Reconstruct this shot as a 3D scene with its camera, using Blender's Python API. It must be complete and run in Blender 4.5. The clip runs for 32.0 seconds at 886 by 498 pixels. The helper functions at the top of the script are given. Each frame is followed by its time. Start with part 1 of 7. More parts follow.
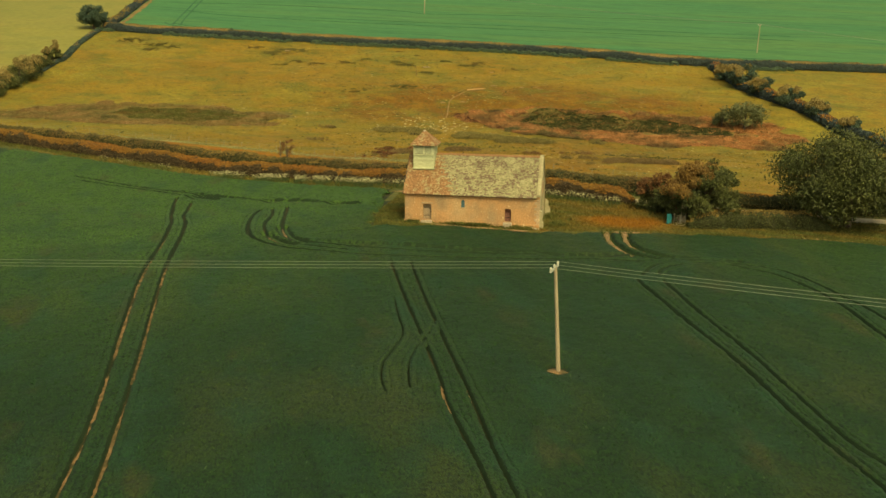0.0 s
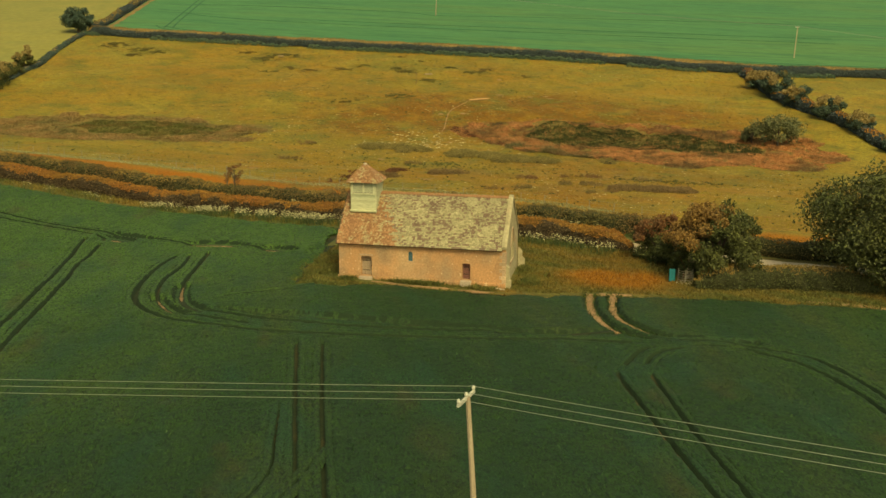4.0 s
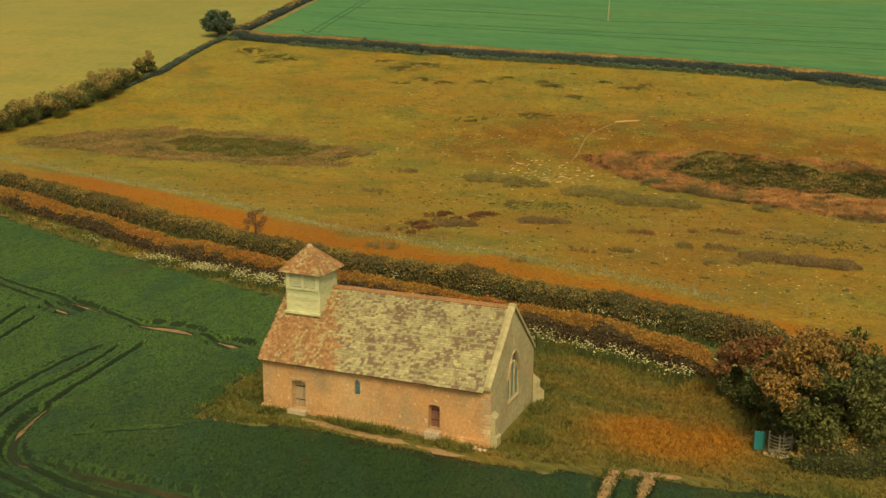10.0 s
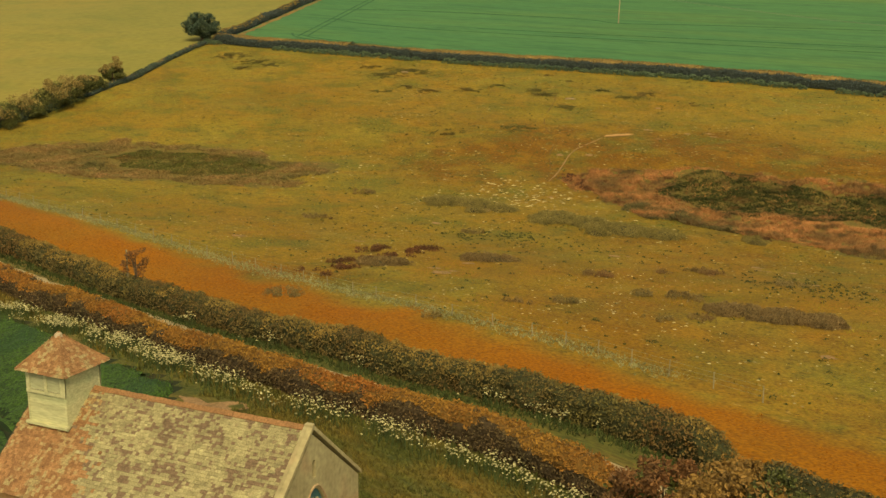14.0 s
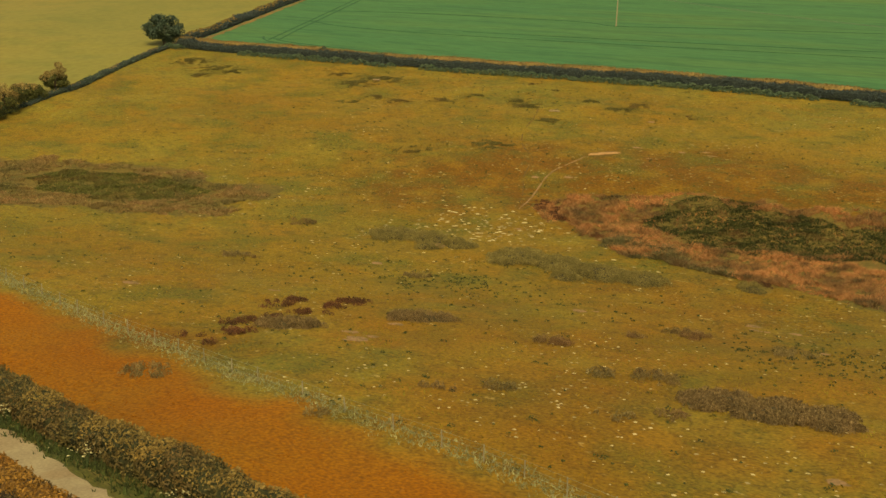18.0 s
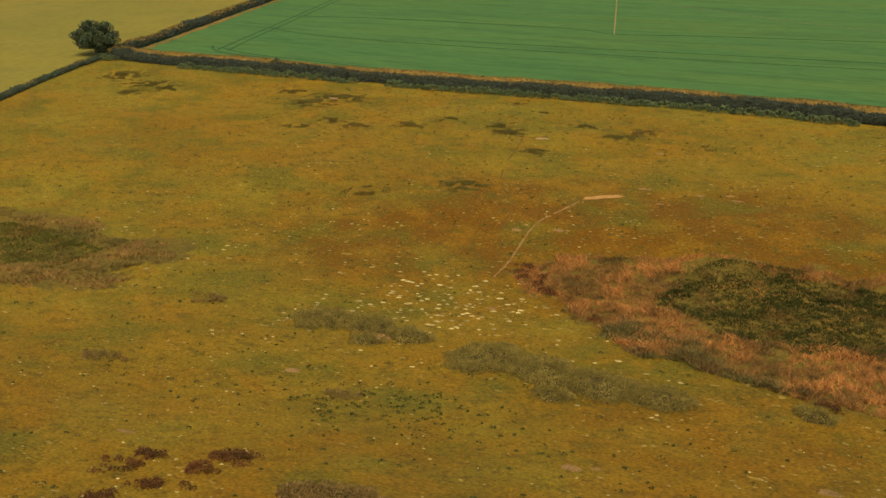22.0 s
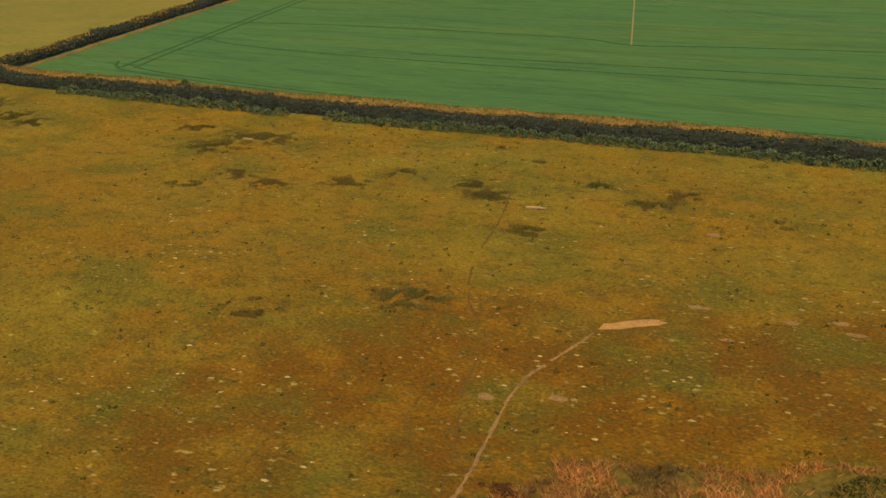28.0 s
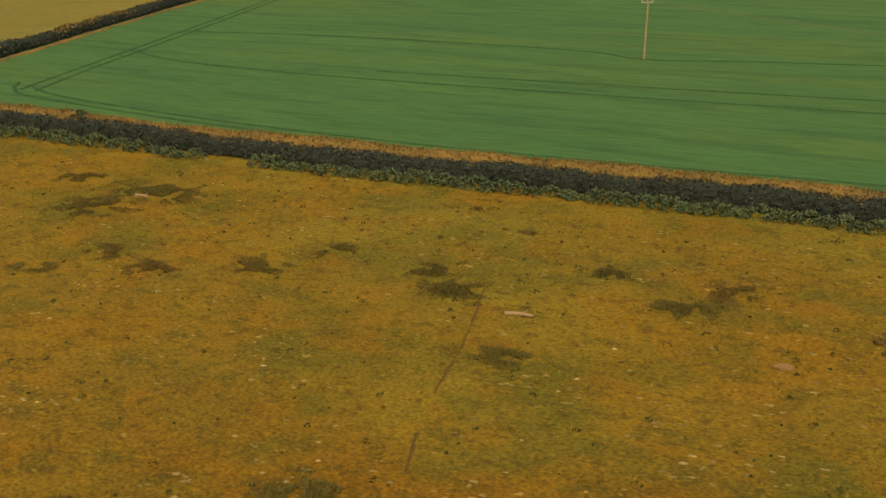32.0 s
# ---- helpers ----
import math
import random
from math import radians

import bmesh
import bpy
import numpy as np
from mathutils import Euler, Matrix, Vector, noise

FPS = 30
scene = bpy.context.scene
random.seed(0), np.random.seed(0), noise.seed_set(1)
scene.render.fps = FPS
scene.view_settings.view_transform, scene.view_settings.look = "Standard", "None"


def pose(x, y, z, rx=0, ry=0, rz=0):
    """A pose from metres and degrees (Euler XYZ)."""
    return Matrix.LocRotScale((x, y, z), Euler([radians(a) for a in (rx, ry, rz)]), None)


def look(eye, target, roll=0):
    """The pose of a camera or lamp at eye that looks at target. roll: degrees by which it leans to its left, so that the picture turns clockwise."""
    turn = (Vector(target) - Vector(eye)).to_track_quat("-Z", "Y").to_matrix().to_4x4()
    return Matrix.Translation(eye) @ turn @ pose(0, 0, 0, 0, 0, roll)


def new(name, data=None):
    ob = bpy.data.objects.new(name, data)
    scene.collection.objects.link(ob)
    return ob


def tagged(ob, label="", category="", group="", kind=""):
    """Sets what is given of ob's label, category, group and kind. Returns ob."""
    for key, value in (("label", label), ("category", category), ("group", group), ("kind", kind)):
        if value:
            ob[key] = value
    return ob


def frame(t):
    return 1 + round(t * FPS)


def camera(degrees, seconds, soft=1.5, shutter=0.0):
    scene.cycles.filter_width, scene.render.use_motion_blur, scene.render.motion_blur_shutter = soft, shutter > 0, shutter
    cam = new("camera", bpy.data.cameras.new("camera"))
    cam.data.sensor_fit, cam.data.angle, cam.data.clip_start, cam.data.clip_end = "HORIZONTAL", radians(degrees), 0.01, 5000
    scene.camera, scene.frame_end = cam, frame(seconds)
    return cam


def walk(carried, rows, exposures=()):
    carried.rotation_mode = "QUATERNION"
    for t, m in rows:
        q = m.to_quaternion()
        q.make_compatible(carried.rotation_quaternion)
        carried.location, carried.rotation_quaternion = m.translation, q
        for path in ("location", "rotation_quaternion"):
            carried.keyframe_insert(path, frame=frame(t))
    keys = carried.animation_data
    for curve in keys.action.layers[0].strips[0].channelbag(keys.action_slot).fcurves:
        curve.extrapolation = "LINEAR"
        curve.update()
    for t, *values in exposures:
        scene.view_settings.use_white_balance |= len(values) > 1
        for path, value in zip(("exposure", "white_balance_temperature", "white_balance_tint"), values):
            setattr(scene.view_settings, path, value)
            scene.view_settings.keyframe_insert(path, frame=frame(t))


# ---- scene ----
cam = camera(43.9, 32.0, soft=1.5)
PATH = [
    (0, (7.445, -115.353, 25.130), (-0.079, -67.289, 13.587), 0.56),
    (1, (8.173, -108.573, 24.998), (0.685, -60.490, 13.511), 0.34),
    (2, (9.133, -101.859, 24.926), (1.637, -53.782, 13.420), 0.53),
    (2.5, (9.697, -98.596, 24.881), (2.183, -50.527, 13.354), 0.36),
    (4.5, (12.252, -86.549, 24.964), (2.247, -38.930, 13.459), 0.34),
    (5, (12.880, -83.518, 24.998), (2.116, -36.060, 13.518), 0.20),
    (6, (14.304, -77.647, 25.109), (1.956, -30.576, 13.622), 0.19),
    (7, (15.326, -71.577, 25.178), (1.626, -24.900, 13.621), 0.23),
    (8, (16.459, -65.764, 25.116), (1.262, -19.537, 13.621), 0.34),
    (9, (17.822, -60.001, 25.155), (0.958, -14.352, 13.677), 0.43),
    (10, (18.932, -54.265, 25.228), (0.594, -9.199, 13.705), 0.47),
    (11, (19.920, -48.896, 25.202), (0.416, -4.316, 13.702), 0.51),
    (11.5, (20.543, -46.229, 25.144), (0.859, -1.722, 13.668), 0.38),
    (12, (21.092, -43.522, 25.102), (1.319, 0.956, 13.667), 0.39),
    (13, (22.243, -38.254, 25.158), (2.295, 6.140, 13.702), 0.35),
    (14, (22.665, -33.436, 25.451), (2.628, 10.899, 13.923), 0.31),
    (15, (23.064, -28.329, 25.536), (2.798, 15.902, 14.012), 0.31),
    (15.5, (23.176, -25.769, 25.415), (2.786, 18.415, 13.925), 0.23),
    (17.5, (21.825, -14.408, 25.267), (1.174, 29.651, 13.765), 0.33),
    (18, (20.819, -10.846, 25.210), (0.188, 33.229, 13.731), 0.33),
    (19, (18.348, -3.064, 25.215), (-2.237, 41.053, 13.814), 0.23),
    (20, (15.670, 4.915, 25.319), (-4.792, 49.070, 13.844), 0.35),
    (21, (13.204, 12.814, 25.304), (-7.251, 56.989, 13.897), 0.35),
    (22, (10.560, 20.711, 25.287), (-9.849, 64.918, 13.920), 0.39),
    (23, (8.176, 29.145, 25.245), (-12.351, 73.290, 13.849), 0.18),
    (24, (5.372, 37.409, 25.130), (-15.176, 81.556, 13.779), 0.28),
    (25, (2.661, 45.781, 24.832), (-18.034, 89.879, 13.562), 0.16),
    (26, (-0.118, 53.870, 24.618), (-20.896, 97.951, 13.433), 0.07),
    (26.5, (-1.556, 57.976, 24.432), (-22.387, 102.055, 13.338), 0.29),
    (28.5, (-7.517, 73.765, 25.118), (-28.056, 117.929, 13.816), 0.25),
    (29, (-8.838, 77.900, 25.186), (-29.391, 122.054, 13.872), 0.25),
    (30, (-11.328, 85.827, 25.347), (-31.927, 129.959, 14.028), 0.17),
    (31, (-14.092, 93.902, 25.483), (-34.690, 138.042, 14.194), 0.17),
    (32, (-16.632, 101.613, 25.738), (-37.280, 145.724, 14.433), 0.10),
]
walk(cam, [(t, look(eye, target, roll)) for t, eye, target, roll in PATH],
     exposures=[(0.0, 0.60, 10300, -12), (6.0, 0.51, 10400, -7), (12.0, 0.46, 10500, -4), (18.0, 0.33, 11000, -2), (24.0, 0.13, 11200, 1), (32.0, -0.02, 11400, 7)])

# ---- light: a bright overcast day, soft sun from the south-east ----
SUN_EL, SUN_AZ = 48.0, 150.0   # degrees; azimuth clockwise from north (+y)
world = bpy.data.worlds.new("overcast_sky")
scene.world = world
world.use_nodes = True
wn, wl = world.node_tree.nodes, world.node_tree.links
wn.clear()
sky = wn.new("ShaderNodeTexSky")
sky.sky_type = "NISHITA"
sky.sun_disc = False
sky.sun_elevation, sky.sun_rotation = radians(SUN_EL), radians(SUN_AZ)
sky.air_density, sky.dust_density, sky.ozone_density = 1.0, 4.0, 1.0
bg = wn.new("ShaderNodeBackground")
bg.inputs["Strength"].default_value = 0.10
wout = wn.new("ShaderNodeOutputWorld")
wl.new(sky.outputs["Color"], bg.inputs["Color"])
wl.new(bg.outputs["Background"], wout.inputs["Surface"])
sun_data = bpy.data.lights.new("sun", "SUN")
sun_data.energy, sun_data.angle, sun_data.color = 1.5, radians(20), (1.0, 0.93, 0.82)
sun = new("sun", sun_data)
_d = Vector((math.sin(radians(SUN_AZ)) * math.cos(radians(SUN_EL)), math.cos(radians(SUN_AZ)) * math.cos(radians(SUN_EL)), math.sin(radians(SUN_EL))))
sun.matrix_world = look(_d * 300, (0, 0, 0))

# ---- materials ----
RNG = np.random.default_rng(7)


def material(name, base, second, scale=1.0, rough=0.9, detail=0.25, fine=None, island=0.0, bump=0.0, third=None, third_scale=0.12,
             third_at=0.55, metal=0.0, stretch=(1, 1, 1), rand="island", spec=0.3, third_soft=0.12, dry=None, pick=0.0, layers=(), parched=None, turn=0.0):
    """Two tones mixed by a coarse noise, a fine grain over them, a third tone in patches, and a random tone per piece."""
    m = bpy.data.materials.new(name)
    m.use_nodes = True
    nt = m.node_tree
    n, l = nt.nodes, nt.links
    bsdf = n["Principled BSDF"]
    bsdf.inputs["Roughness"].default_value = rough
    bsdf.inputs["Metallic"].default_value = metal
    bsdf.inputs["Specular IOR Level"].default_value = spec
    geo_n = n.new("ShaderNodeNewGeometry")
    mp = n.new("ShaderNodeMapping")
    mp.inputs["Scale"].default_value = stretch
    if turn:
        rot = n.new("ShaderNodeMapping")
        rot.inputs["Rotation"].default_value = (0, 0, radians(turn))
        l.new(geo_n.outputs["Position"], rot.inputs["Vector"])
        l.new(rot.outputs["Vector"], mp.inputs["Vector"])
    else:
        l.new(geo_n.outputs["Position"], mp.inputs["Vector"])

    def noise_fac(sc, det=4.0, lo=0.35, hi=0.65):
        t = n.new("ShaderNodeTexNoise")
        t.inputs["Scale"].default_value, t.inputs["Detail"].default_value = sc, det
        l.new(mp.outputs["Vector"], t.inputs["Vector"])
        r = n.new("ShaderNodeMapRange")
        r.inputs["From Min"].default_value, r.inputs["From Max"].default_value = lo, hi
        l.new(t.outputs["Fac"], r.inputs["Value"])
        return r.outputs["Result"], t.outputs["Fac"]

    def mix(fac, a, b, kind="MIX"):
        x = n.new("ShaderNodeMix")
        x.data_type, x.blend_type = "RGBA", kind
        for sock, v in ((x.inputs[0], fac), (x.inputs[6], a), (x.inputs[7], b)):
            if isinstance(v, (int, float)):
                sock.default_value = v
            elif isinstance(v, tuple):
                sock.default_value = (*v, 1.0)
            else:
                l.new(v, sock)
        return x.outputs[2]

    f1, raw1 = noise_fac(scale)
    col = mix(f1, tuple(base), tuple(second))
    if third is not None:
        f3, raw3 = noise_fac(third_scale, 3.0, third_at - third_soft, third_at + third_soft)
        if pick:
            src = geo_n.outputs["Random Per Island"] if rand == "island" else n.new("ShaderNodeObjectInfo").outputs["Random"]
            ma = n.new("ShaderNodeMath")
            ma.operation = "MULTIPLY_ADD"
            ma.inputs[1].default_value = pick
            l.new(src, ma.inputs[0])
            l.new(raw3, ma.inputs[2])
            r3 = n.new("ShaderNodeMapRange")
            r3.inputs["From Min"].default_value, r3.inputs["From Max"].default_value = third_at - third_soft + pick / 2, third_at + third_soft + pick / 2
            l.new(ma.outputs[0], r3.inputs["Value"])
            f3 = r3.outputs["Result"]
        col = mix(f3, col, tuple(third))
    if dry is not None:
        at = n.new("ShaderNodeAttribute")
        at.attribute_name = "tone_mix"
        col = mix(at.outputs["Fac"], col, tuple(dry))
    for tone, sc_, at_, soft_, most in layers:
        fl, _ = noise_fac(sc_, 4.0, at_ - soft_, at_ + soft_)
        mm = n.new("ShaderNodeMath")
        mm.operation = "MULTIPLY"
        mm.inputs[1].default_value = most
        l.new(fl, mm.inputs[0])
        col = mix(mm.outputs[0], col, tuple(tone))
    if parched is not None:
        at = n.new("ShaderNodeAttribute")
        at.attribute_name = "parched"
        col = mix(at.outputs["Fac"], col, mix(f1, tuple(parched), tuple(0.78 * c for c in parched)))
    if detail:
        f2, raw2 = noise_fac(fine or scale * 9, 3.0, 0.25, 0.75)
        lo = n.new("ShaderNodeMapRange")
        lo.inputs["To Min"].default_value, lo.inputs["To Max"].default_value = 1 - detail, 1 + detail
        l.new(f2, lo.inputs["Value"])
        col = mix(1.0, col, lo.outputs["Result"], "MULTIPLY")
    if island:
        if rand == "island":
            src = geo_n.outputs["Random Per Island"]
        else:
            src = n.new("ShaderNodeObjectInfo").outputs["Random"]
        lo = n.new("ShaderNodeMapRange")
        lo.inputs["To Min"].default_value, lo.inputs["To Max"].default_value = 1 - island, 1 + island
        l.new(src, lo.inputs["Value"])
        col = mix(1.0, col, lo.outputs["Result"], "MULTIPLY")
    l.new(col, bsdf.inputs["Base Color"])
    if bump:
        b = n.new("ShaderNodeBump")
        b.inputs["Strength"].default_value, b.inputs["Distance"].default_value = min(1.0, bump * 4), bump
        t = n.new("ShaderNodeTexNoise")
        t.inputs["Scale"].default_value, t.inputs["Detail"].default_value = (fine or scale * 9), 5
        l.new(mp.outputs["Vector"], t.inputs["Vector"])
        l.new(t.outputs["Fac"], b.inputs["Height"])
        l.new(b.outputs["Normal"], bsdf.inputs["Normal"])
    return m


M = {}
# the darkest specks stand for shade between the plants
M["crop"] = material("crop_leaf", (0.0098, 0.0300, 0.0061), (0.0140, 0.0375, 0.0070), 0.3, 0.75, 0.7, fine=7.0, third=(0.034, 0.047, 0.010), third_scale=0.09, third_at=0.62, bump=0.12, dry=(0.050, 0.102, 0.0155), turn=-18.6, stretch=(1.4, 0.6, 1), layers=[((0.0045, 0.0145, 0.0045), 4.2, 0.57, 0.05, 0.75), ((0.012, 0.045, 0.018), 0.2, 0.58, 0.08, 0.5), ((0.050, 0.042, 0.011), 0.17, 0.66, 0.05, 0.45), ((0.0085, 0.025, 0.0065), 0.9, 0.58, 0.1, 0.3)])
# stalks of the rut walls, darkened in colour for the shade there
M["shaded_stem"] = material("shaded_crop_stalks", (0.0095, 0.023, 0.0065), (0.014, 0.030, 0.0085), 1.5, 0.9, 0.4, fine=8)
M["crop_blade"] = material("crop_blade", (0.0155, 0.048, 0.0105), (0.023, 0.061, 0.012), 0.3, 0.6, 0.2, island=0.5, third=(0.042, 0.058, 0.013), third_scale=0.09, third_at=0.6, dry=(0.055, 0.108, 0.0165), turn=-18.6, stretch=(1.4, 0.6, 1))
M["track_soil"] = material("trodden_track_soil", (0.21, 0.125, 0.055), (0.28, 0.165, 0.075), 0.7, 0.95, 0.35, fine=6, third=(0.05, 0.05, 0.017), third_scale=0.8, third_at=0.52, bump=0.02)
M["crop_far"] = material("open_crop", (0.015, 0.040, 0.011), (0.023, 0.052, 0.012), 0.3, 0.8, 0.6, fine=3.0, third=(0.036, 0.05, 0.013), third_scale=0.09, third_at=0.64, bump=0.1, turn=-18.6, stretch=(1.5, 0.5, 1))
M["soil"] = material("bare_soil", (0.28, 0.165, 0.076), (0.345, 0.205, 0.10), 0.8, 0.95, 0.3, fine=6, third=(0.17, 0.115, 0.045), third_scale=1.1, third_at=0.6, bump=0.02)
# floor under the crop, its shade put into the colour
M["shaded_floor"] = material("shaded_crop_floor", (0.016, 0.026, 0.008), (0.022, 0.03, 0.010), 0.6, 0.95, 0.3, fine=5, third=(0.06, 0.048, 0.017), third_scale=0.2, third_at=0.62)
M["verge"] = material("rough_grass", (0.115, 0.105, 0.023), (0.072, 0.083, 0.019), 0.35, 0.95, 0.4, fine=5.0, third=(0.17, 0.115, 0.026), third_scale=0.3, third_at=0.57, bump=0.07, dry=(0.34, 0.13, 0.016), turn=22, stretch=(0.45, 1.5, 1), layers=[((0.045, 0.06, 0.015), 0.9, 0.58, 0.08, 0.55), ((0.21, 0.155, 0.05), 0.7, 0.62, 0.06, 0.55)])
M["meadow"] = material("pasture", (0.262, 0.205, 0.029), (0.185, 0.153, 0.023), 0.06, 0.95, 0.45, fine=4.5, third=(0.265, 0.155, 0.017), third_scale=0.035, third_at=0.55, bump=0.14, dry=(0.148, 0.056, 0.004), parched=(0.34, 0.108, 0.003), stretch=(0.9, 1.15, 1), layers=[((0.122, 0.118, 0.017), 0.11, 0.57, 0.07, 0.8), ((0.27, 0.138, 0.014), 0.2, 0.57, 0.07, 0.55), ((0.085, 0.084, 0.014), 0.45, 0.61, 0.06, 0.5), ((0.12, 0.078, 0.011), 0.95, 0.59, 0.07, 0.5), ((0.06, 0.06, 0.012), 1.9, 0.62, 0.05, 0.4), ((0.36, 0.20, 0.028), 2.4, 0.62, 0.05, 0.4), ((0.47, 0.35, 0.12), 0.9, 0.70, 0.03, 0.6)])

# young cereal; its teal cast also carries the haze of distance
M["far_crop"] = material("young_cereal", (0.050, 0.165, 0.060), (0.070, 0.19, 0.063), 0.06, 0.9, 0.22, fine=1.2, third=(0.095, 0.18, 0.05), third_scale=0.04, third_at=0.62, stretch=(0.25, 1.8, 1), bump=0.05, layers=[((0.032, 0.115, 0.045), 0.22, 0.57, 0.07, 0.6), ((0.075, 0.175, 0.052), 0.5, 0.6, 0.06, 0.4)])
M["far_line"] = material("wheel_line", (0.028, 0.10, 0.042), (0.04, 0.125, 0.048), 0.12, 0.9, 0.3)
M["west"] = material("far_pasture", (0.25, 0.218, 0.052), (0.215, 0.198, 0.047), 0.03, 0.95, 0.12, fine=0.6, third=(0.27, 0.212, 0.05), third_scale=0.012, layers=[((0.175, 0.178, 0.043), 0.1, 0.57, 0.08, 0.5)])
M["bog"] = material("boggy_ground", (0.17, 0.115, 0.024), (0.12, 0.095, 0.02), 0.3, 0.9, 0.4, fine=2.5)
M["lane"] = material("pale_gravel", (0.56, 0.45, 0.29), (0.48, 0.385, 0.24), 0.6, 0.95, 0.2, fine=8)
M["grassy_lane"] = material("pale_paved_lane", (0.40, 0.32, 0.18), (0.34, 0.265, 0.15), 0.5, 0.95, 0.2, fine=6, third=(0.30, 0.20, 0.10), third_scale=0.3, third_at=0.6, bump=0.02)
M["tuft"] = material("grass_tuft", (0.294, 0.231, 0.034), (0.208, 0.173, 0.027), 0.3, 0.9, 0.1, island=0.25, third=(0.298, 0.175, 0.020), third_scale=0.035, third_at=0.55, dry=(0.175, 0.07, 0.006), layers=[((0.14, 0.136, 0.02), 0.11, 0.57, 0.07, 0.8), ((0.30, 0.156, 0.017), 0.2, 0.57, 0.07, 0.5)])
M["scar"] = material("pinkish_bare_earth", (0.52, 0.29, 0.12), (0.43, 0.235, 0.095), 1.2, 0.95, 0.3, fine=6, bump=0.02, layers=[((0.30, 0.17, 0.07), 1.6, 0.6, 0.06, 0.5)])
M["fleck"] = material("worn_pale_tuft", (0.33, 0.25, 0.105), (0.27, 0.195, 0.075), 0.5, 0.9, 0.3, island=0.35)
M["worn"] = material("worn_turf", (0.15, 0.085, 0.022), (0.12, 0.075, 0.02), 0.8, 0.95, 0.3)
M["vtuft"] = material("verge_tuft", (0.12, 0.115, 0.026), (0.078, 0.09, 0.021), 0.35, 0.9, 0.1, island=0.4, third=(0.19, 0.125, 0.028), third_scale=0.3, third_at=0.57, dry=(0.32, 0.125, 0.016), turn=22, stretch=(0.45, 1.5, 1))
M["pale"] = material("pale_dead_tuft", (0.52, 0.43, 0.22), (0.40, 0.32, 0.15), 0.5, 0.9, 0.2, island=0.35)
M["weed"] = material("weed_leaf", (0.06, 0.072, 0.02), (0.045, 0.058, 0.017), 0.4, 0.8, 0.2, island=0.4)
M["rush"] = material("rush_leaf", (0.235, 0.17, 0.066), (0.165, 0.128, 0.05), 0.25, 0.85, 0.2, island=0.45, third=(0.20, 0.11, 0.045), third_scale=0.1, third_at=0.57)
M["rush_red"] = material("dead_bracken", (0.16, 0.066, 0.03), (0.085, 0.042, 0.02), 0.4, 0.9, 0.2, island=0.5)
M["reed"] = material("dead_reed", (0.56, 0.25, 0.095), (0.40, 0.178, 0.07), 0.25, 0.85, 0.2, island=0.45, third=(0.16, 0.10, 0.042), third_scale=0.16, third_at=0.54, layers=[((0.085, 0.064, 0.026), 0.5, 0.59, 0.06, 0.8)])
M["sedge_rim"] = material("grey_green_sedge", (0.155, 0.132, 0.052), (0.115, 0.10, 0.04), 0.3, 0.85, 0.2, island=0.45, third=(0.24, 0.135, 0.06), third_scale=0.3, third_at=0.6)
M["dull_reed"] = material("dull_rush", (0.30, 0.185, 0.072), (0.215, 0.145, 0.05), 0.15, 0.85, 0.2, island=0.45, third=(0.13, 0.115, 0.04), third_scale=0.14, third_at=0.55, layers=[((0.36, 0.20, 0.085), 0.3, 0.62, 0.06, 0.7)])
M["sedge_pale"] = material("olive_sedge", (0.11, 0.11, 0.026), (0.085, 0.09, 0.022), 0.2, 0.85, 0.2, island=0.5, third=(0.18, 0.11, 0.034), third_scale=0.2, third_at=0.6)
M["sedge"] = material("green_sedge", (0.05, 0.056, 0.0135), (0.036, 0.043, 0.0105), 0.2, 0.85, 0.2, island=0.45, third=(0.19, 0.10, 0.035), third_scale=0.3, third_at=0.66)
M["gorse"] = material("scrub_leaf", (0.29, 0.235, 0.078), (0.17, 0.14, 0.047), 0.8, 0.85, 0.2, island=0.4)
M["heather"] = material("brown_scrub_leaf", (0.235, 0.155, 0.066), (0.17, 0.118, 0.05), 0.8, 0.85, 0.2, island=0.4)
M["rush_far"] = material("olive_rush", (0.165, 0.14, 0.042), (0.125, 0.112, 0.034), 0.25, 0.85, 0.2, island=0.4, third=(0.19, 0.115, 0.036), third_scale=0.1, third_at=0.6)
M["blossom"] = material("golden_hawthorn_leaf", (0.33, 0.245, 0.09), (0.22, 0.155, 0.055), 0.5, 0.85, 0.2, island=0.4)
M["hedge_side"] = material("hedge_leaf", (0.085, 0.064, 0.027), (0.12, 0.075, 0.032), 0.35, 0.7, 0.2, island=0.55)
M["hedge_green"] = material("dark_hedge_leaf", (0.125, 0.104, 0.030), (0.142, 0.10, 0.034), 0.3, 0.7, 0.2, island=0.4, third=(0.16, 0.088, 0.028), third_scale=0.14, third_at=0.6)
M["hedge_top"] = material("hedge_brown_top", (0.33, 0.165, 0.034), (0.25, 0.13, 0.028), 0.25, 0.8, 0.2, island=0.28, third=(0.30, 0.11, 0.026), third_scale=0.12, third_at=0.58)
# gold top leaves: a hedge's lit top put into the colour
M["hedge_lit_gold"] = material("lit_gold_hedge_top", (0.27, 0.175, 0.05), (0.19, 0.135, 0.04), 0.25, 0.8, 0.2, island=0.4)
# distant leaves made bluer: haze put into their colour
M["hedge_hazy"] = material("hazy_hedge_leaf", (0.042, 0.062, 0.062), (0.05, 0.066, 0.06), 0.2, 0.7, 0.2, island=0.45)
M["brush_hazy"] = material("hazy_brush_leaf", (0.075, 0.122, 0.07), (0.10, 0.138, 0.072), 0.5, 0.7, 0.2, island=0.35)
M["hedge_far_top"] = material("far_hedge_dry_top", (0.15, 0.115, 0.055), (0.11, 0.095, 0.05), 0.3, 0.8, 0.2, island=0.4)
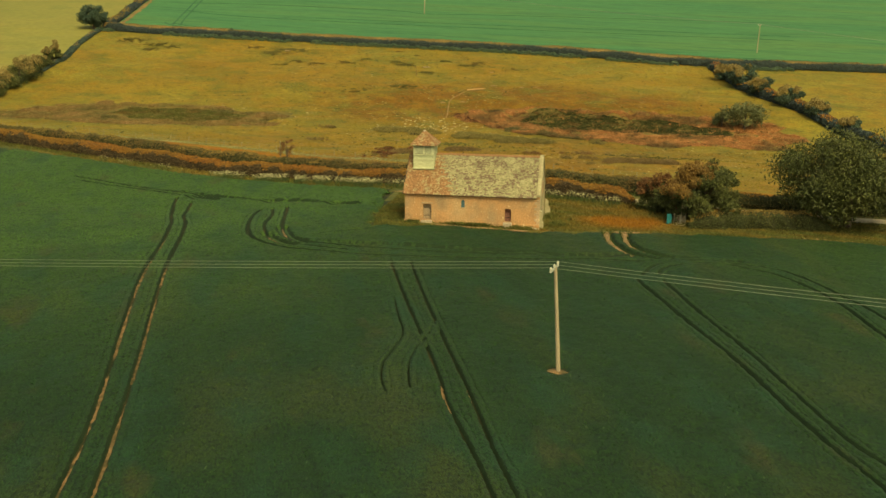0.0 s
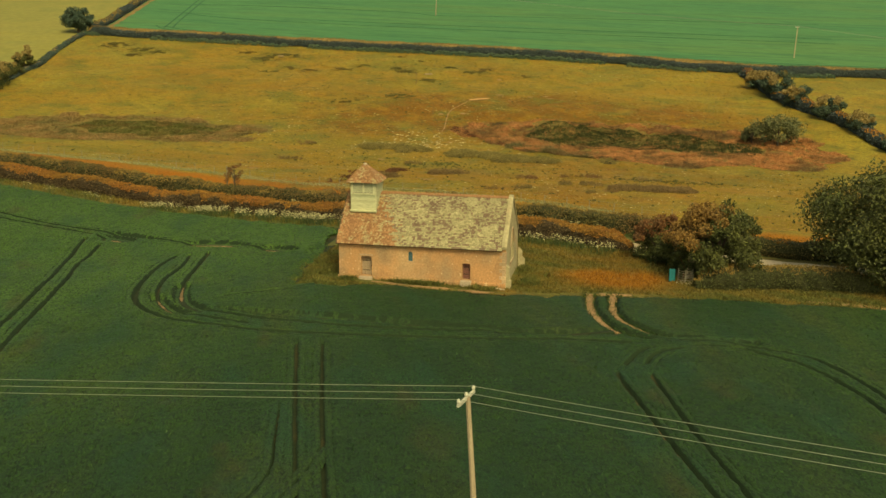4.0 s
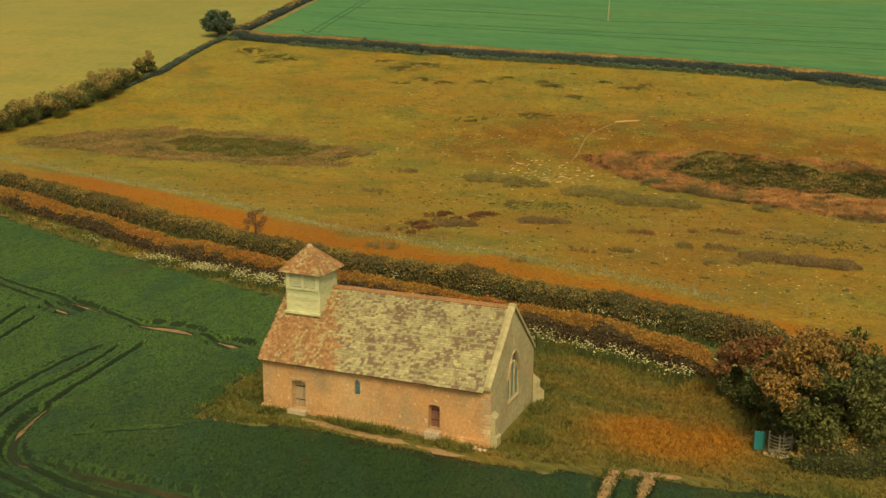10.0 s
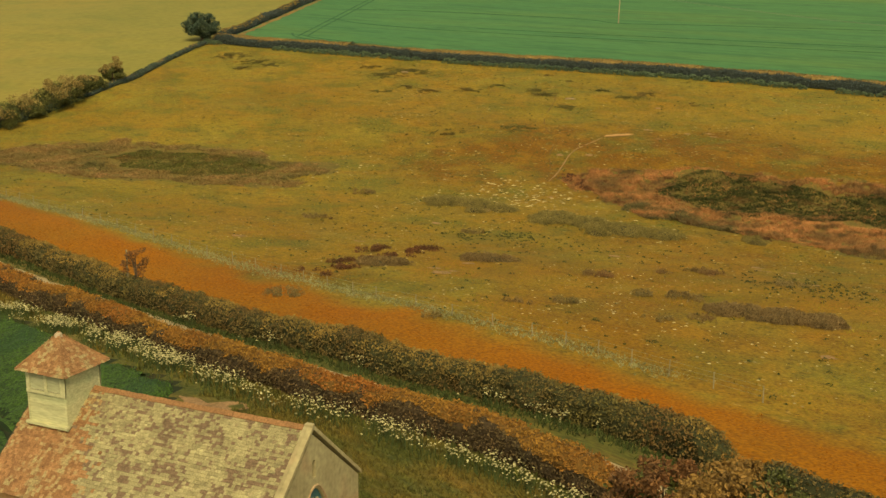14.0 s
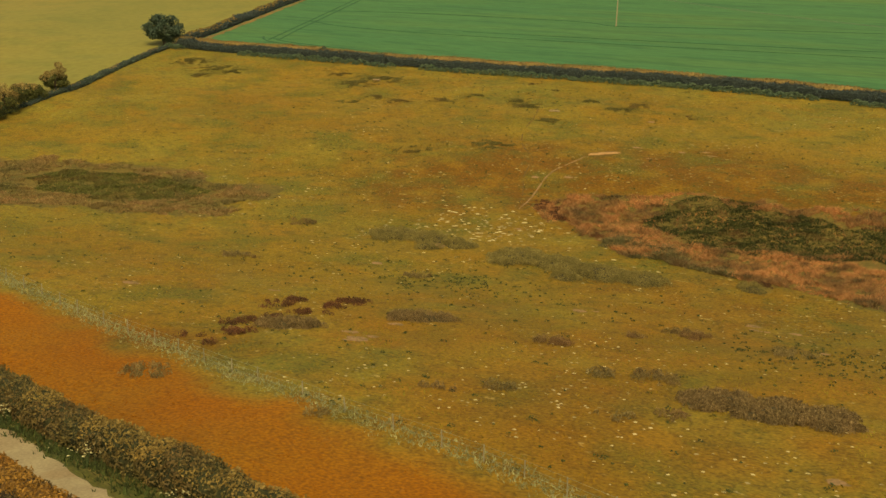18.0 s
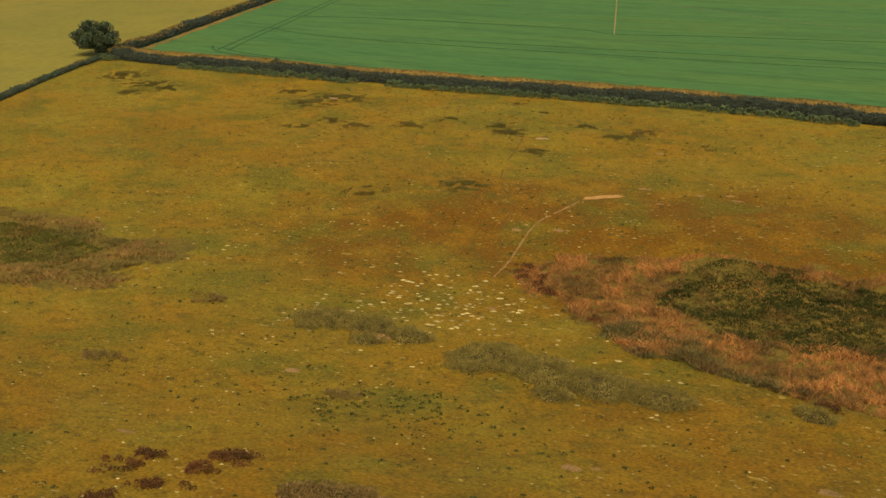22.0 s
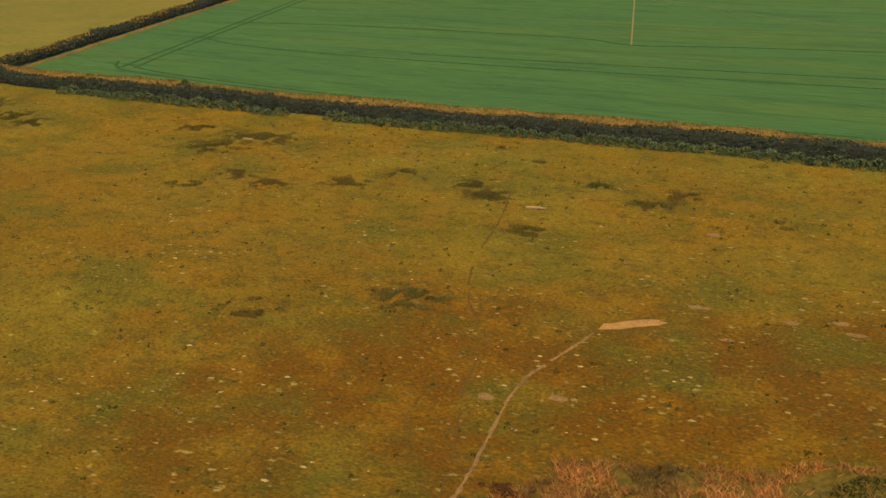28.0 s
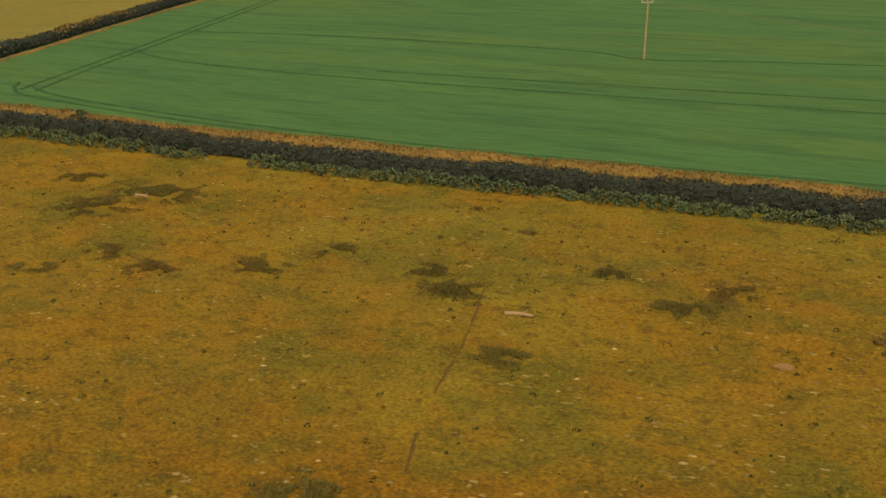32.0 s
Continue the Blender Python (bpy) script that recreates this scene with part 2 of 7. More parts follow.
# hedge and scrub cores; the dark ones hold the shade between leaves
M["core"] = material("shaded_hedge_twigs", (0.045, 0.032, 0.017), (0.06, 0.04, 0.02), 1.0, 0.95, 0.4, fine=7)
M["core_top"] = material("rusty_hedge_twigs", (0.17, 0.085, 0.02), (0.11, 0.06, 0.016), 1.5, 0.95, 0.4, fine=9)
M["core_green"] = material("shaded_green_twigs", (0.03, 0.034, 0.013), (0.045, 0.045, 0.016), 1.2, 0.95, 0.4, fine=8)
# core of distant hedges, with both shade and haze in its colour
M["core_hazy"] = material("hazy_hedge_twigs", (0.024, 0.036, 0.032), (0.032, 0.044, 0.034), 1.0, 0.95, 0.3)
M["core_scrub"] = material("shaded_scrub_core", (0.085, 0.066, 0.028), (0.06, 0.05, 0.022), 1.6, 0.95, 0.4, fine=8)
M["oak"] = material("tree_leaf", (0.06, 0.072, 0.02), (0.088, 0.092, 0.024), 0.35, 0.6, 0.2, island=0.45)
# distant tree leaves, bluish for haze
M["oak_hazy"] = material("hazy_tree_leaf", (0.048, 0.082, 0.056), (0.062, 0.09, 0.05), 0.3, 0.6, 0.2, island=0.4)
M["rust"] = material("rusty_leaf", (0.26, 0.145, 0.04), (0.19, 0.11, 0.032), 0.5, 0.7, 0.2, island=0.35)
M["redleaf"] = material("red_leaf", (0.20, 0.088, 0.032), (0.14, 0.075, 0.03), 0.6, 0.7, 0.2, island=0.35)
M["willow"] = material("willow_leaf", (0.155, 0.16, 0.065), (0.12, 0.13, 0.052), 0.4, 0.7, 0.2, island=0.4)
M["bark"] = material("bark", (0.085, 0.06, 0.04), (0.12, 0.09, 0.06), 2.0, 0.95, 0.4, stretch=(1, 1, 0.2))
M["white_flower"] = material("cow_parsley_flower", (0.44, 0.40, 0.20), (0.33, 0.30, 0.15), 1.0, 0.8, 0.1, island=0.35)
M["stem"] = material("flower_stem", (0.07, 0.10, 0.03), (0.06, 0.085, 0.03), 1.0, 0.8, 0.1, island=0.3)
M["limewash"] = material("lime_washed_wall", (0.53, 0.285, 0.128), (0.44, 0.235, 0.105), 0.45, 0.95, 0.2, fine=6, third=(0.36, 0.24, 0.13), third_scale=0.5, third_at=0.58, bump=0.035, layers=[((0.66, 0.48, 0.27), 3.0, 0.66, 0.03, 0.6), ((0.27, 0.165, 0.085), 0.8, 0.61, 0.08, 0.55), ((0.52, 0.37, 0.20), 0.3, 0.58, 0.1, 0.5), ((0.30, 0.19, 0.10), 4.5, 0.66, 0.04, 0.5)])
M["gable"] = material("pale_stone_wall", (0.41, 0.355, 0.195), (0.345, 0.29, 0.155), 0.6, 0.95, 0.2, fine=4, third=(0.42, 0.27, 0.15), third_scale=0.5, third_at=0.68, bump=0.02, layers=[((0.27, 0.22, 0.12), 1.6, 0.62, 0.08, 0.5)])
M["quoin"] = material("quoin_stone", (0.50, 0.36, 0.21), (0.42, 0.28, 0.16), 1.2, 0.95, 0.25, island=0.2, rand="object")
M["slate_a"] = material("lichen_stone_slate", (0.39, 0.345, 0.18), (0.31, 0.27, 0.14), 1.3, 0.95, 0.35, fine=16, island=0.3, rand="object", third=(0.155, 0.105, 0.065), third_scale=0.8, third_at=0.62, third_soft=0.05, pick=0.55)
M["slate"] = material("stone_slate", (0.39, 0.345, 0.18), (0.31, 0.27, 0.14), 1.3, 0.95, 0.35, fine=16, island=0.3, third=(0.155, 0.105, 0.065), third_scale=0.8, third_at=0.62, third_soft=0.05, pick=0.55)
M["clay"] = material("clay_tile", (0.34, 0.175, 0.08), (0.27, 0.14, 0.065), 0.9, 0.95, 0.35, fine=12, island=0.25, third=(0.30, 0.235, 0.115), third_scale=1.0, third_at=0.62, third_soft=0.08, pick=0.35)
# dark backing; shade in gaps of louvres, planks and slates is its colour
M["under"] = material("dark_backing", (0.06, 0.045, 0.03), (0.08, 0.06, 0.04), 1.0, 0.95, 0.2)
M["board"] = material("pale_painted_board", (0.53, 0.51, 0.29), (0.45, 0.445, 0.255), 0.9, 0.8, 0.25, fine=7, island=0.12, rand="object", stretch=(0.3, 1, 2), third=(0.36, 0.39, 0.22), third_scale=0.8, third_at=0.62)
M["turret_frame"] = material("pale_turret_frame", (0.52, 0.50, 0.29), (0.45, 0.445, 0.26), 0.9, 0.8, 0.2, fine=7)
M["louvre"] = material("louvre_slat", (0.40, 0.40, 0.24), (0.34, 0.345, 0.205), 0.9, 0.8, 0.25, fine=7, stretch=(0.3, 1, 2))
M["door"] = material("weathered_door_wood", (0.37, 0.28, 0.175), (0.30, 0.22, 0.14), 2.5, 0.85, 0.3, stretch=(4, 4, 0.4))
M["door_red"] = material("red_brown_door_wood", (0.24, 0.11, 0.08), (0.18, 0.085, 0.06), 2.5, 0.8, 0.3, stretch=(4, 4, 0.4))
M["iron"] = material("dark_iron", (0.03, 0.028, 0.026), (0.05, 0.04, 0.03), 4, 0.5, 0.2, metal=0.7)
M["lead"] = material("grey_lead", (0.16, 0.16, 0.15), (0.22, 0.21, 0.19), 3, 0.6, 0.2, metal=0.3)
M["glass"] = material("leaded_glass", (0.04, 0.13, 0.15), (0.06, 0.17, 0.185), 3.0, 0.35, 0.3, spec=0.3)
M["pole"] = material("pale_pole_wood", (0.42, 0.33, 0.21), (0.34, 0.26, 0.16), 1.5, 0.9, 0.25, stretch=(5, 5, 0.25))
M["arm"] = material("galvanised_arm", (0.55, 0.52, 0.38), (0.48, 0.46, 0.34), 3, 0.6, 0.15)
M["porcelain"] = material("glazed_insulator", (0.6, 0.57, 0.42), (0.52, 0.5, 0.38), 3, 0.3, 0.1)
M["wire"] = material("line_wire", (0.28, 0.30, 0.2), (0.22, 0.25, 0.17), 3, 0.5, 0.1, metal=0.3)
M["post"] = material("grey_fence_post", (0.30, 0.26, 0.16), (0.24, 0.21, 0.13), 3, 0.9, 0.3, stretch=(4, 4, 0.3))
M["teal"] = material("teal_painted_board", (0.012, 0.15, 0.155), (0.016, 0.18, 0.18), 2, 0.5, 0.1)
M["gate"] = material("weathered_gate_rail", (0.31, 0.27, 0.185), (0.25, 0.22, 0.15), 3, 0.8, 0.25)
M["red_rail"] = material("rusty_red_rail", (0.22, 0.07, 0.05), (0.16, 0.06, 0.04), 3, 0.7, 0.2)
M["stone"] = material("field_stone", (0.46, 0.37, 0.25), (0.38, 0.3, 0.2), 3, 0.95, 0.3)
M["log"] = material("bleached_log", (0.42, 0.30, 0.18), (0.34, 0.24, 0.14), 3, 0.9, 0.3)

# ---- mesh helpers ----
def fast_mesh(name, verts, faces, mats=(), index=None, smooth=False):
    """A mesh from arrays of points and of equal-sided faces."""
    me = bpy.data.meshes.new(name)
    verts, faces = np.asarray(verts, np.float32).reshape(-1, 3), np.asarray(faces, np.int32)
    k = faces.shape[1]
    me.vertices.add(len(verts))
    me.vertices.foreach_set("co", verts.ravel())
    me.loops.add(faces.size)
    me.loops.foreach_set("vertex_index", faces.ravel())
    me.polygons.add(len(faces))
    me.polygons.foreach_set("loop_start", np.arange(0, faces.size, k, dtype=np.int32))
    for m in mats:
        me.materials.append(m)
    if index is not None:
        me.polygons.foreach_set("material_index", np.asarray(index, np.int32))
    me.polygons.foreach_set("use_smooth", np.full(len(faces), smooth))
    me.update(calc_edges=True)
    return me


def piece(name, verts, faces, mat, parent=None, label="", smooth=False):
    ob = new(name, fast_mesh(name, verts, faces, [mat], smooth=smooth))
    if parent is not None:
        ob.parent = parent
    if label:
        ob["label"] = label
    return ob


def part(name, bm, mat, parent=None, label=""):
    me = bpy.data.meshes.new(name)
    bm.normal_update()
    bm.to_mesh(me)
    bm.free()
    me.materials.append(mat)
    ob = new(name, me)
    if parent is not None:
        ob.parent = parent
    if label:
        ob["label"] = label
    return ob


def thing(name, at, label, category, group="", kind=""):
    """An empty at the base of a thing; parts are given in its own coordinates."""
    ob = new(name)
    ob.matrix_world = Matrix.Translation(at) if not isinstance(at, Matrix) else at
    return tagged(ob, label, category, group, kind)


def box(bm, x0, x1, y0, y1, z0, z1, bevel=0.0):
    vs = [bm.verts.new(p) for p in ((x0, y0, z0), (x1, y0, z0), (x1, y1, z0), (x0, y1, z0), (x0, y0, z1), (x1, y0, z1), (x1, y1, z1), (x0, y1, z1))]
    fs = [bm.faces.new([vs[i] for i in f]) for f in ((3, 2, 1, 0), (4, 5, 6, 7), (0, 1, 5, 4), (1, 2, 6, 5), (2, 3, 7, 6), (3, 0, 4, 7))]
    if bevel:
        es = list({e for f in fs for e in f.edges})
        bmesh.ops.bevel(bm, geom=es, offset=bevel, segments=1, affect="EDGES")
    return bm


def boxed(x0, x1, y0, y1, z0, z1, bevel=0.0):
    return box(bmesh.new(), x0, x1, y0, y1, z0, z1, bevel)


def tube(bm, pts, radii, sides=8):
    """A tapered tube along points."""
    rings, pts = [], [Vector(p) for p in pts]
    for i, p in enumerate(pts):
        d = (pts[min(i + 1, len(pts) - 1)] - pts[max(i - 1, 0)]).normalized()
        a = d.orthogonal().normalized()
        b = d.cross(a)
        rings.append([bm.verts.new(p + radii[i] * (math.cos(t) * a + math.sin(t) * b)) for t in (2 * math.pi * k / sides for k in range(sides))])
    for r, s in zip(rings, rings[1:]):
        for k in range(sides):
            try:
                bm.faces.new((r[k], r[(k + 1) % sides], s[(k + 1) % sides], s[k]))
            except ValueError:
                pass
    bm.faces.new(rings[0][::-1])
    bm.faces.new(rings[-1])
    return bm


def leaves(centres, size, rng, up=0.0, aspect=0.6):
    """Pointed leaf sprays, one diamond each, facing at random."""
    c = np.asarray(centres, float)
    n = len(c)
    a = rng.normal(size=(n, 3))
    a[:, 2] *= 1 - up
    a /= np.linalg.norm(a, axis=1, keepdims=True)
    b = rng.normal(size=(n, 3))
    b -= (b * a).sum(1, keepdims=True) * a
    b /= np.linalg.norm(b, axis=1, keepdims=True) + 1e-9
    s = (size * rng.uniform(0.6, 1.3, n))[:, None] / 2
    bend = np.cross(a, b) * s * 0.35
    v = np.stack([c - a * s, c + b * s * aspect + bend, c + a * s, c - b * s * aspect + bend], 1).reshape(-1, 3)
    return v, np.arange(4 * n).reshape(-1, 4)


def blades(xy, z, height, width, rng, lean=0.35, per=3):
    """Upright tapering blades, some to each root."""
    n = len(xy)
    root = np.repeat(np.column_stack([xy, z]), per, 0)
    h = np.repeat(np.broadcast_to(height, n), per) * rng.uniform(0.6, 1.2, n * per)
    ang = rng.uniform(0, 2 * math.pi, n * per)
    side = np.column_stack([np.cos(ang), np.sin(ang), 0 * ang]) * (np.repeat(np.broadcast_to(width, n), per) / 2)[:, None]
    root[:, :2] += rng.normal(size=(n * per, 2)) * (np.repeat(np.broadcast_to(width, n), per) * 0.6)[:, None]
    tilt = rng.normal(size=(n * per, 2)) * lean * h[:, None]
    tip = root + np.column_stack([tilt, h])
    v = np.stack([root - side, root + side, tip], 1).reshape(-1, 3)
    return v, np.arange(3 * n * per).reshape(-1, 3)


def inside(poly, x, y):
    """Whether points lie in a polygon."""
    x, y = np.asarray(x, float), np.asarray(y, float)
    hit, j = np.zeros(x.shape, bool), len(poly) - 1
    for i in range(len(poly)):
        (xi, yi), (xj, yj) = poly[i], poly[j]
        cut = ((yi > y) != (yj > y)) & (x < (xj - xi) * (y - yi) / ((yj - yi) or 1e-9) + xi)
        hit ^= cut
        j = i
    return hit


def line_gap(line, x, y):
    """Distance of points from a polyline."""
    best = np.full(np.shape(x), 1e9)
    for (ax, ay), (bx, by) in zip(line, line[1:]):
        dx, dy = bx - ax, by - ay
        k = np.clip(((x - ax) * dx + (y - ay) * dy) / (dx * dx + dy * dy + 1e-9), 0, 1)
        best = np.minimum(best, np.hypot(x - ax - k * dx, y - ay - k * dy))
    return best


def rounded(line, step=1.0):
    """A polyline made smooth (Catmull-Rom) and evenly stepped."""
    p = np.array(line, float)
    p = np.vstack([2 * p[0] - p[1], p, 2 * p[-1] - p[-2]])
    out = []
    for i in range(1, len(p) - 2):
        k = max(2, int(np.hypot(*(p[i + 1] - p[i])) / step))
        for t in np.arange(k) / k:
            out.append(0.5 * (2 * p[i] + (p[i + 1] - p[i - 1]) * t + (2 * p[i - 1] - 5 * p[i] + 4 * p[i + 1] - p[i + 2]) * t * t
                              + (3 * p[i] - p[i - 1] - 3 * p[i + 1] + p[i + 2]) * t ** 3))
    out.append(p[-2])
    return [tuple(q) for q in out]


def value_noise(x, y, cell, seed=0):
    """Smooth noise from 0 to 1, by a hash of lattice points."""
    x, y = np.asarray(x, float) / cell, np.asarray(y, float) / cell
    i, j = np.floor(x).astype(np.int64), np.floor(y).astype(np.int64)
    u, v = x - i, y - j
    u, v = u * u * (3 - 2 * u), v * v * (3 - 2 * v)

    def h(a, b):
        k = (a * 374761393 + b * 668265263 + seed * 974711) & 0x7FFFFFFF
        k = ((k ^ (k >> 13)) * 1274126177) & 0x7FFFFFFF
        return ((k ^ (k >> 16)) & 0xFFFF) / 65535.0
    return (h(i, j) * (1 - u) + h(i + 1, j) * u) * (1 - v) + (h(i, j + 1) * (1 - u) + h(i + 1, j + 1) * u) * v


# ---- the lie of the land: a shallow valley that rises to the far fields ----
KY = np.array([-140, -40, 0, 30, 60, 90, 118, 142, 168, 192, 260, 400.0])
KZ = np.array([-2.04, -0.02, 0.73, 0.44, -0.61, -2.98, -1.81, 2.05, 5.07, 8.22, 16.05, 32.18])
# the crop falls away into a hollow west of the chapel
DIP_X, DIP_A = np.array([-160, -120, -80, -60, -45, -35, -25, -15], float), np.array([0.8, 1.5, 2.2, 2.5, 2.5, 1.9, 1.1, 0.0])
DIP_Y, DIP_B = np.array([-25, -9, 2, 8, 35, 57, 80, 92], float), np.array([0.0, 0.3, 0.8, 1.0, 0.85, 0.4, 0.25, 0.0])
SY, SZ = np.array([60, 120, 190, 260.0]), np.array([-0.0161, -0.0286, -0.0379, -0.0338])


def land(x, y):
    x, y = np.asarray(x, float), np.asarray(y, float)
    yc = np.clip(y, KY[0], KY[-1])
    d = np.diff(KZ) / np.diff(KY)
    m = np.r_[0, (d[1:] + d[:-1]) / 2, d[-1]]
    i = np.clip(np.searchsorted(KY, yc) - 1, 0, len(KY) - 2)
    h = KY[i + 1] - KY[i]
    s = (yc - KY[i]) / h
    z = KZ[i] * (2 * s ** 3 - 3 * s * s + 1) + h * m[i] * (s ** 3 - 2 * s * s + s) + KZ[i + 1] * (3 * s * s - 2 * s ** 3) + h * m[i + 1] * (s ** 3 - s * s)
    z = z + np.interp(y, SY, SZ) * np.clip(x + 35, -170, 170)
    z = z - np.interp(x, DIP_X, DIP_A) * np.interp(y, DIP_Y, DIP_B)
    return z + np.clip((y - 400) * 0.035, 0, 40)


def lz(x, y):
    return float(land(x, y))


# ---- boundaries ----
LANE = [(-520, 190), (-260, 104), (-122, 62.2), (-99.5, 54.1), (-79.2, 48.7), (-63.5, 44.1), (-47.7, 39.3), (-41, 37.5), (-30.4, 33.5), (-16.7, 27.5), (-7.5, 25.2), (1, 23), (8, 20.5), (14, 18.2), (20.3, 16.2), (27.4, 15), (40, 14.5), (60, 15), (95, 17), (220, 26), (520, 50)]
HEDGE_S = [(-122, 62.6), (-99.5, 54.8), (-76.1, 46.1), (-61.1, 41.3), (-49, 37), (-39.5, 34), (-26.1, 28.4), (-13.5, 23.6), (-6, 22.1), (2, 20.4), (10, 17.2)]
HEDGE_N = [(-122, 66.4), (-99.2, 58), (-78.8, 52.4), (-57, 46.6), (-40.1, 40.5), (-24.1, 34.8), (-11, 30.2), (-1, 28.6), (8, 26.6), (14.5, 23.5)]
HEDGE_N_EAST = [(14.5, 23.5), (20, 20.6), (27, 18.9), (40, 18.4), (60, 19), (95, 21)]
FENCE = [(-520, 214), (-260, 128), (-122.1, 81.8), (-97.5, 74.5), (-80.3, 69.2), (-61.5, 62.8), (-44.4, 56.3), (-32.9, 52.2), (-20.1, 47.3), (-11.6, 44.3), (-4.1, 42.4), (1.6, 40.7), (7.3, 38.6), (14, 36.2), (30, 32.5), (60, 30), (95, 30), (220, 36), (520, 60)]
FAR_HEDGE = [(-142, 192.5), (-129, 191), (-108, 191.5), (-75, 191.5), (-47, 193), (-13, 193.5), (31.8, 189.0), (52.7, 191.5), (77.6, 194.3), (140, 200)]
NW_HEDGE = [(-143, 195), (-138.9, 170.9), (-133.5, 152), (-132, 135), (-132.6, 120), (-132.3, 104.6), (-130, 80), (-126, 60)]
NE_HEDGE = [(-143, 196), (-146, 212), (-152, 236), (-158, 260), (-163.5, 286), (-172, 330), (-182, 380)]
SIDE_HEDGE = [(32.1, 188), (36, 168), (40, 155), (46, 143.5), (51, 132.5), (56, 120), (62, 104)]
CROP_N = [(520, 40), (220, 15), (95, 4), (35.5, 0.9), (28, 1.5), (24.5, 1.5), (14.3, 0.6), (8.7, -0.4), (2.6, -1.9), (-1.5, -2.4), (-5, -2.5), (-8.5, -2.1), (-12, -2), (-14, -2.7), (-17.7, -3.1), (-18.8, 4.8), (-19.1, 10.2), (-20.3, 20.1), (-22.2, 22.7), (-29.6, 25.3), (-39, 29.5), (-47.5, 32.6), (-61.3, 36.9), (-75.3, 41.8), (-89.9, 46.1), (-122, 57), (-260, 99), (-520, 184)]
CROP_AREA = CROP_N + [(-520, -900), (520, -900)]
REED_EAST = [(-27, 119), (-27.2, 122), (-24, 125.8), (-15.5, 129), (-8, 131.2), (2, 131), (15.5, 131.5), (30, 131), (40, 128), (46, 118), (39, 104), (24, 101), (17.4, 97), (8.5, 98.6), (3.7, 101.5), (-1, 102.8), (-5, 103.5), (-10, 105.8), (-13.2, 107), (-15, 110), (-19.7, 113), (-23.5, 114.6)]
SEDGE_EAST = [(-13, 117), (-12, 123), (-13, 127.4), (-8, 130.2), (-2.2, 129.4), (6.6, 127.4), (20, 126), (32, 120), (28, 112), (14, 114), (7.5, 113), (0.5, 111), (-4.3, 112), (-9.7, 114.5)]
REED_WEST = [(-121, 93.6), (-115, 107), (-105, 114), (-94.3, 115), (-85.2, 116.4), (-72.4, 114), (-63, 114.6), (-60.6, 111), (-63, 104), (-61, 98.6), (-71, 95), (-83, 93.4), (-88, 90.2), (-96, 90.5), (-117, 90)]
SEDGE_WEST = [(-99, 104), (-97, 111), (-88, 113.4), (-79, 112.5), (-70, 108), (-72, 101), (-82, 98.5), (-92, 99.5)]

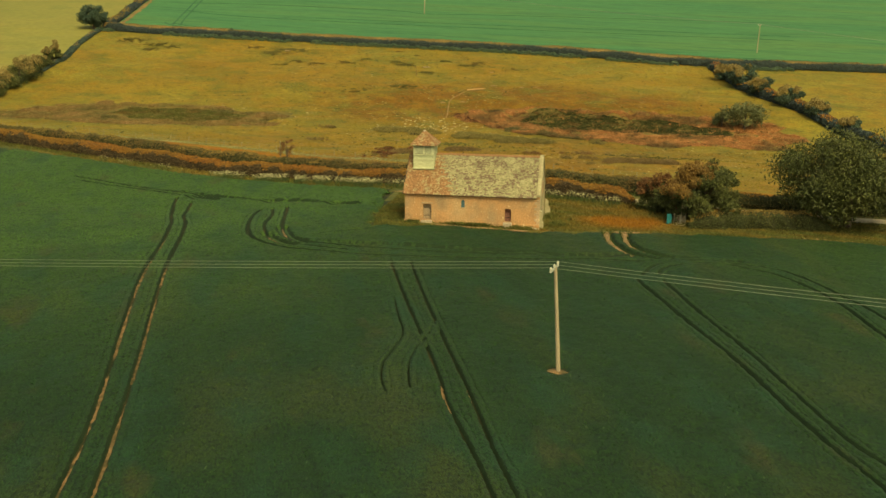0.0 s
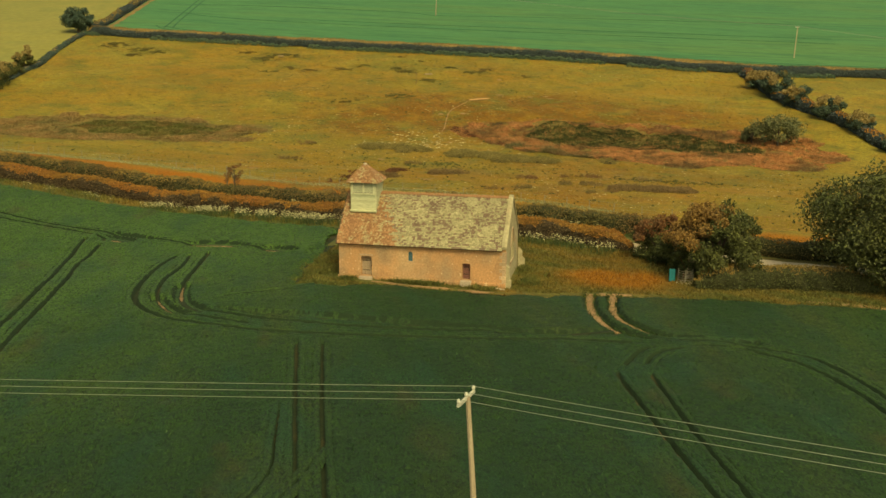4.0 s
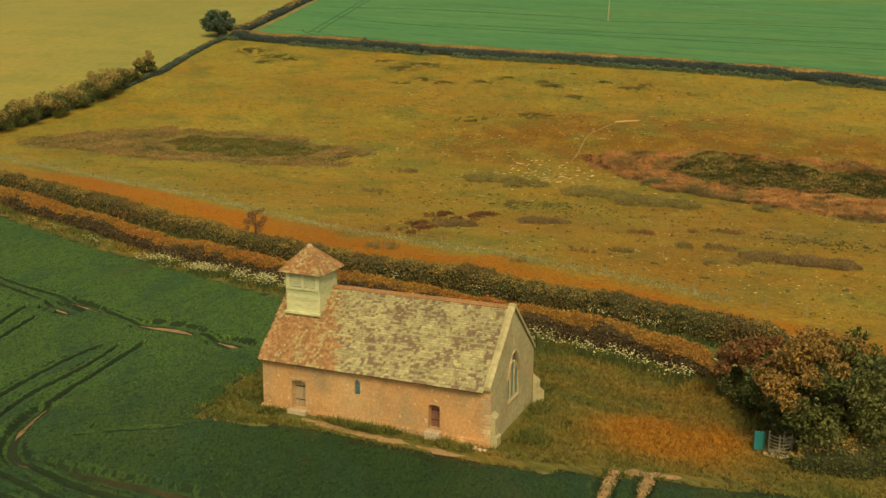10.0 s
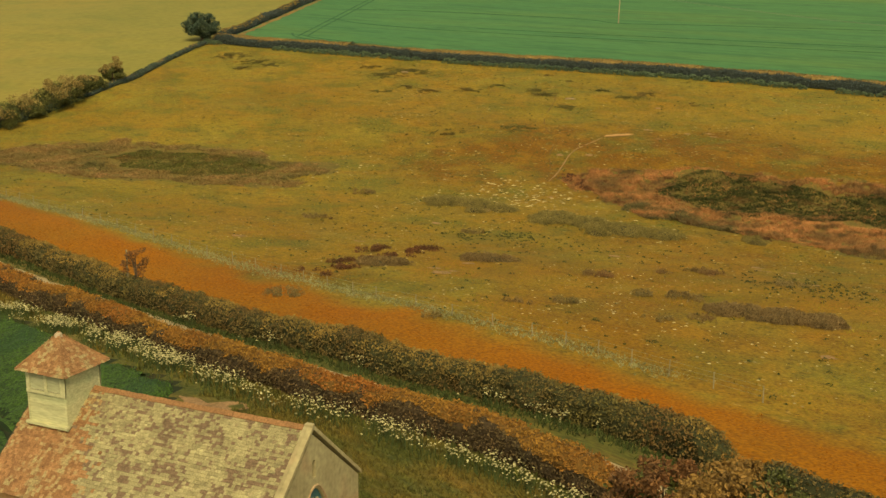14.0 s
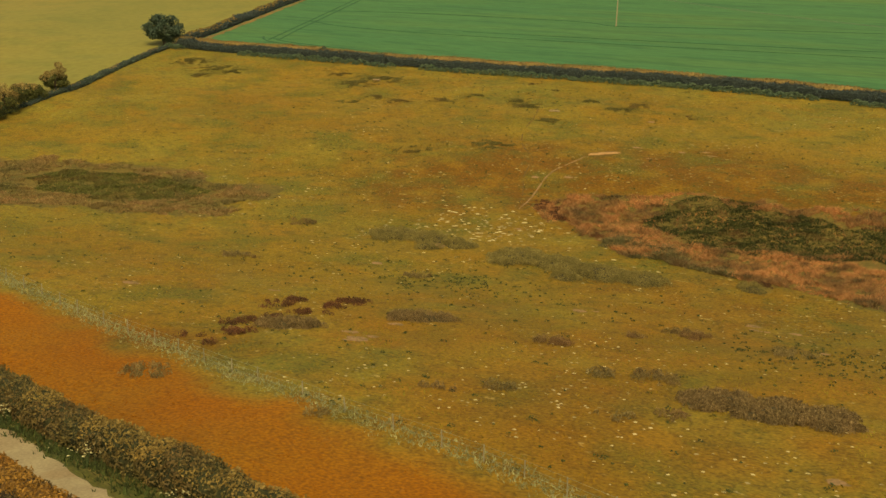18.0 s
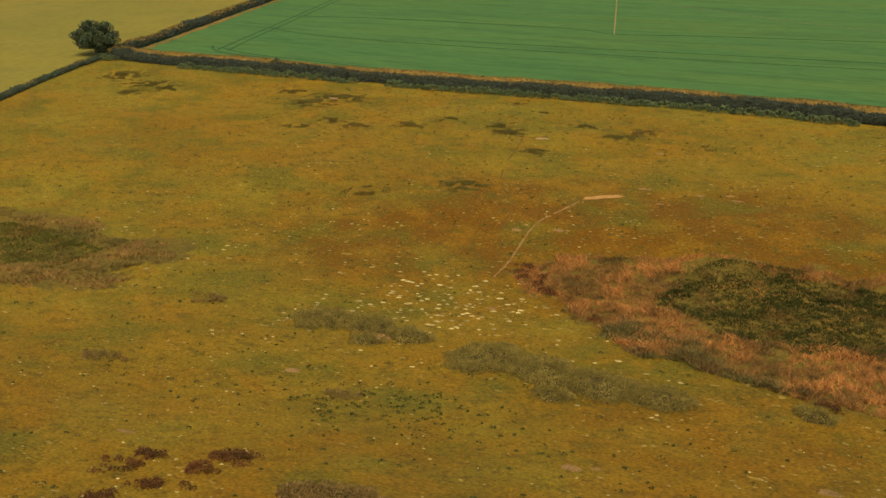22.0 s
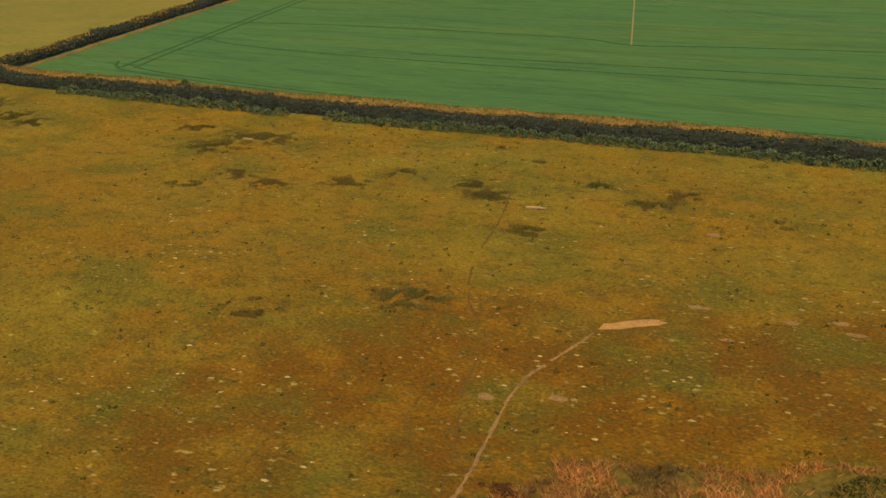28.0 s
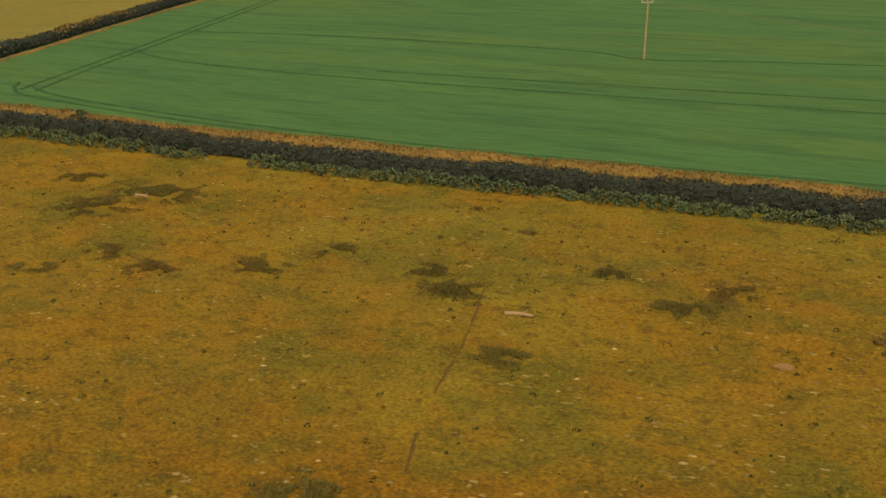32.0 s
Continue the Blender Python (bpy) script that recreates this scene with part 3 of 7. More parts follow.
# wheel tracks in the near crop, one line to each wheel
TRACKS = [
    [(-18.4, -74), (-20.4, -66.3), (-22.7, -58.1), (-26.3, -47.3), (-31.5, -32.1), (-34.2, -22.8), (-36.6, -14), (-39.6, -5), (-42.9, 2.8), (-46.1, 11.3), (-47.8, 17.3)],
    [(-16.6, -74), (-18.6, -66), (-21.6, -56.2), (-24.6, -46.9), (-29.7, -31.6), (-32.6, -22.4), (-35.9, -11), (-38.4, -4), (-41.5, 3.2), (-45.2, 15.4)],
    [(-12.9, -17.6), (-8.9, -30), (-3.7, -45.7), (-2.4, -50.4), (1.8, -62), (5, -74)],
    [(-11.1, -17.2), (-7.3, -29.7), (-4, -40), (-1.3, -48.2), (1.2, -56.4), (3, -61.7), (7, -74)],
    [(9.7, -18.2), (10.5, -21), (13.8, -30.8), (16.9, -39.5), (19.2, -47.6), (21, -53.1), (22.6, -57.3), (29, -74)],
    [(11.8, -17.6), (14.5, -27), (17.6, -36.4), (19.7, -43.7), (21.9, -51.3), (24.5, -57), (31, -74)],
    [(15, -12.4), (17.6, -11.9), (20, -13), (22.6, -14.8), (25, -18.5), (26.8, -23.5), (28.1, -29.5), (31, -40), (35, -56)],
    [(12.8, -11.5), (16.5, -10.9), (20.1, -11.9), (21.8, -12.4), (23.4, -13.2), (25.6, -16.6), (27.3, -20.5), (28.9, -24.5), (31.5, -34), (36, -52)],
    [(-33.9, 9.8), (-33.6, 6), (-32.5, 0.5), (-30.2, -7.3), (-28.4, -11.4), (-26.2, -13.8), (-23.4, -15.4), (-19.5, -16.1), (-15.5, -16.6), (-9.7, -16), (-2.6, -15.1), (1.7, -14.3), (5.4, -13.3), (9.1, -12.8), (13, -12.4)],
    [(-33, 9.9), (-31, 3.5), (-29.6, -3.5), (-27.8, -8.7), (-26, -11.5), (-23.8, -13.4), (-19.7, -14.7), (-15.5, -15.8)],
    [(-31.4, 11), (-29.2, 2.5), (-27.6, -3.6), (-26.1, -7.8), (-24.5, -10.7), (-22.4, -12.3), (-20, -13.1), (-16.5, -13.9), (-10, -14.1), (-6.3, -13.8), (-3, -13.4), (1.4, -12.4), (5.2, -11.6), (9.3, -10.4)],
    [(6.9, 0.1), (7, -1.4), (7.2, -3.8), (7.6, -5.8), (8.4, -8), (9.5, -9.7), (10.8, -10.7), (13, -11.5)],
    [(8.8, 0.5), (8.9, -2.9), (9.1, -5), (9.9, -7.2), (11, -8.6), (13, -10.2), (16.5, -10.6), (19.5, -10.4)],
    [(13.2, -12.2), (11.4, -14.3), (10.6, -16.8), (9.9, -19)],
    [(15.5, -12.2), (12.6, -14.4), (11.8, -17.2), (11.4, -19)],
    [(-67.4, 25.9), (-61.2, 23.5), (-54.3, 20.4), (-49.3, 19.1), (-44, 17.8), (-35.3, 14.3), (-30.9, 13.6), (-26.3, 11.8), (-22.6, 10.3), (-20.6, 9.9)],
    [(-65.3, 23.3), (-59.3, 21), (-54.5, 19.3), (-50.6, 18.1), (-44.8, 16.1), (-41.2, 14.5)],
    [(-22, -8.6), (-20.2, -7.2), (-18.1, -5.9), (-15.8, -3.9)],
    [(-10.2, -28.9), (-8.8, -33.9), (-7.7, -37.7), (-7.6, -40.8), (-7.8, -44.3), (-7.3, -47.2), (-6.2, -50.7)],
    [(-5.8, -34.7), (-5.7, -37.3), (-6.1, -41.7), (-5.9, -44.9), (-5.2, -48.2), (-4.4, -50.7)],
]
TRACKS = [rounded(t, 0.8) for t in TRACKS]
# stretches worn to bare soil: a track, the y it is bare between, and its width
BARE = [(0, -74, -13, 0.34), (1, -74, -24, 0.3), (4, -48, -21, 0.3), (5, -22, -18.5, 0.2), (10, -12.3, -5, 0.42), (9, -13.5, -9.5, 0.34), (7, -13.3, -12, 0.4), (11, -11.4, 0.2, 0.78), (12, -10.7, 0.6, 0.7), (15, 16.4, 18.2, 0.3), (15, 12.9, 14.2, 0.85), (15, 10.4, 11.7, 0.85), (16, 15.0, 16.4, 0.8), (2, -52, -44, 0.3)]
HALF = {0: 0.17, 1: 0.17, 2: 0.11, 3: 0.11, 4: 0.15, 5: 0.12, 6: 0.15, 7: 0.15, 8: 0.2, 9: 0.15, 10: 0.19, 11: 0.34, 12: 0.32, 15: 0.19, 16: 0.17, 17: 0.06, 18: 0.03, 19: 0.03}   # half widths where not 0.14

# ---- ground: one sheet to the horizon ----
def spread(lo, hi, step, far_lo, far_hi):
    a = list(np.arange(lo, hi + 1e-6, step))
    s, v = step * 1.25, a[-1]
    while v < far_hi:
        v += s
        s *= 1.25
        a.append(v)
    s, v = step * 1.25, a[0]
    while v > far_lo:
        v -= s
        s *= 1.25
        a.insert(0, v)
    return np.array(a)


GX, GY = spread(-165, 62, 1.0, -3200, 3200), spread(-80, 215, 1.0, -2500, 3600)
gx, gy = np.meshgrid(GX, GY, indexing="ij")
rough = 0.36 * (value_noise(gx, gy, 9, 1) - 0.5) + 0.07 * (value_noise(gx, gy, 3.5, 2) - 0.5)
rough = rough * np.clip((gy - np.interp(gx, [p[0] for p in LANE], [p[1] for p in LANE]) - 3) / 6, 0, 1) * (gy < 188)
gz = land(gx, gy) + rough
nx, ny = len(GX), len(GY)
ii, jj = np.meshgrid(np.arange(nx - 1), np.arange(ny - 1), indexing="ij")
quads = np.stack([ii * ny + jj, (ii + 1) * ny + jj, (ii + 1) * ny + jj + 1, ii * ny + jj + 1], -1).reshape(-1, 4)
cx, cy = (gx[:-1, :-1] + gx[1:, 1:]) / 2, (gy[:-1, :-1] + gy[1:, 1:]) / 2


def above(line, x, y):
    p = np.array(sorted(line))
    return y > np.interp(x, p[:, 0], p[:, 1])


def right_of(line, x, y):
    p = np.array(sorted((b, a) for a, b in line))
    return x > np.interp(y, p[:, 0], p[:, 1])


zone = np.zeros(cx.shape, int)                                   # 0 near crop floor, shade put into its colour
zone[inside(CROP_AREA, cx, cy) == False] = 1                     # 1 verge
zone[(zone == 0) & ((cx < -84.4) | (cx > 44.4) | (cy < -70.4))] = 2   # 2 crop beyond the modelled canopy
zone[(np.abs(cx) > 520) & (cy < 40) | (cy < -880)] = 2
zone[above(HEDGE_N, cx, cy) & above(LANE, cx, cy)] = 3
zone[above(FENCE, cx, cy)] = 3                                   # 3 meadow
east = right_of(NW_HEDGE, cx, cy) & (cy < 194) | right_of(NE_HEDGE, cx, cy) & (cy >= 194)
zone[(zone >= 3) & ~east] = 5                                    # 5 western pasture
zone[(zone == 3) & above(FAR_HEDGE, cx, cy)] = 4                 # 4 far cereal
wx, wy = cx + 5 * (value_noise(cx, cy, 3.5, 101) - 0.5), cy + 5 * (value_noise(cx, cy, 3.5, 102) - 0.5)
zone[inside(REED_EAST, wx, wy) | inside(REED_WEST, wx, wy)] = 6  # 6 bog
ground = new("ground", fast_mesh("ground", np.stack([gx, gy, gz], -1), quads, [M["shaded_floor"], M["verge"], M["crop_far"], M["meadow"], M["far_crop"], M["west"], M["bog"]], zone.ravel(), smooth=True))
tagged(ground, "farmland of crop, yellow-brown pasture and green cereal fields", "ground", kind="structure")


def tone_mix(x, y):
    """Where the grass is darker: parched banks, trodden ground and painted-in vignetting, 0 to 1."""
    d = np.zeros(np.shape(x))
    # patches by (5, 94), (12, 84), (10, 52) and (-28, 116) paint in vignetting
    for px_, py_, rx, ry, s_ in ((-2, 137, 34, 9.5, 0.95), (-18, 127, 38, 10, 0.5), (-15, 137, 17, 8, 0.55), (-45, 125, 24, 9, 0.2), (-28, 116, 34, 14, 0.35), (-5, 148, 30, 7, 0.3), (5, 94, 24, 17, 0.4), (-60, 140, 30, 9, 0.08), (-35, 53, 16, 4, 0.5), (-6, 60, 30, 16, 0.35), (-62, 80, 26, 10, 0.2), (8.4, 5.4, 3.8, 2.6, 2.0), (5, 12.5, 7, 2, 0.35), (-85, 150, 30, 20, 0.2), (-40, 118, 30, 10, 0.15), (-42, 129, 14, 8, 0.3), (-45, 152, 50, 22, 0.06), (12, 84, 18, 11, 0.32), (10, 52, 12, 8, 0.3), (-8, 92, 14, 5, 0.2)):
        d = d + s_ * np.exp(-((x - px_) / rx) ** 2 - ((y - py_) / ry) ** 2)
    return np.clip(d * (0.1 + 0.9 * value_noise(x, y, 6, 71) + 0.9 * value_noise(x, y, 2.3, 73)) + 0.35 * (value_noise(x, y, 14, 72) - 0.62), 0, 0.85)


def growth(x, y):
    """Where the crop is paler and taller, 0 to 1."""
    return np.clip(np.clip((y + 55) / 50, 0, 1) * (0.10 + 0.95 * np.clip((-x - 8) / 32, 0, 1) + 0.3 * np.clip((x - 15) / 20, 0, 1) + 0.6 * np.clip(y / 14, 0, 1) * (x < -14)) * (0.7 + 0.6 * value_noise(x, y, 7, 301)), 0, 1)


def give_tone_mix(ob, by=tone_mix):
    me = ob.data
    co = np.empty(len(me.vertices) * 3, np.float32)
    me.vertices.foreach_get("co", co)
    co = co.reshape(-1, 3)
    me.attributes.new("tone_mix", "FLOAT", "POINT").data.foreach_set("value", by(co[:, 0], co[:, 1]).astype(np.float32))
    return ob


give_tone_mix(ground)
fence_gap = np.interp(gx, [p[0] for p in FENCE], [p[1] for p in FENCE]) - gy
hedge_gap = gy - np.interp(gx, [p[0] for p in HEDGE_N] + [p[0] for p in HEDGE_N_EAST[1:]], [p[1] for p in HEDGE_N] + [p[1] for p in HEDGE_N_EAST[1:]])
wob = 3.0 * (value_noise(gx, gy, 5, 81) - 0.5) + 2.0 * (value_noise(gx, gy, 2.2, 82) - 0.5)
parch = np.clip((fence_gap - 0.8 + wob) / 3.2, 0, 1) * np.clip((hedge_gap + 1) / 1.5, 0, 1) * (0.7 + 0.3 * value_noise(gx, gy, 7, 83)) * np.clip((gx + 112) / 30, 0, 1)
parch = np.maximum(parch, 0.30 * np.clip((92 - gy) / 25, 0, 1) * (fence_gap < 1) * np.clip((value_noise(gx, gy, 9, 84) + 0.5 * value_noise(gx, gy, 3, 85) - 0.42) / 0.5, 0, 1) * np.clip((gx + 70) / 30, 0, 1))
ground.data.attributes.new("parched", "FLOAT", "POINT").data.foreach_set("value", parch.astype(np.float32).ravel())


def on_land(x, y):
    """Height of the ground sheet with its roughness."""
    i, j = np.clip(np.searchsorted(GX, x) - 1, 0, nx - 2), np.clip(np.searchsorted(GY, y) - 1, 0, ny - 2)
    u, v = (x - GX[i]) / (GX[i + 1] - GX[i]), (y - GY[j]) / (GY[j + 1] - GY[j])
    return (gz[i, j] * (1 - u) + gz[i + 1, j] * u) * (1 - v) + (gz[i, j + 1] * (1 - u) + gz[i + 1, j + 1] * u) * v


def ribbon(line, width, lift, rng=None, rag=0.0):
    """A strip that follows the ground along a line."""
    p = np.array(line, float)
    d = np.gradient(p, axis=0)
    nrm = np.column_stack([-d[:, 1], d[:, 0]]) / np.linalg.norm(d, axis=1, keepdims=True)
    w = np.broadcast_to(np.asarray(width, float) / 2, len(p))
    cols = []
    for s in (-1, -0.5, 0, 0.5, 1):
        ww = w + (rng.normal(size=len(p)) * rag if rng is not None and abs(s) == 1 else 0)
        q = p + nrm * (s * ww)[:, None]
        cols.append(np.column_stack([q, on_land(q[:, 0], q[:, 1]) + lift * (1.0 if abs(s) < 1 else 0.3)]))
    v = np.stack(cols, 1).reshape(-1, 3)
    k = np.arange(len(p) - 1)
    f = np.concatenate([np.stack([k * 5 + c, k * 5 + c + 1, (k + 1) * 5 + c + 1, (k + 1) * 5 + c], -1) for c in range(4)])
    return v, f


tagged(piece("road", *ribbon(rounded([(a, b + 0.25) for a, b in LANE[:13]] + [LANE[13]], 1.0), 2.3, 0.06, RNG, 0.1), M["grassy_lane"], smooth=True), "pale narrow paved lane between two hedges", "road", kind="structure")
tagged(piece("road", *ribbon(rounded(LANE[13:], 1.0), 3.0, 0.07, RNG, 0.12), M["lane"], smooth=True), "pale gravel lane beyond the trees", "road", kind="structure")

# ---- near crop: a leafy canopy with sunken wheel tracks ----
STEP = 0.225
CX, CY = np.arange(-86, 46, STEP), np.arange(-72, 49, STEP)
cgx, cgy = np.meshgrid(CX, CY, indexing="ij")
cgx = cgx + RNG.uniform(-0.045, 0.045, cgx.shape)
cgy = cgy + RNG.uniform(-0.045, 0.045, cgy.shape)
keep = inside(CROP_AREA, cgx + 0.8 * (value_noise(cgx, cgy, 1.3, 5) - 0.5) + 2.2 * (value_noise(cgx, cgy, 4, 15) - 0.5) * (cgx < -14), cgy + 0.9 * (value_noise(cgx, cgy, 1.2, 6) - 0.5) + 1.6 * (value_noise(cgx, cgy, 4, 16) - 0.5) * (cgx < -14))
gap = np.full(cgx.shape, 9.0)
for k, t in enumerate(TRACKS):
    p = np.array(t)
    lo, hi = p.min(0) - 3, p.max(0) + 3
    sx, sy = slice(*np.searchsorted(CX, [lo[0], hi[0]])), slice(*np.searchsorted(CY, [lo[1], hi[1]]))
    if gap[sx, sy].size:
        gap[sx, sy] = np.minimum(gap[sx, sy], line_gap((t if k in (11, 12) else t[2:-2])[::2], cgx[sx, sy], cgy[sx, sy]) - HALF.get(k, 0.14) - (0.0 if k in (11, 12) else 0.2))
for k, y_from, y_to, w in BARE:
    p = np.array(TRACKS[k])
    p = p[(p[:, 1] >= y_from) & (p[:, 1] <= y_to)]
    if k in (9, 10, 15, 16) and len(p) > 1:
        lo, hi = p.min(0) - 3, p.max(0) + 3
        sx, sy = slice(*np.searchsorted(CX, [lo[0], hi[0]])), slice(*np.searchsorted(CY, [lo[1], hi[1]]))
        gap[sx, sy] = np.minimum(gap[sx, sy], line_gap([tuple(q) for q in p], cgx[sx, sy], cgy[sx, sy]) - w / 2 - (0.65 if w > 0.6 else 0.25))
edge_gap = line_gap(CROP_N, cgx, cgy)
row_u, row_v = 0.948 * cgx + 0.319 * cgy, -0.319 * cgx + 0.948 * cgy       # across and along the drilled rows
stand = 0.37 + 0.08 * (RNG.random(cgx.shape) - 0.5) + 0.12 * (value_noise(row_u, row_v / 2.0, 0.5, 3) - 0.5) + 0.08 * (value_noise(cgx, cgy, 1.5, 13) - 0.5) + 0.12 * (value_noise(cgx, cgy, 9, 4) - 0.5)
dent = np.clip((gap + 0.02) / 0.32, 0.0, 1.0)
stand *= dent * dent * (3 - 2 * dent) * np.where(inside(CROP_AREA, cgx, cgy), np.clip((edge_gap - 0.1 + 0.9 * (value_noise(cgx, cgy, 1.2, 6) - 0.5)) / 1.1, 0, 1), 0)
pole_gap = np.hypot(cgx - 4.2, cgy + 42.6)
stand *= np.clip((pole_gap - 0.7) / 2.2, 0, 1) ** 0.6
cgz = on_land(cgx, cgy) + stand + np.where(stand < 0.05, -0.14, 0.02)
cn = len(CY)
ii, jj = np.meshgrid(np.arange(len(CX) - 1), np.arange(cn - 1), indexing="ij")
ok = (keep[:-1, :-1] & keep[1:, 1:] & keep[1:, :-1] & keep[:-1, 1:])
q = np.stack([ii * cn + jj, (ii + 1) * cn + jj, (ii + 1) * cn + jj + 1, ii * cn + jj + 1], -1)[ok]
used, inv = np.unique(q, return_inverse=True)
crop = piece("crop_canopy", np.stack([cgx, cgy, cgz], -1).reshape(-1, 3)[used], inv.reshape(-1, 4), M["crop"], smooth=True)
# paler leaves beside the tracks: their lit edge put into the colour
lit_rim = 0.08 * np.exp(-((gap - 0.5) / 0.32) ** 2)
# steep faces beside the tracks take the stalk colour darkened for shade
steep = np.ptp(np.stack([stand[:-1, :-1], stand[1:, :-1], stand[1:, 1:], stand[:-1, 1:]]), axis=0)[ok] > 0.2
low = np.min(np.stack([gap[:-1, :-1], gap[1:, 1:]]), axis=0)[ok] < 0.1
crop.data.materials.append(M["shaded_stem"])
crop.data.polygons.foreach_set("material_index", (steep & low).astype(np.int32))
give_tone_mix(crop, growth)
paler = np.empty(len(crop.data.vertices), np.float32)
crop.data.attributes["tone_mix"].data.foreach_get("value", paler)
crop.data.attributes["tone_mix"].data.foreach_set("value", np.clip(paler + lit_rim.ravel()[used], 0, 1).astype(np.float32))
tagged(crop, "dark green leafy crop with wheel tracks through it", "crop", kind="stuff")
n = 300000
px, py = RNG.uniform(-74, 40, n), RNG.uniform(-70, 42, n)
i, j = ((px - CX[0]) / STEP).astype(int).clip(0, len(CX) - 1), ((py - CY[0]) / STEP).astype(int).clip(0, cn - 1)
ok = keep[i, j] & (stand[i, j] > 0.1) & (gap[i, j] > 0.45)
v, f = blades(np.column_stack([px, py])[ok], on_land(px[ok], py[ok]) + stand[i, j][ok] - 0.07, 0.17, 0.09, RNG, 0.6, 1)
tagged(give_tone_mix(piece("crop_leaves", v, f, M["crop_blade"]), growth), "green leaf tips standing out of the crop", "crop", kind="stuff")


def wheel_trench(k, line):
    """A rut pressed through the crop: rims of leaves, stalky walls and floor coloured dark for shade."""
    p = np.array(rounded(line, 0.3))
    d = np.gradient(p, axis=0)
    nrm = np.column_stack([-d[:, 1], d[:, 0]]) / np.linalg.norm(d, axis=1, keepdims=True)
    h = HALF.get(k, 0.14) * (0.75 + 0.5 * value_noise(p[:, 0], p[:, 1], 2.5, 500 + k))
    low = np.ones(len(p))
    for kk, y_from, y_to, w in BARE:
        if kk == k and k in (9, 10, 15, 16):
            low = np.minimum(low, 1 - 0.95 * np.clip(np.minimum(p[:, 1] - y_from + 0.4, y_to + 0.4 - p[:, 1]) / 0.5, 0, 1))
        if kk == k and w > 0.5:
            h = np.maximum(h, w / 2 * np.clip(np.minimum(p[:, 1] - y_from + 0.3, y_to + 0.3 - p[:, 1]) / 0.6, 0, 1))
    fade = np.clip(np.minimum(np.arange(len(p)), np.arange(len(p))[::-1]) / 8, 0, 1)
    crop_h = 0.37 + 0.12 * (value_noise(p[:, 0], p[:, 1], 9, 4) - 0.5)
    cols, high = (-0.6, -0.3, -0.05, 0, None, 0, 0.05, 0.3, 0.6), (-0.09, 0.05, 0.03, None, None, None, 0.03, 0.05, -0.09)
    strips = []
    for c, (o_, z_) in enumerate(zip(cols, high)):
        side_ = -1 if c < 4 else 1
        off_ = 0 * h if o_ is None else side_ * h + o_
        off_ = off_ + (RNG.normal(size=len(p)) * 0.025 if c != 4 else 0)
        q = p + nrm * off_[:, None]
        top_ = (crop_h + (z_ if z_ is not None else 0)) * low + RNG.normal(size=len(p)) * 0.03 * low
        floor_ = 0.03 + (1 - fade) * crop_h * 0.9
        strips.append(np.column_stack([q, on_land(q[:, 0], q[:, 1]) + (floor_ if z_ is None else top_)]))
    v_ = np.stack(strips, 1).reshape(-1, 3)
    a_ = np.arange(len(p) - 1)
    f_ = np.concatenate([np.stack([a_ * 9 + c, a_ * 9 + c + 1, (a_ + 1) * 9 + c + 1, (a_ + 1) * 9 + c], -1) for c in range(8)])
    ob = piece("wheel_track", v_, f_, M["crop"], smooth=True)
    ob.data.materials.append(M["shaded_stem"])
    ob.data.materials.append(M["shaded_floor"])
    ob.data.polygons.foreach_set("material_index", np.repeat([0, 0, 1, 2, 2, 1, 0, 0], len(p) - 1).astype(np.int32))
    # rut leaves a little paler, as a lit edge in the colour
    give_tone_mix(ob, lambda x_, y_: np.clip(growth(x_, y_) + 0.1, 0, 1))
    tagged(ob, "narrow wheel track pressed through the green crop", "wheel track", kind="structure")


for k, t in enumerate(TRACKS):
    if k not in (11, 12):
        wheel_trench(k, t)
for k, y_from, y_to, w in BARE:
    p = np.array(rounded(TRACKS[k], 0.4))
    p = p[(p[:, 1] >= y_from) & (p[:, 1] <= y_to)]
    if k == 12:
        p = p[p[:, 0] < 15]
    end = np.clip(np.minimum(np.arange(len(p)), np.arange(len(p))[::-1]) / 5, 0.12, 1)
    if k in (11, 12):
        end = np.clip(np.arange(len(p))[:: 1 if p[0, 1] < p[-1, 1] else -1] / 14, 0.1, 1)
    worn = end * (0.6 + 0.7 * value_noise(p[:, 0], p[:, 1], 1.3, 140 + k)) * (1 if k in (11, 12, 15, 16) else np.clip((value_noise(p[:, 0], p[:, 1], 3.5, 40 + k) - 0.22) / 0.2, 0.1, 1))
    v, f = ribbon(p, w * worn, 0.045, RNG, 0.04)
    m = worn[f[:, 0] // 5] > 0.13
    if m.any():
        tagged(piece("bare_wheel_track", v, f[m], M["soil"] if k in (11, 12, 15, 16) else M["track_soil"]), "bare reddish soil in a wheel track", "wheel track", kind="structure")

edge_xy = np.concatenate([np.array(rounded(TRACKS[k], 0.12)) + off_ * np.array([1.0, 0.15]) for k in (11, 12) for off_ in (-0.4, 0.4)])
edge_xy = np.repeat(edge_xy, 3, 0) + RNG.normal(size=(len(edge_xy) * 3, 2)) * 0.13
v, f = blades(edge_xy, on_land(edge_xy[:, 0], edge_xy[:, 1]) - 0.02, 0.24, 0.07, RNG, 0.6, 2)
tagged(give_tone_mix(piece("trodden_crop", v, f, M["crop_blade"]), growth), "thin trodden crop along bare wheel tracks", "crop", kind="stuff")

# ---- the chapel ----
XW, XE, YS, YN = -14.85, -0.22, 0.0, 7.8      # outer faces of the walls
YR, ZR, ZE, EAVE = 3.9, 7.3, 3.5, 0.32      # ridge, eaves and overhang
SLOPE = (ZR - ZE) / (YR + EAVE)
BASE = -0.25
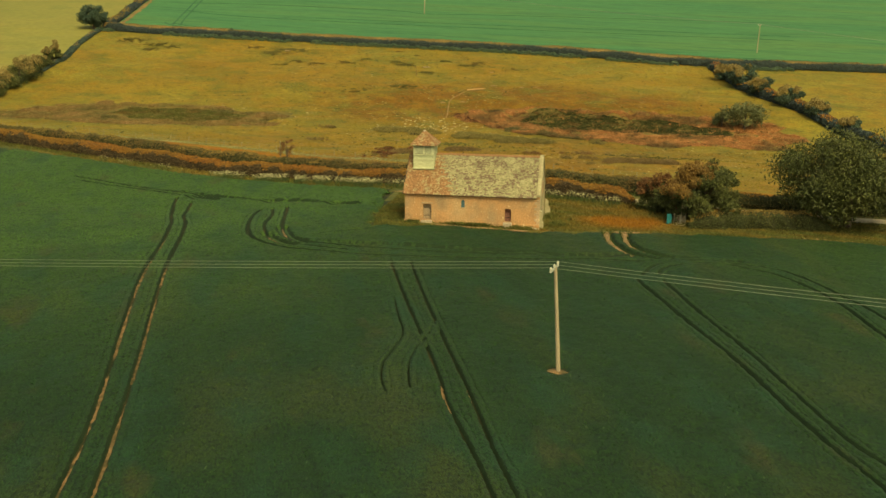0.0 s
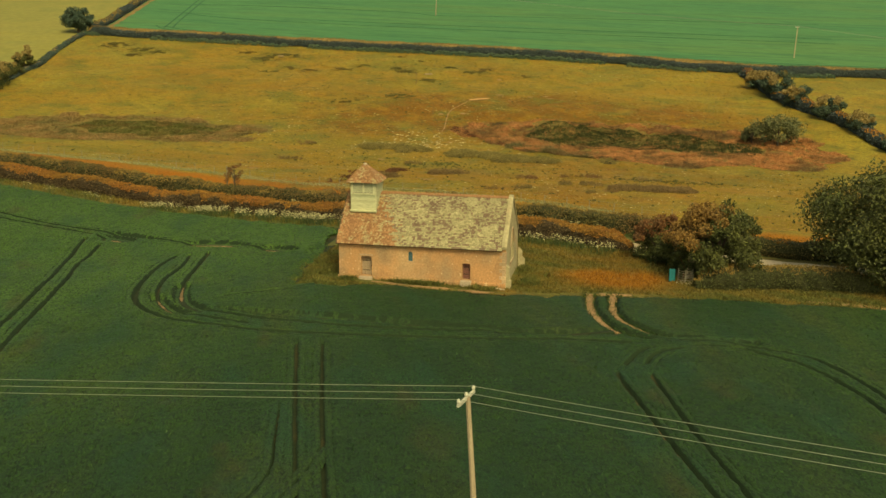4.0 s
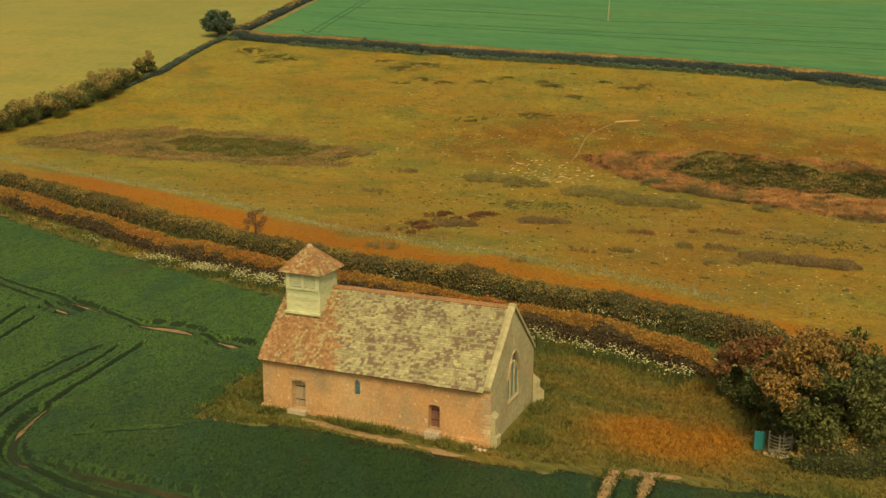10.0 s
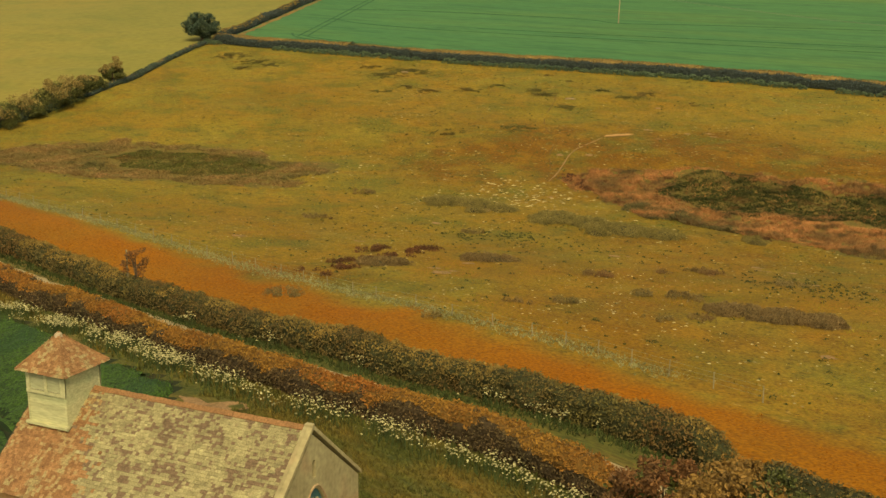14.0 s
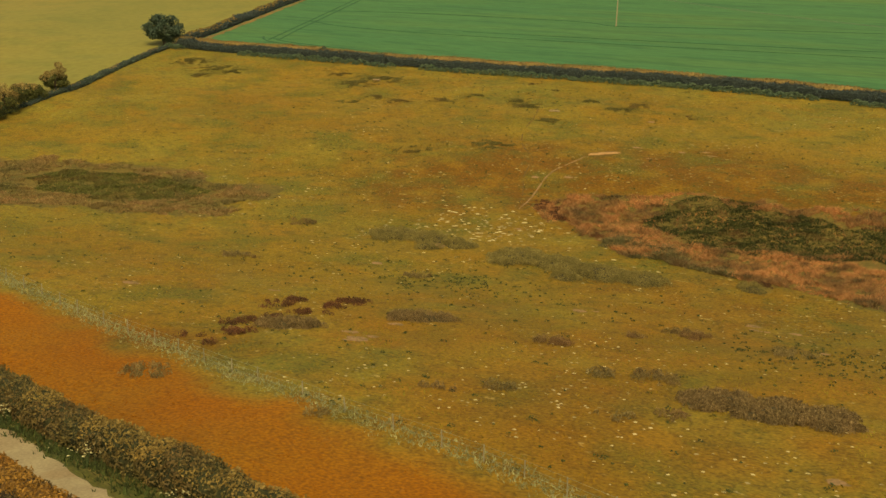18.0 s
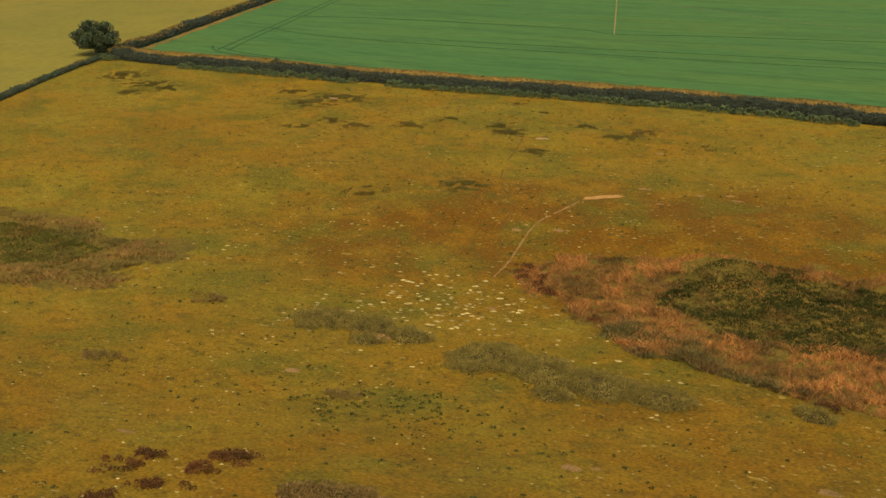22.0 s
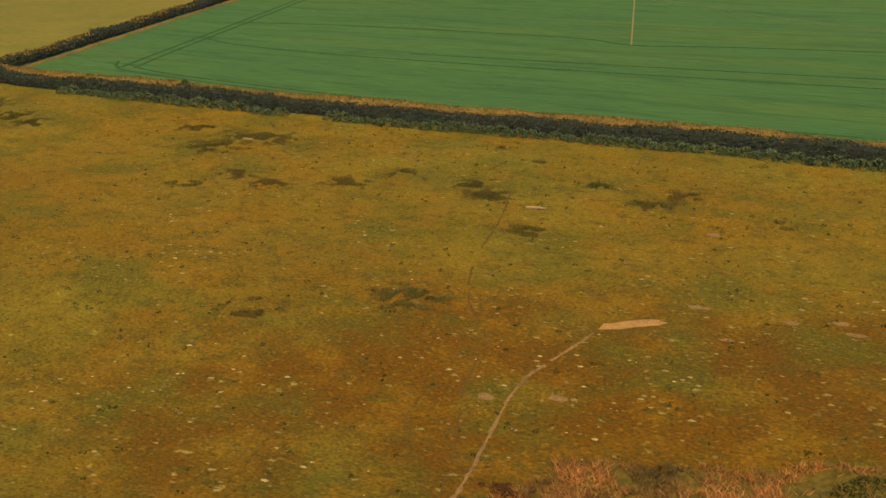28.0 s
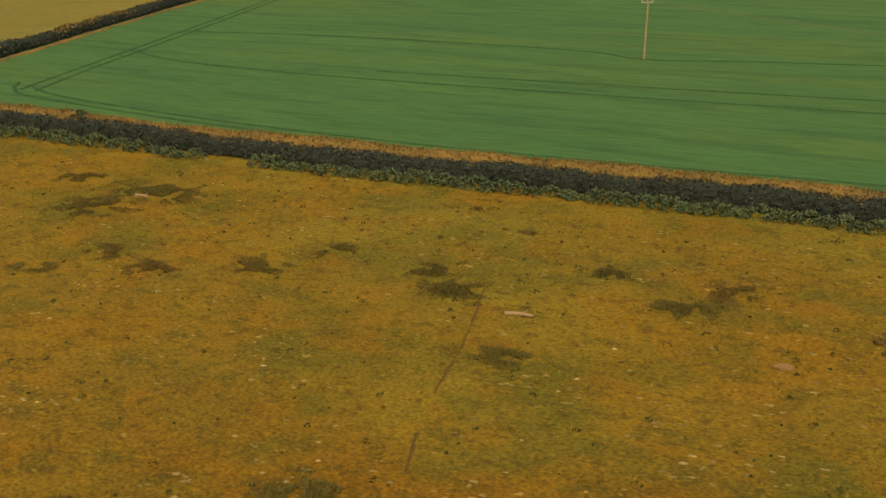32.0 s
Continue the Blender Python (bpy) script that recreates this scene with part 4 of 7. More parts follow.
chapel = thing("chapel", (0, 0, 0), "small lime-washed stone chapel with a lichened stone-slate roof", "chapel")


def pierced(name, outer, holes, thick, place, mat, parent):
    """A wall of an outline with openings through it. place maps (u, v, depth) to a point."""
    bm = bmesh.new()
    edges = []
    for loop in (outer, *holes):
        vs = [bm.verts.new(place(u, v, 0)) for u, v in loop]
        edges += [bm.edges.new((vs[i], vs[(i + 1) % len(vs)])) for i in range(len(vs))]
    bmesh.ops.triangle_fill(bm, use_beauty=True, use_dissolve=False, edges=edges)
    fs = bm.faces[:]
    ext = bmesh.ops.extrude_face_region(bm, geom=fs)
    off = Vector(place(0, 0, thick)) - Vector(place(0, 0, 0))
    bmesh.ops.translate(bm, vec=off, verts=[g for g in ext["geom"] if isinstance(g, bmesh.types.BMVert)])
    bmesh.ops.recalc_face_normals(bm, faces=bm.faces)
    return part(name, bm, mat, parent)


def arch(u0, u1, v0, spring, top, k=7, pointed=True):
    """An opening's outline: straight sides, then a pointed or a flat round head."""
    c, h = (u0 + u1) / 2, (u1 - u0) / 2
    pts = [(u0, v0), (u1, v0), (u1, spring)]
    for i in range(1, k):
        a = i / k
        if pointed:
            pts.append((u1 - h * a, spring + (top - spring) * math.sin(a * math.pi / 2) ** 0.85))
        else:
            pts.append((c + h * math.cos(a * math.pi), spring + (top - spring) * math.sin(a * math.pi)))
    if pointed:
        pts.append((c, top))
        for i in range(k - 1, 0, -1):
            a = i / k
            pts.append((u0 + h * a, spring + (top - spring) * math.sin(a * math.pi / 2) ** 0.85))
    pts.append((u0, spring))
    return pts


DOOR_W, DOOR_E = (-12.88, -11.92, 0.62, 2.22, 2.38), (-3.96, -3.27, 0.72, 2.08, 2.18)
south = pierced("wall_south", [(XW, BASE), (XE, BASE), (XE, ZE + 0.12), (XW, ZE + 0.12)],
                [arch(*DOOR_W, pointed=False), arch(*DOOR_E, pointed=False), arch(-8.68, -8.3, 2.12, 2.8, 3.0, 4)],
                0.75, lambda u, v, d: (u, YS + d, v), M["limewash"], chapel)
WIN = (2.95, 5.0, 1.75, 3.2, 4.55)
east_wall = pierced("wall_east", [(YS + 0.75, BASE), (YN - 0.75, BASE), (YN - 0.75, ZE + 0.12 + 0.75 * SLOPE), (YR, ZR - 0.25), (YS + 0.75, ZE + 0.12 + 0.75 * SLOPE)],
                    [arch(*WIN), arch(3.8, 4.1, 5.05, 5.75, 5.9, 3)], 0.75, lambda u, v, d: (XE - d, u, v), M["gable"], chapel)
part("wall_north", boxed(XW, XE, YN - 0.75, YN, BASE, ZE + 0.12), M["limewash"], chapel)
bm = bmesh.new()
vs = [[bm.verts.new((x, y, z)) for y, z in ((YS + 0.75, BASE), (YN - 0.75, BASE), (YN - 0.75, ZE + 0.85), (YR, ZR - 0.25), (YS + 0.75, ZE + 0.85))] for x in (XW, XW + 0.75)]
bm.faces.new(vs[0][::-1]), bm.faces.new(vs[1])
for k in range(5):
    bm.faces.new((vs[0][k], vs[0][(k + 1) % 5], vs[1][(k + 1) % 5], vs[1][k]))
part("wall_west", bm, M["limewash"], chapel)
# the ends of the side walls, faced in the gable's paler stone, with the raking parapet
for y0, y1 in ((YS, YS + 0.75), (YN - 0.75, YN)):
    part("gable_return", boxed(XE, XE + 0.012, y0 + 0.004, y1, BASE, ZE + 0.12), M["gable"], chapel)
plinth = boxed(XW - 0.1, XE, YS - 0.12, YS - 0.003, BASE, 0.62)
bmesh.ops.bevel(plinth, geom=[e for e in plinth.edges if all(v.co.z > 0.5 for v in e.verts) and all(v.co.y < -0.05 for v in e.verts)], offset=0.08, segments=2, affect="EDGES")
part("plinth", plinth, M["limewash"], chapel)

# corner stones at the south-east and the two buttresses
rq = random.Random(5)
for k in range(11):
    z0 = BASE + 0.28 + k * 0.30
    long_side = k % 2
    w, d = (0.55, 0.3) if long_side else (0.32, 0.5)
    part("quoin", boxed(XE - w, XE + 0.03, YS - 0.03 - rq.uniform(0, 0.02), YS + d, z0, z0 + 0.285, 0.015), M["quoin"], chapel)


def buttress(name, at, turn, width, depth, steps):
    """Stepped, with sloping weatherings."""
    bm = bmesh.new()
    prof = [(0, BASE)] + [(-depth, BASE)]
    d = depth
    for z, cut in steps:
        prof += [(-d, z), (-d + cut, z + cut * 0.9)]
        d -= cut
    prof += [(0, prof[-1][1] + 0.02)]
    a = [bm.verts.new((-width / 2, y, z)) for y, z in prof]
    b = [bm.verts.new((width / 2, y, z)) for y, z in prof]
    bm.faces.new(a), bm.faces.new(b[::-1])
    for k in range(len(prof)):
        j = (k + 1) % len(prof)
        bm.faces.new((a[k], b[k], b[j], a[j]))
    bmesh.ops.recalc_face_normals(bm, faces=bm.faces)
    ob = part(name, bm, M["gable"], chapel, "pale stone stepped buttress")
    ob.matrix_local = Matrix.Translation(at) @ Matrix.Rotation(radians(turn), 4, "Z")


buttress("buttress", (XE - 0.1, YN - 0.1, 0), 135, 0.6, 0.8, [(0.9, 0.3), (1.7, 0.4)])
buttress("buttress", (XE, YS + 0.36, 0), 90, 0.66, 0.42, [(0.75, 0.12), (1.9, 0.24)])
buttress("buttress", (XW + 0.1, YN - 0.1, 0), -135, 0.75, 1.2, [(1.35, 0.45), (2.55, 0.5)])

# doors, each with planks, frame, ring and stone step
def door(name, spec, mat, label):
    u0, u1, v0, sp, top = spec
    root = part(name, boxed(u0 - 0.02, u1 + 0.02, 0.44, 0.48, v0, top), M["under"], chapel, label)
    cnt = 5
    w = (u1 - u0) / cnt
    for k in range(cnt):
        a = u0 + k * w
        mid = 1 - abs((k + 0.5) / cnt * 2 - 1) ** 2
        part("plank", boxed(a + 0.008, a + w - 0.008, 0.38, 0.44, v0 + 0.03, sp + (top - sp) * mid), mat, root)
    for z in (v0 + 0.4, sp - 0.35):
        part("hinge", boxed(u0 + 0.04, u0 + (u1 - u0) * 0.75, 0.365, 0.38, z, z + 0.05), M["iron"], root, "black iron strap hinge")
    part("latch", boxed(u1 - 0.16, u1 - 0.09, 0.35, 0.38, v0 + 0.75, v0 + 0.87), M["iron"], root)
    part("step", boxed(u0 - 0.12, u1 + 0.12, -0.42, 0.3, v0 - 0.75, v0 - 0.02, 0.03), M["stone"], chapel, "worn pale stone doorstep")


door("door", DOOR_W, M["door"], "weathered grey-brown plank door under a flat arch")
door("door", DOOR_E, M["door_red"], "narrow red-brown plank door")
part("lintel", boxed(DOOR_W[0] - 0.12, DOOR_W[1] + 0.12, -0.02, 0.05, 2.42, 2.55, 0.01), M["quoin"], chapel)

# lancet in the south wall
lan = part("window", boxed(-8.69, -8.29, 0.14, 0.16, 2.1, 3.02), M["glass"], chapel, "small lancet with dark greenish glass")
part("sill", boxed(-8.74, -8.24, -0.05, 0.14, 2.04, 2.12, 0.01), M["quoin"], lan)
part("bar", boxed(-8.5, -8.475, 0.12, 0.14, 2.12, 2.95), M["lead"], lan)
for z in (2.35, 2.6, 2.82):
    part("bar", boxed(-8.67, -8.31, 0.122, 0.139, z, z + 0.02), M["lead"], lan)

# east window: three pointed lights under one arch
win = part("east_window", boxed(XE - 0.16, XE - 0.14, WIN[0] - 0.05, WIN[1] + 0.05, WIN[2] - 0.05, WIN[4] + 0.05), M["glass"], chapel, "three-light pointed window with blue-green leaded glass")
uw = (WIN[1] - WIN[0]) / 3
for k in (1, 2):
    u = WIN[0] + k * uw
    part("mullion", boxed(XE - 0.14, XE - 0.03, u - 0.06, u + 0.06, WIN[2], 3.98), M["gable"], win, "pale stone mullion")
for k in range(3):
    a, b = WIN[0] + k * uw + 0.07, WIN[0] + (k + 1) * uw - 0.07
    top = 3.55 if k != 1 else 3.95
    bm = bmesh.new()
    c = (a + b) / 2
    for s, e in ((a, c), (b, c)):
        tube(bm, [(XE - 0.09, s, top - 0.35), (XE - 0.09, s + (e - s) * 0.3, top - 0.08), (XE - 0.09, e, top + 0.12)], [0.045, 0.045, 0.045], 6)
    part("tracery", bm, M["gable"], win)
    for z in np.arange(WIN[2] + 0.25, top - 0.2, 0.3):
        part("bar", boxed(XE - 0.138, XE - 0.126, a, b, float(z), float(z) + 0.02), M["lead"], win)
for (u0, u1, v0, v1) in ((WIN[0] - 0.08, WIN[1] + 0.08, WIN[2] - 0.14, WIN[2] - 0.002),):
    part("sill", boxed(XE - 0.2, XE + 0.06, u0, u1, v0, v1, 0.015), M["quoin"], win)
hood = bmesh.new()
head = arch(WIN[0] - 0.1, WIN[1] + 0.1, WIN[2], WIN[3], WIN[4] + 0.14)[2:]
tube(hood, [(XE + 0.02, u, v) for u, v in head], [0.055] * len(head), 6)
part("hood_mould", hood, M["quoin"], win)
part("window_pane", boxed(XE - 0.22, XE - 0.20, 3.76, 4.14, 5.0, 5.95), M["under"], chapel, "dark slit high in the gable")

# coping up the east gable
for sgn in (-1, 1):
    run = YR + 0.22
    bm = bmesh.new()
    prof = [(XE - 0.36, 0.0), (XE + 0.07, 0.0), (XE + 0.07, 0.20), (XE - 0.14, 0.25), (XE - 0.36, 0.20)]
    y_a, y_b = YR + sgn * run, YR + sgn * 0.0
    z_a, z_b = ZR - run * SLOPE, ZR
    A = [bm.verts.new((x, y_a, z_a + h)) for x, h in prof]
    B = [bm.verts.new((x, y_b, z_b + h)) for x, h in prof]
    bm.faces.new(A), bm.faces.new(B[::-1])
    for k in range(5):
        bm.faces.new((A[k], A[(k + 1) % 5], B[(k + 1) % 5], B[k]))
    bmesh.ops.recalc_face_normals(bm, faces=bm.faces)
    part("coping", bm, M["gable"], chapel, "pale stone coping up the gable")
part("gable_top", boxed(XE - 0.34, XE + 0.06, YR - 0.12, YR + 0.12, ZR + 0.08, ZR + 0.23, 0.03), M["gable"], chapel)
# infill between wall heads and roof at the ends
for x0, x1, m in ((XE - 0.74, XE - 0.006, M["gable"]), (XW + 0.006, XW + 0.74, M["limewash"])):
    bm = bmesh.new()
    pr = [(YS + 0.01, ZE + 0.1), (YN - 0.01, ZE + 0.1), (YR, ZR - 0.12)]
    A, B = [bm.verts.new((x0 if m == M["limewash"] else x0, y, z)) for y, z in pr], [bm.verts.new((x1, y, z)) for y, z in pr]
    if m == M["gable"]:
        for v in A + B:
            v.co.x = v.co.x - 0.45 if v in B else v.co.x - 0.3
    bm.faces.new(A), bm.faces.new(B[::-1])
    for k in range(3):
        bm.faces.new((A[k], A[(k + 1) % 3], B[(k + 1) % 3], B[k]))
    bmesh.ops.recalc_face_normals(bm, faces=bm.faces)
    part("gable_infill", bm, m, chapel)
for y0, y1, s in ((YS, YS + 0.75, 1), (YN - 0.75, YN, -1)):
    bm = bmesh.new()
    zs = (ZE + 0.118, ZE + 0.118 + 0.75 * SLOPE)
    za, zb = (zs[0], zs[1]) if s > 0 else (zs[1], zs[0])
    pr = [(y0, ZE + 0.05), (y1, ZE + 0.05), (y1, zb), (y0, za)]
    A, B = [bm.verts.new((XE - 0.7, y, z)) for y, z in pr], [bm.verts.new((XE + 0.008, y, z)) for y, z in pr]
    bm.faces.new(A), bm.faces.new(B[::-1])
    for k in range(4):
        bm.faces.new((A[k], A[(k + 1) % 4], B[(k + 1) % 4], B[k]))
    bmesh.ops.recalc_face_normals(bm, faces=bm.faces)
    part("kneeler", bm, M["gable"], chapel)

# roof: an inner slab for each slope, then courses of slates
X0R, X1R = XW - 0.22, XE - 0.34
for sgn in (-1, 1):
    run = YR + EAVE
    n0 = Vector((0, sgn * SLOPE, 1)).normalized()
    bm = bmesh.new()
    low, high = Vector((0, YR + sgn * run, ZR - run * SLOPE)), Vector((0, YR, ZR))
    ps = [low, high, high - n0 * 0.12, low - n0 * 0.12]
    A, B = [bm.verts.new(p + Vector((X0R, 0, 0))) for p in ps], [bm.verts.new(p + Vector((X1R, 0, 0))) for p in ps]
    bm.faces.new(A), bm.faces.new(B[::-1])
    for k in range(4):
        bm.faces.new((A[k], A[(k + 1) % 4], B[(k + 1) % 4], B[k]))
    bmesh.ops.recalc_face_normals(bm, faces=bm.faces)
    part("roof_slab", bm, M["under"], chapel)
for k in range(28):
    a = X0R + k * (X1R - X0R) / 28
    bm = bmesh.new()
    pr = [(-0.17, -0.15), (0, 0.03), (0.17, -0.15), (0.13, -0.2), (0, -0.05), (-0.13, -0.2)]
    w = (X1R - X0R) / 28
    dz = rq.uniform(-0.012, 0.012)
    A, B = [bm.verts.new((a + 0.004, YR + y, ZR + 0.10 + z + dz)) for y, z in pr], [bm.verts.new((a + w - 0.004, YR + y, ZR + 0.10 + z + dz)) for y, z in pr]
    bm.faces.new(A), bm.faces.new(B[::-1])
    for j in range(6):
        bm.faces.new((A[j], A[(j + 1) % 6], B[(j + 1) % 6], B[j]))
    bmesh.ops.recalc_face_normals(bm, faces=bm.faces)
    if -14.3 < a + w / 2 < -12.1:
        bm.free()
        continue
    part("ridge_tile", bm, M["clay"], chapel, "orange clay ridge tile")


def slate_box(w, h, t, rng, lip=0.012):
    """One slate: lies along x, its tail at y=0 thicker than its head; corners a little uneven."""
    j = lambda s: rng.uniform(-s, s)
    v = [(-w / 2 + j(.012), j(.018), 0), (w / 2 + j(.012), j(.018), 0), (w / 2, h, -lip), (-w / 2, h, -lip)]
    return v + [(x, y, z + t) for x, y, z in v[:2]] + [(x, y, z + 0.006) for x, y, z in v[2:]]


BOX_F = [(3, 2, 1, 0), (4, 5, 6, 7), (0, 1, 5, 4), (1, 2, 6, 5), (2, 3, 7, 6), (3, 0, 4, 7)]
rs = np.random.default_rng(21)
TILE_JOBS = []       # slates that stand as parts of their own, built last
joined = {"slate": ([], []), "clay": ([], [])}
up_len = (YR + EAVE) * math.sqrt(1 + SLOPE * SLOPE)
for sgn in (-1, 1):
    along = Vector((0, -sgn, SLOPE)).normalized()
    nrm = Vector((0, sgn * SLOPE, 1)).normalized()
    foot = Vector((0, YR + sgn * (YR + EAVE + 0.04), ZR - (YR + EAVE + 0.04) * SLOPE))
    s, row = 0.0, 0
    while s < up_len - 0.1:
        frac = s / up_len
        course = 0.19 - 0.06 * frac
        x = X0R + rs.uniform(0, 0.15)
        edge = -12.0 + 0.35 * math.sin(row * 1.7) + 2.3 * (1 - frac)      # clay tiles west of this, slates east of it
        while x < X1R - 0.05:
            clay_here = x < edge + rs.normal() * 0.3
            w = rs.uniform(0.15, 0.19) if clay_here else rs.uniform(0.14, 0.32) * (1.05 - 0.25 * frac)
            w = min(w, X1R - x)
            c = foot + along * s + Vector((x + w / 2, 0, 0)) + nrm * (0.02 + rs.uniform(0, 0.014))
            inside_tower = -14.3 < x + w / 2 < -12.05 and c.y > 2.15 and c.y < 4.45
            if not inside_tower:
                mt = Matrix.Translation(c) @ Matrix(((1, 0, 0, 0), (0, along.y, nrm.y, 0), (0, along.z, nrm.z, 0), (0, 0, 0, 1)))
                if sgn < 0 and not clay_here and x > -9.5 and row < 9 and len(TILE_JOBS) < 296:
                    TILE_JOBS.append((mt, w, course))
                else:
                    vs, fs = joined["clay" if clay_here else "slate"]
                    b = len(vs)
                    vs += [tuple(mt @ Vector(p)) for p in slate_box(w - 0.008, course * 1.35, 0.022 if clay_here else 0.032, rs)]
                    fs += [tuple(b + q for q in f_) for f_ in BOX_F]
            x += w
        s += course
        row += 1
tagged(piece("slate_courses", *joined["slate"], M["slate"], chapel, "uneven stone slates thick with pale lichen"), kind="stuff")
tagged(piece("tile_courses", *joined["clay"], M["clay"], chapel, "orange-brown clay tiles at the western end"), kind="stuff")

# bell turret: boarded, with louvres and a tiled pyramid cap
TX0, TX1, TY0, TY1, TZ1 = -14.32, -12.02, 2.1, 4.4, 8.5
turret = part("bell_turret", boxed(TX0 + 0.05, TX1 - 0.05, TY0 + 0.05, TY1 - 0.05, 5.4, TZ1), M["under"], chapel, "cream boarded bell turret with a tiled cap")
def boards(axis, fixed, a, b, z0, z1, step, out, tilt=0.0, name="board"):
    k, z = 0, z0
    while z < z1 - 0.02:
        h = min(step, z1 - z)
        bm = bmesh.new()
        lo, hi = 0.035 + tilt, 0.012 - tilt
        pr = [(0.0, 0.0), (lo, 0.0), (hi, h - 0.006), (0.0, h - 0.006)]
        A, B = [], []
        for d, zz in pr:
            p = (fixed + out * d)
            A.append(bm.verts.new((a, p, z + zz) if axis == "x" else (p, a, z + zz)))
            B.append(bm.verts.new((b, p, z + zz) if axis == "x" else (p, b, z + zz)))
        bm.faces.new(A), bm.faces.new(B[::-1])
        for q_ in range(4):
            bm.faces.new((A[q_], A[(q_ + 1) % 4], B[(q_ + 1) % 4], B[q_]))
        bmesh.ops.recalc_face_normals(bm, faces=bm.faces)
        part(name, bm, M["louvre" if name == "louvre" else "board"], turret)
        z += step
        k += 1
for fixed, out in ((TY0 + 0.05, -1), (TY1 - 0.05, 1)):
    boards("x", fixed, TX0 + 0.08, TX1 - 0.08, 5.45, 7.35, 0.24, out)
    for a, b in ((TX0 + 0.2, (TX0 + TX1) / 2 - 0.08), ((TX0 + TX1) / 2 + 0.08, TX1 - 0.3)):
        boards("x", fixed, a, b, 7.54, 8.34, 0.115, out, 0.014, "louvre")
    for a, b in ((TX0, TX0 + 0.2), ((TX0 + TX1) / 2 - 0.08, (TX0 + TX1) / 2 + 0.08), (TX1 - 0.3, TX1)):
        part("turret_post", boxed(a, b, min(fixed, fixed + out * 0.07), max(fixed, fixed + out * 0.07), 7.35, TZ1), M["turret_frame"], turret)
    part("turret_rail", boxed(TX0, TX1, min(fixed, fixed + out * 0.085), max(fixed, fixed + out * 0.085), 7.36, 7.5), M["turret_frame"], turret)
for fixed, out in ((TX1 - 0.05, 1), (TX0 + 0.05, -1)):
    boards("y", fixed, TY0 + 0.08, TY1 - 0.08, 5.45, 8.4, 0.24, out)
for x in (TX0, TX1 - 0.1):
    for y in (TY0, TY1 - 0.1):
        part("corner_board", boxed(x, x + 0.1, y, y + 0.1, 5.4, TZ1), M["board"], turret)
fl = part("flashing", boxed(TX0 - 0.06, TX1 + 0.06, TY0 - 0.16, TY0 + 0.02, 5.86, 5.98), M["lead"], turret, "pale lead flashing at the turret's foot")
fl.data.materials[0] = M["board"]
# cap
E0, APEX = 0.3, (( TX0 + TX1) / 2, (TY0 + TY1) / 2, 9.95)
APEX = (APEX[0] - 0.12, APEX[1], APEX[2])
cap = thing("turret_cap", (0, 0, 0), "", "")
cap.parent = turret
del_keys = [k for k in cap.keys()]
for k in del_keys:
    del cap[k]
bm = bmesh.new()
cs = [(TX0 - E0, TY0 - E0), (TX1 + E0, TY0 - E0), (TX1 + E0, TY1 + E0), (TX0 - E0, TY1 + E0)]
lowv = [bm.verts.new((x, y, TZ1 - 0.06)) for x, y in cs]
ap = bm.verts.new(APEX)
for k in range(4):
    bm.faces.new((lowv[k], lowv[(k + 1) % 4], ap))
bm.faces.new(lowv[::-1])
part("cap_boarding", bm, M["under"], cap)
vs, fs = [], []
for k in range(4):
    a, b, top = Vector((*cs[k], TZ1 - 0.06)), Vector((*cs[(k + 1) % 4], TZ1 - 0.06)), Vector(APEX)
    mid = (a + b) / 2
    ux, upv = (b - a).normalized(), (top - mid).normalized()
    nr = ux.cross(upv).normalized()
    L, W = (top - mid).length, (b - a).length
    s = -0.03
    while s < L - 0.1:
        half = W / 2 * (1 - max(s, 0) / L)
        x = -half
        while x < half - 0.03:
            w = min(rs.uniform(0.16, 0.22), half - x)
            c = mid + ux * (x + w / 2) + upv * s + nr * (0.015 + rs.uniform(0, 0.015) + 0.03 * math.sin(0.0))
            mt = Matrix.Translation(c) @ Matrix(((ux.x, upv.x, nr.x, 0), (ux.y, upv.y, nr.y, 0), (ux.z, upv.z, nr.z, 0), (0, 0, 0, 1)))
            bse = len(vs)
            vs += [tuple(mt @ Vector(p)) for p in slate_box(w - 0.006, 0.21, 0.022, rs)]
            fs += [tuple(bse + q_ for q_ in f_) for f_ in BOX_F]
            x += w
        s += 0.155
tagged(piece("cap_tiles", vs, fs, M["clay"], cap), kind="stuff")
bm = bmesh.new()
tube(bm, [(APEX[0], APEX[1], 9.8), (APEX[0], APEX[1], 9.93), (APEX[0], APEX[1], 9.99)], [0.22, 0.17, 0.08], 8)
part("cap_top", bm, M["stone"], cap, "pale lead cap top")
for k in range(4):
    bm = bmesh.new()
    tube(bm, [(*cs[k], TZ1 - 0.02), (APEX[0], APEX[1], 9.93)], [0.07, 0.06], 6)
    part("hip_tiles", bm, M["clay"], cap)

# stones by the corner
for dx, dy, s in ((-0.95, -0.55, 0.26), (-0.55, -0.62, 0.2), (-0.3, -0.55, 0.16)):
    bm = bmesh.new()
    bmesh.ops.create_icosphere(bm, subdivisions=2, radius=s)
    for v_ in bm.verts:
        v_.co *= 0.8 + 0.4 * noise.noise(v_.co * 4 + Vector((dx, dy, 0)))
        v_.co.z *= 0.6
    st = part("stone", bm, M["stone"])
    st.location = (dx, dy, lz(dx, dy) + s * 0.3)
    tagged(st, "loose pale stone lying by the chapel's corner", "stone", "stones by the chapel")

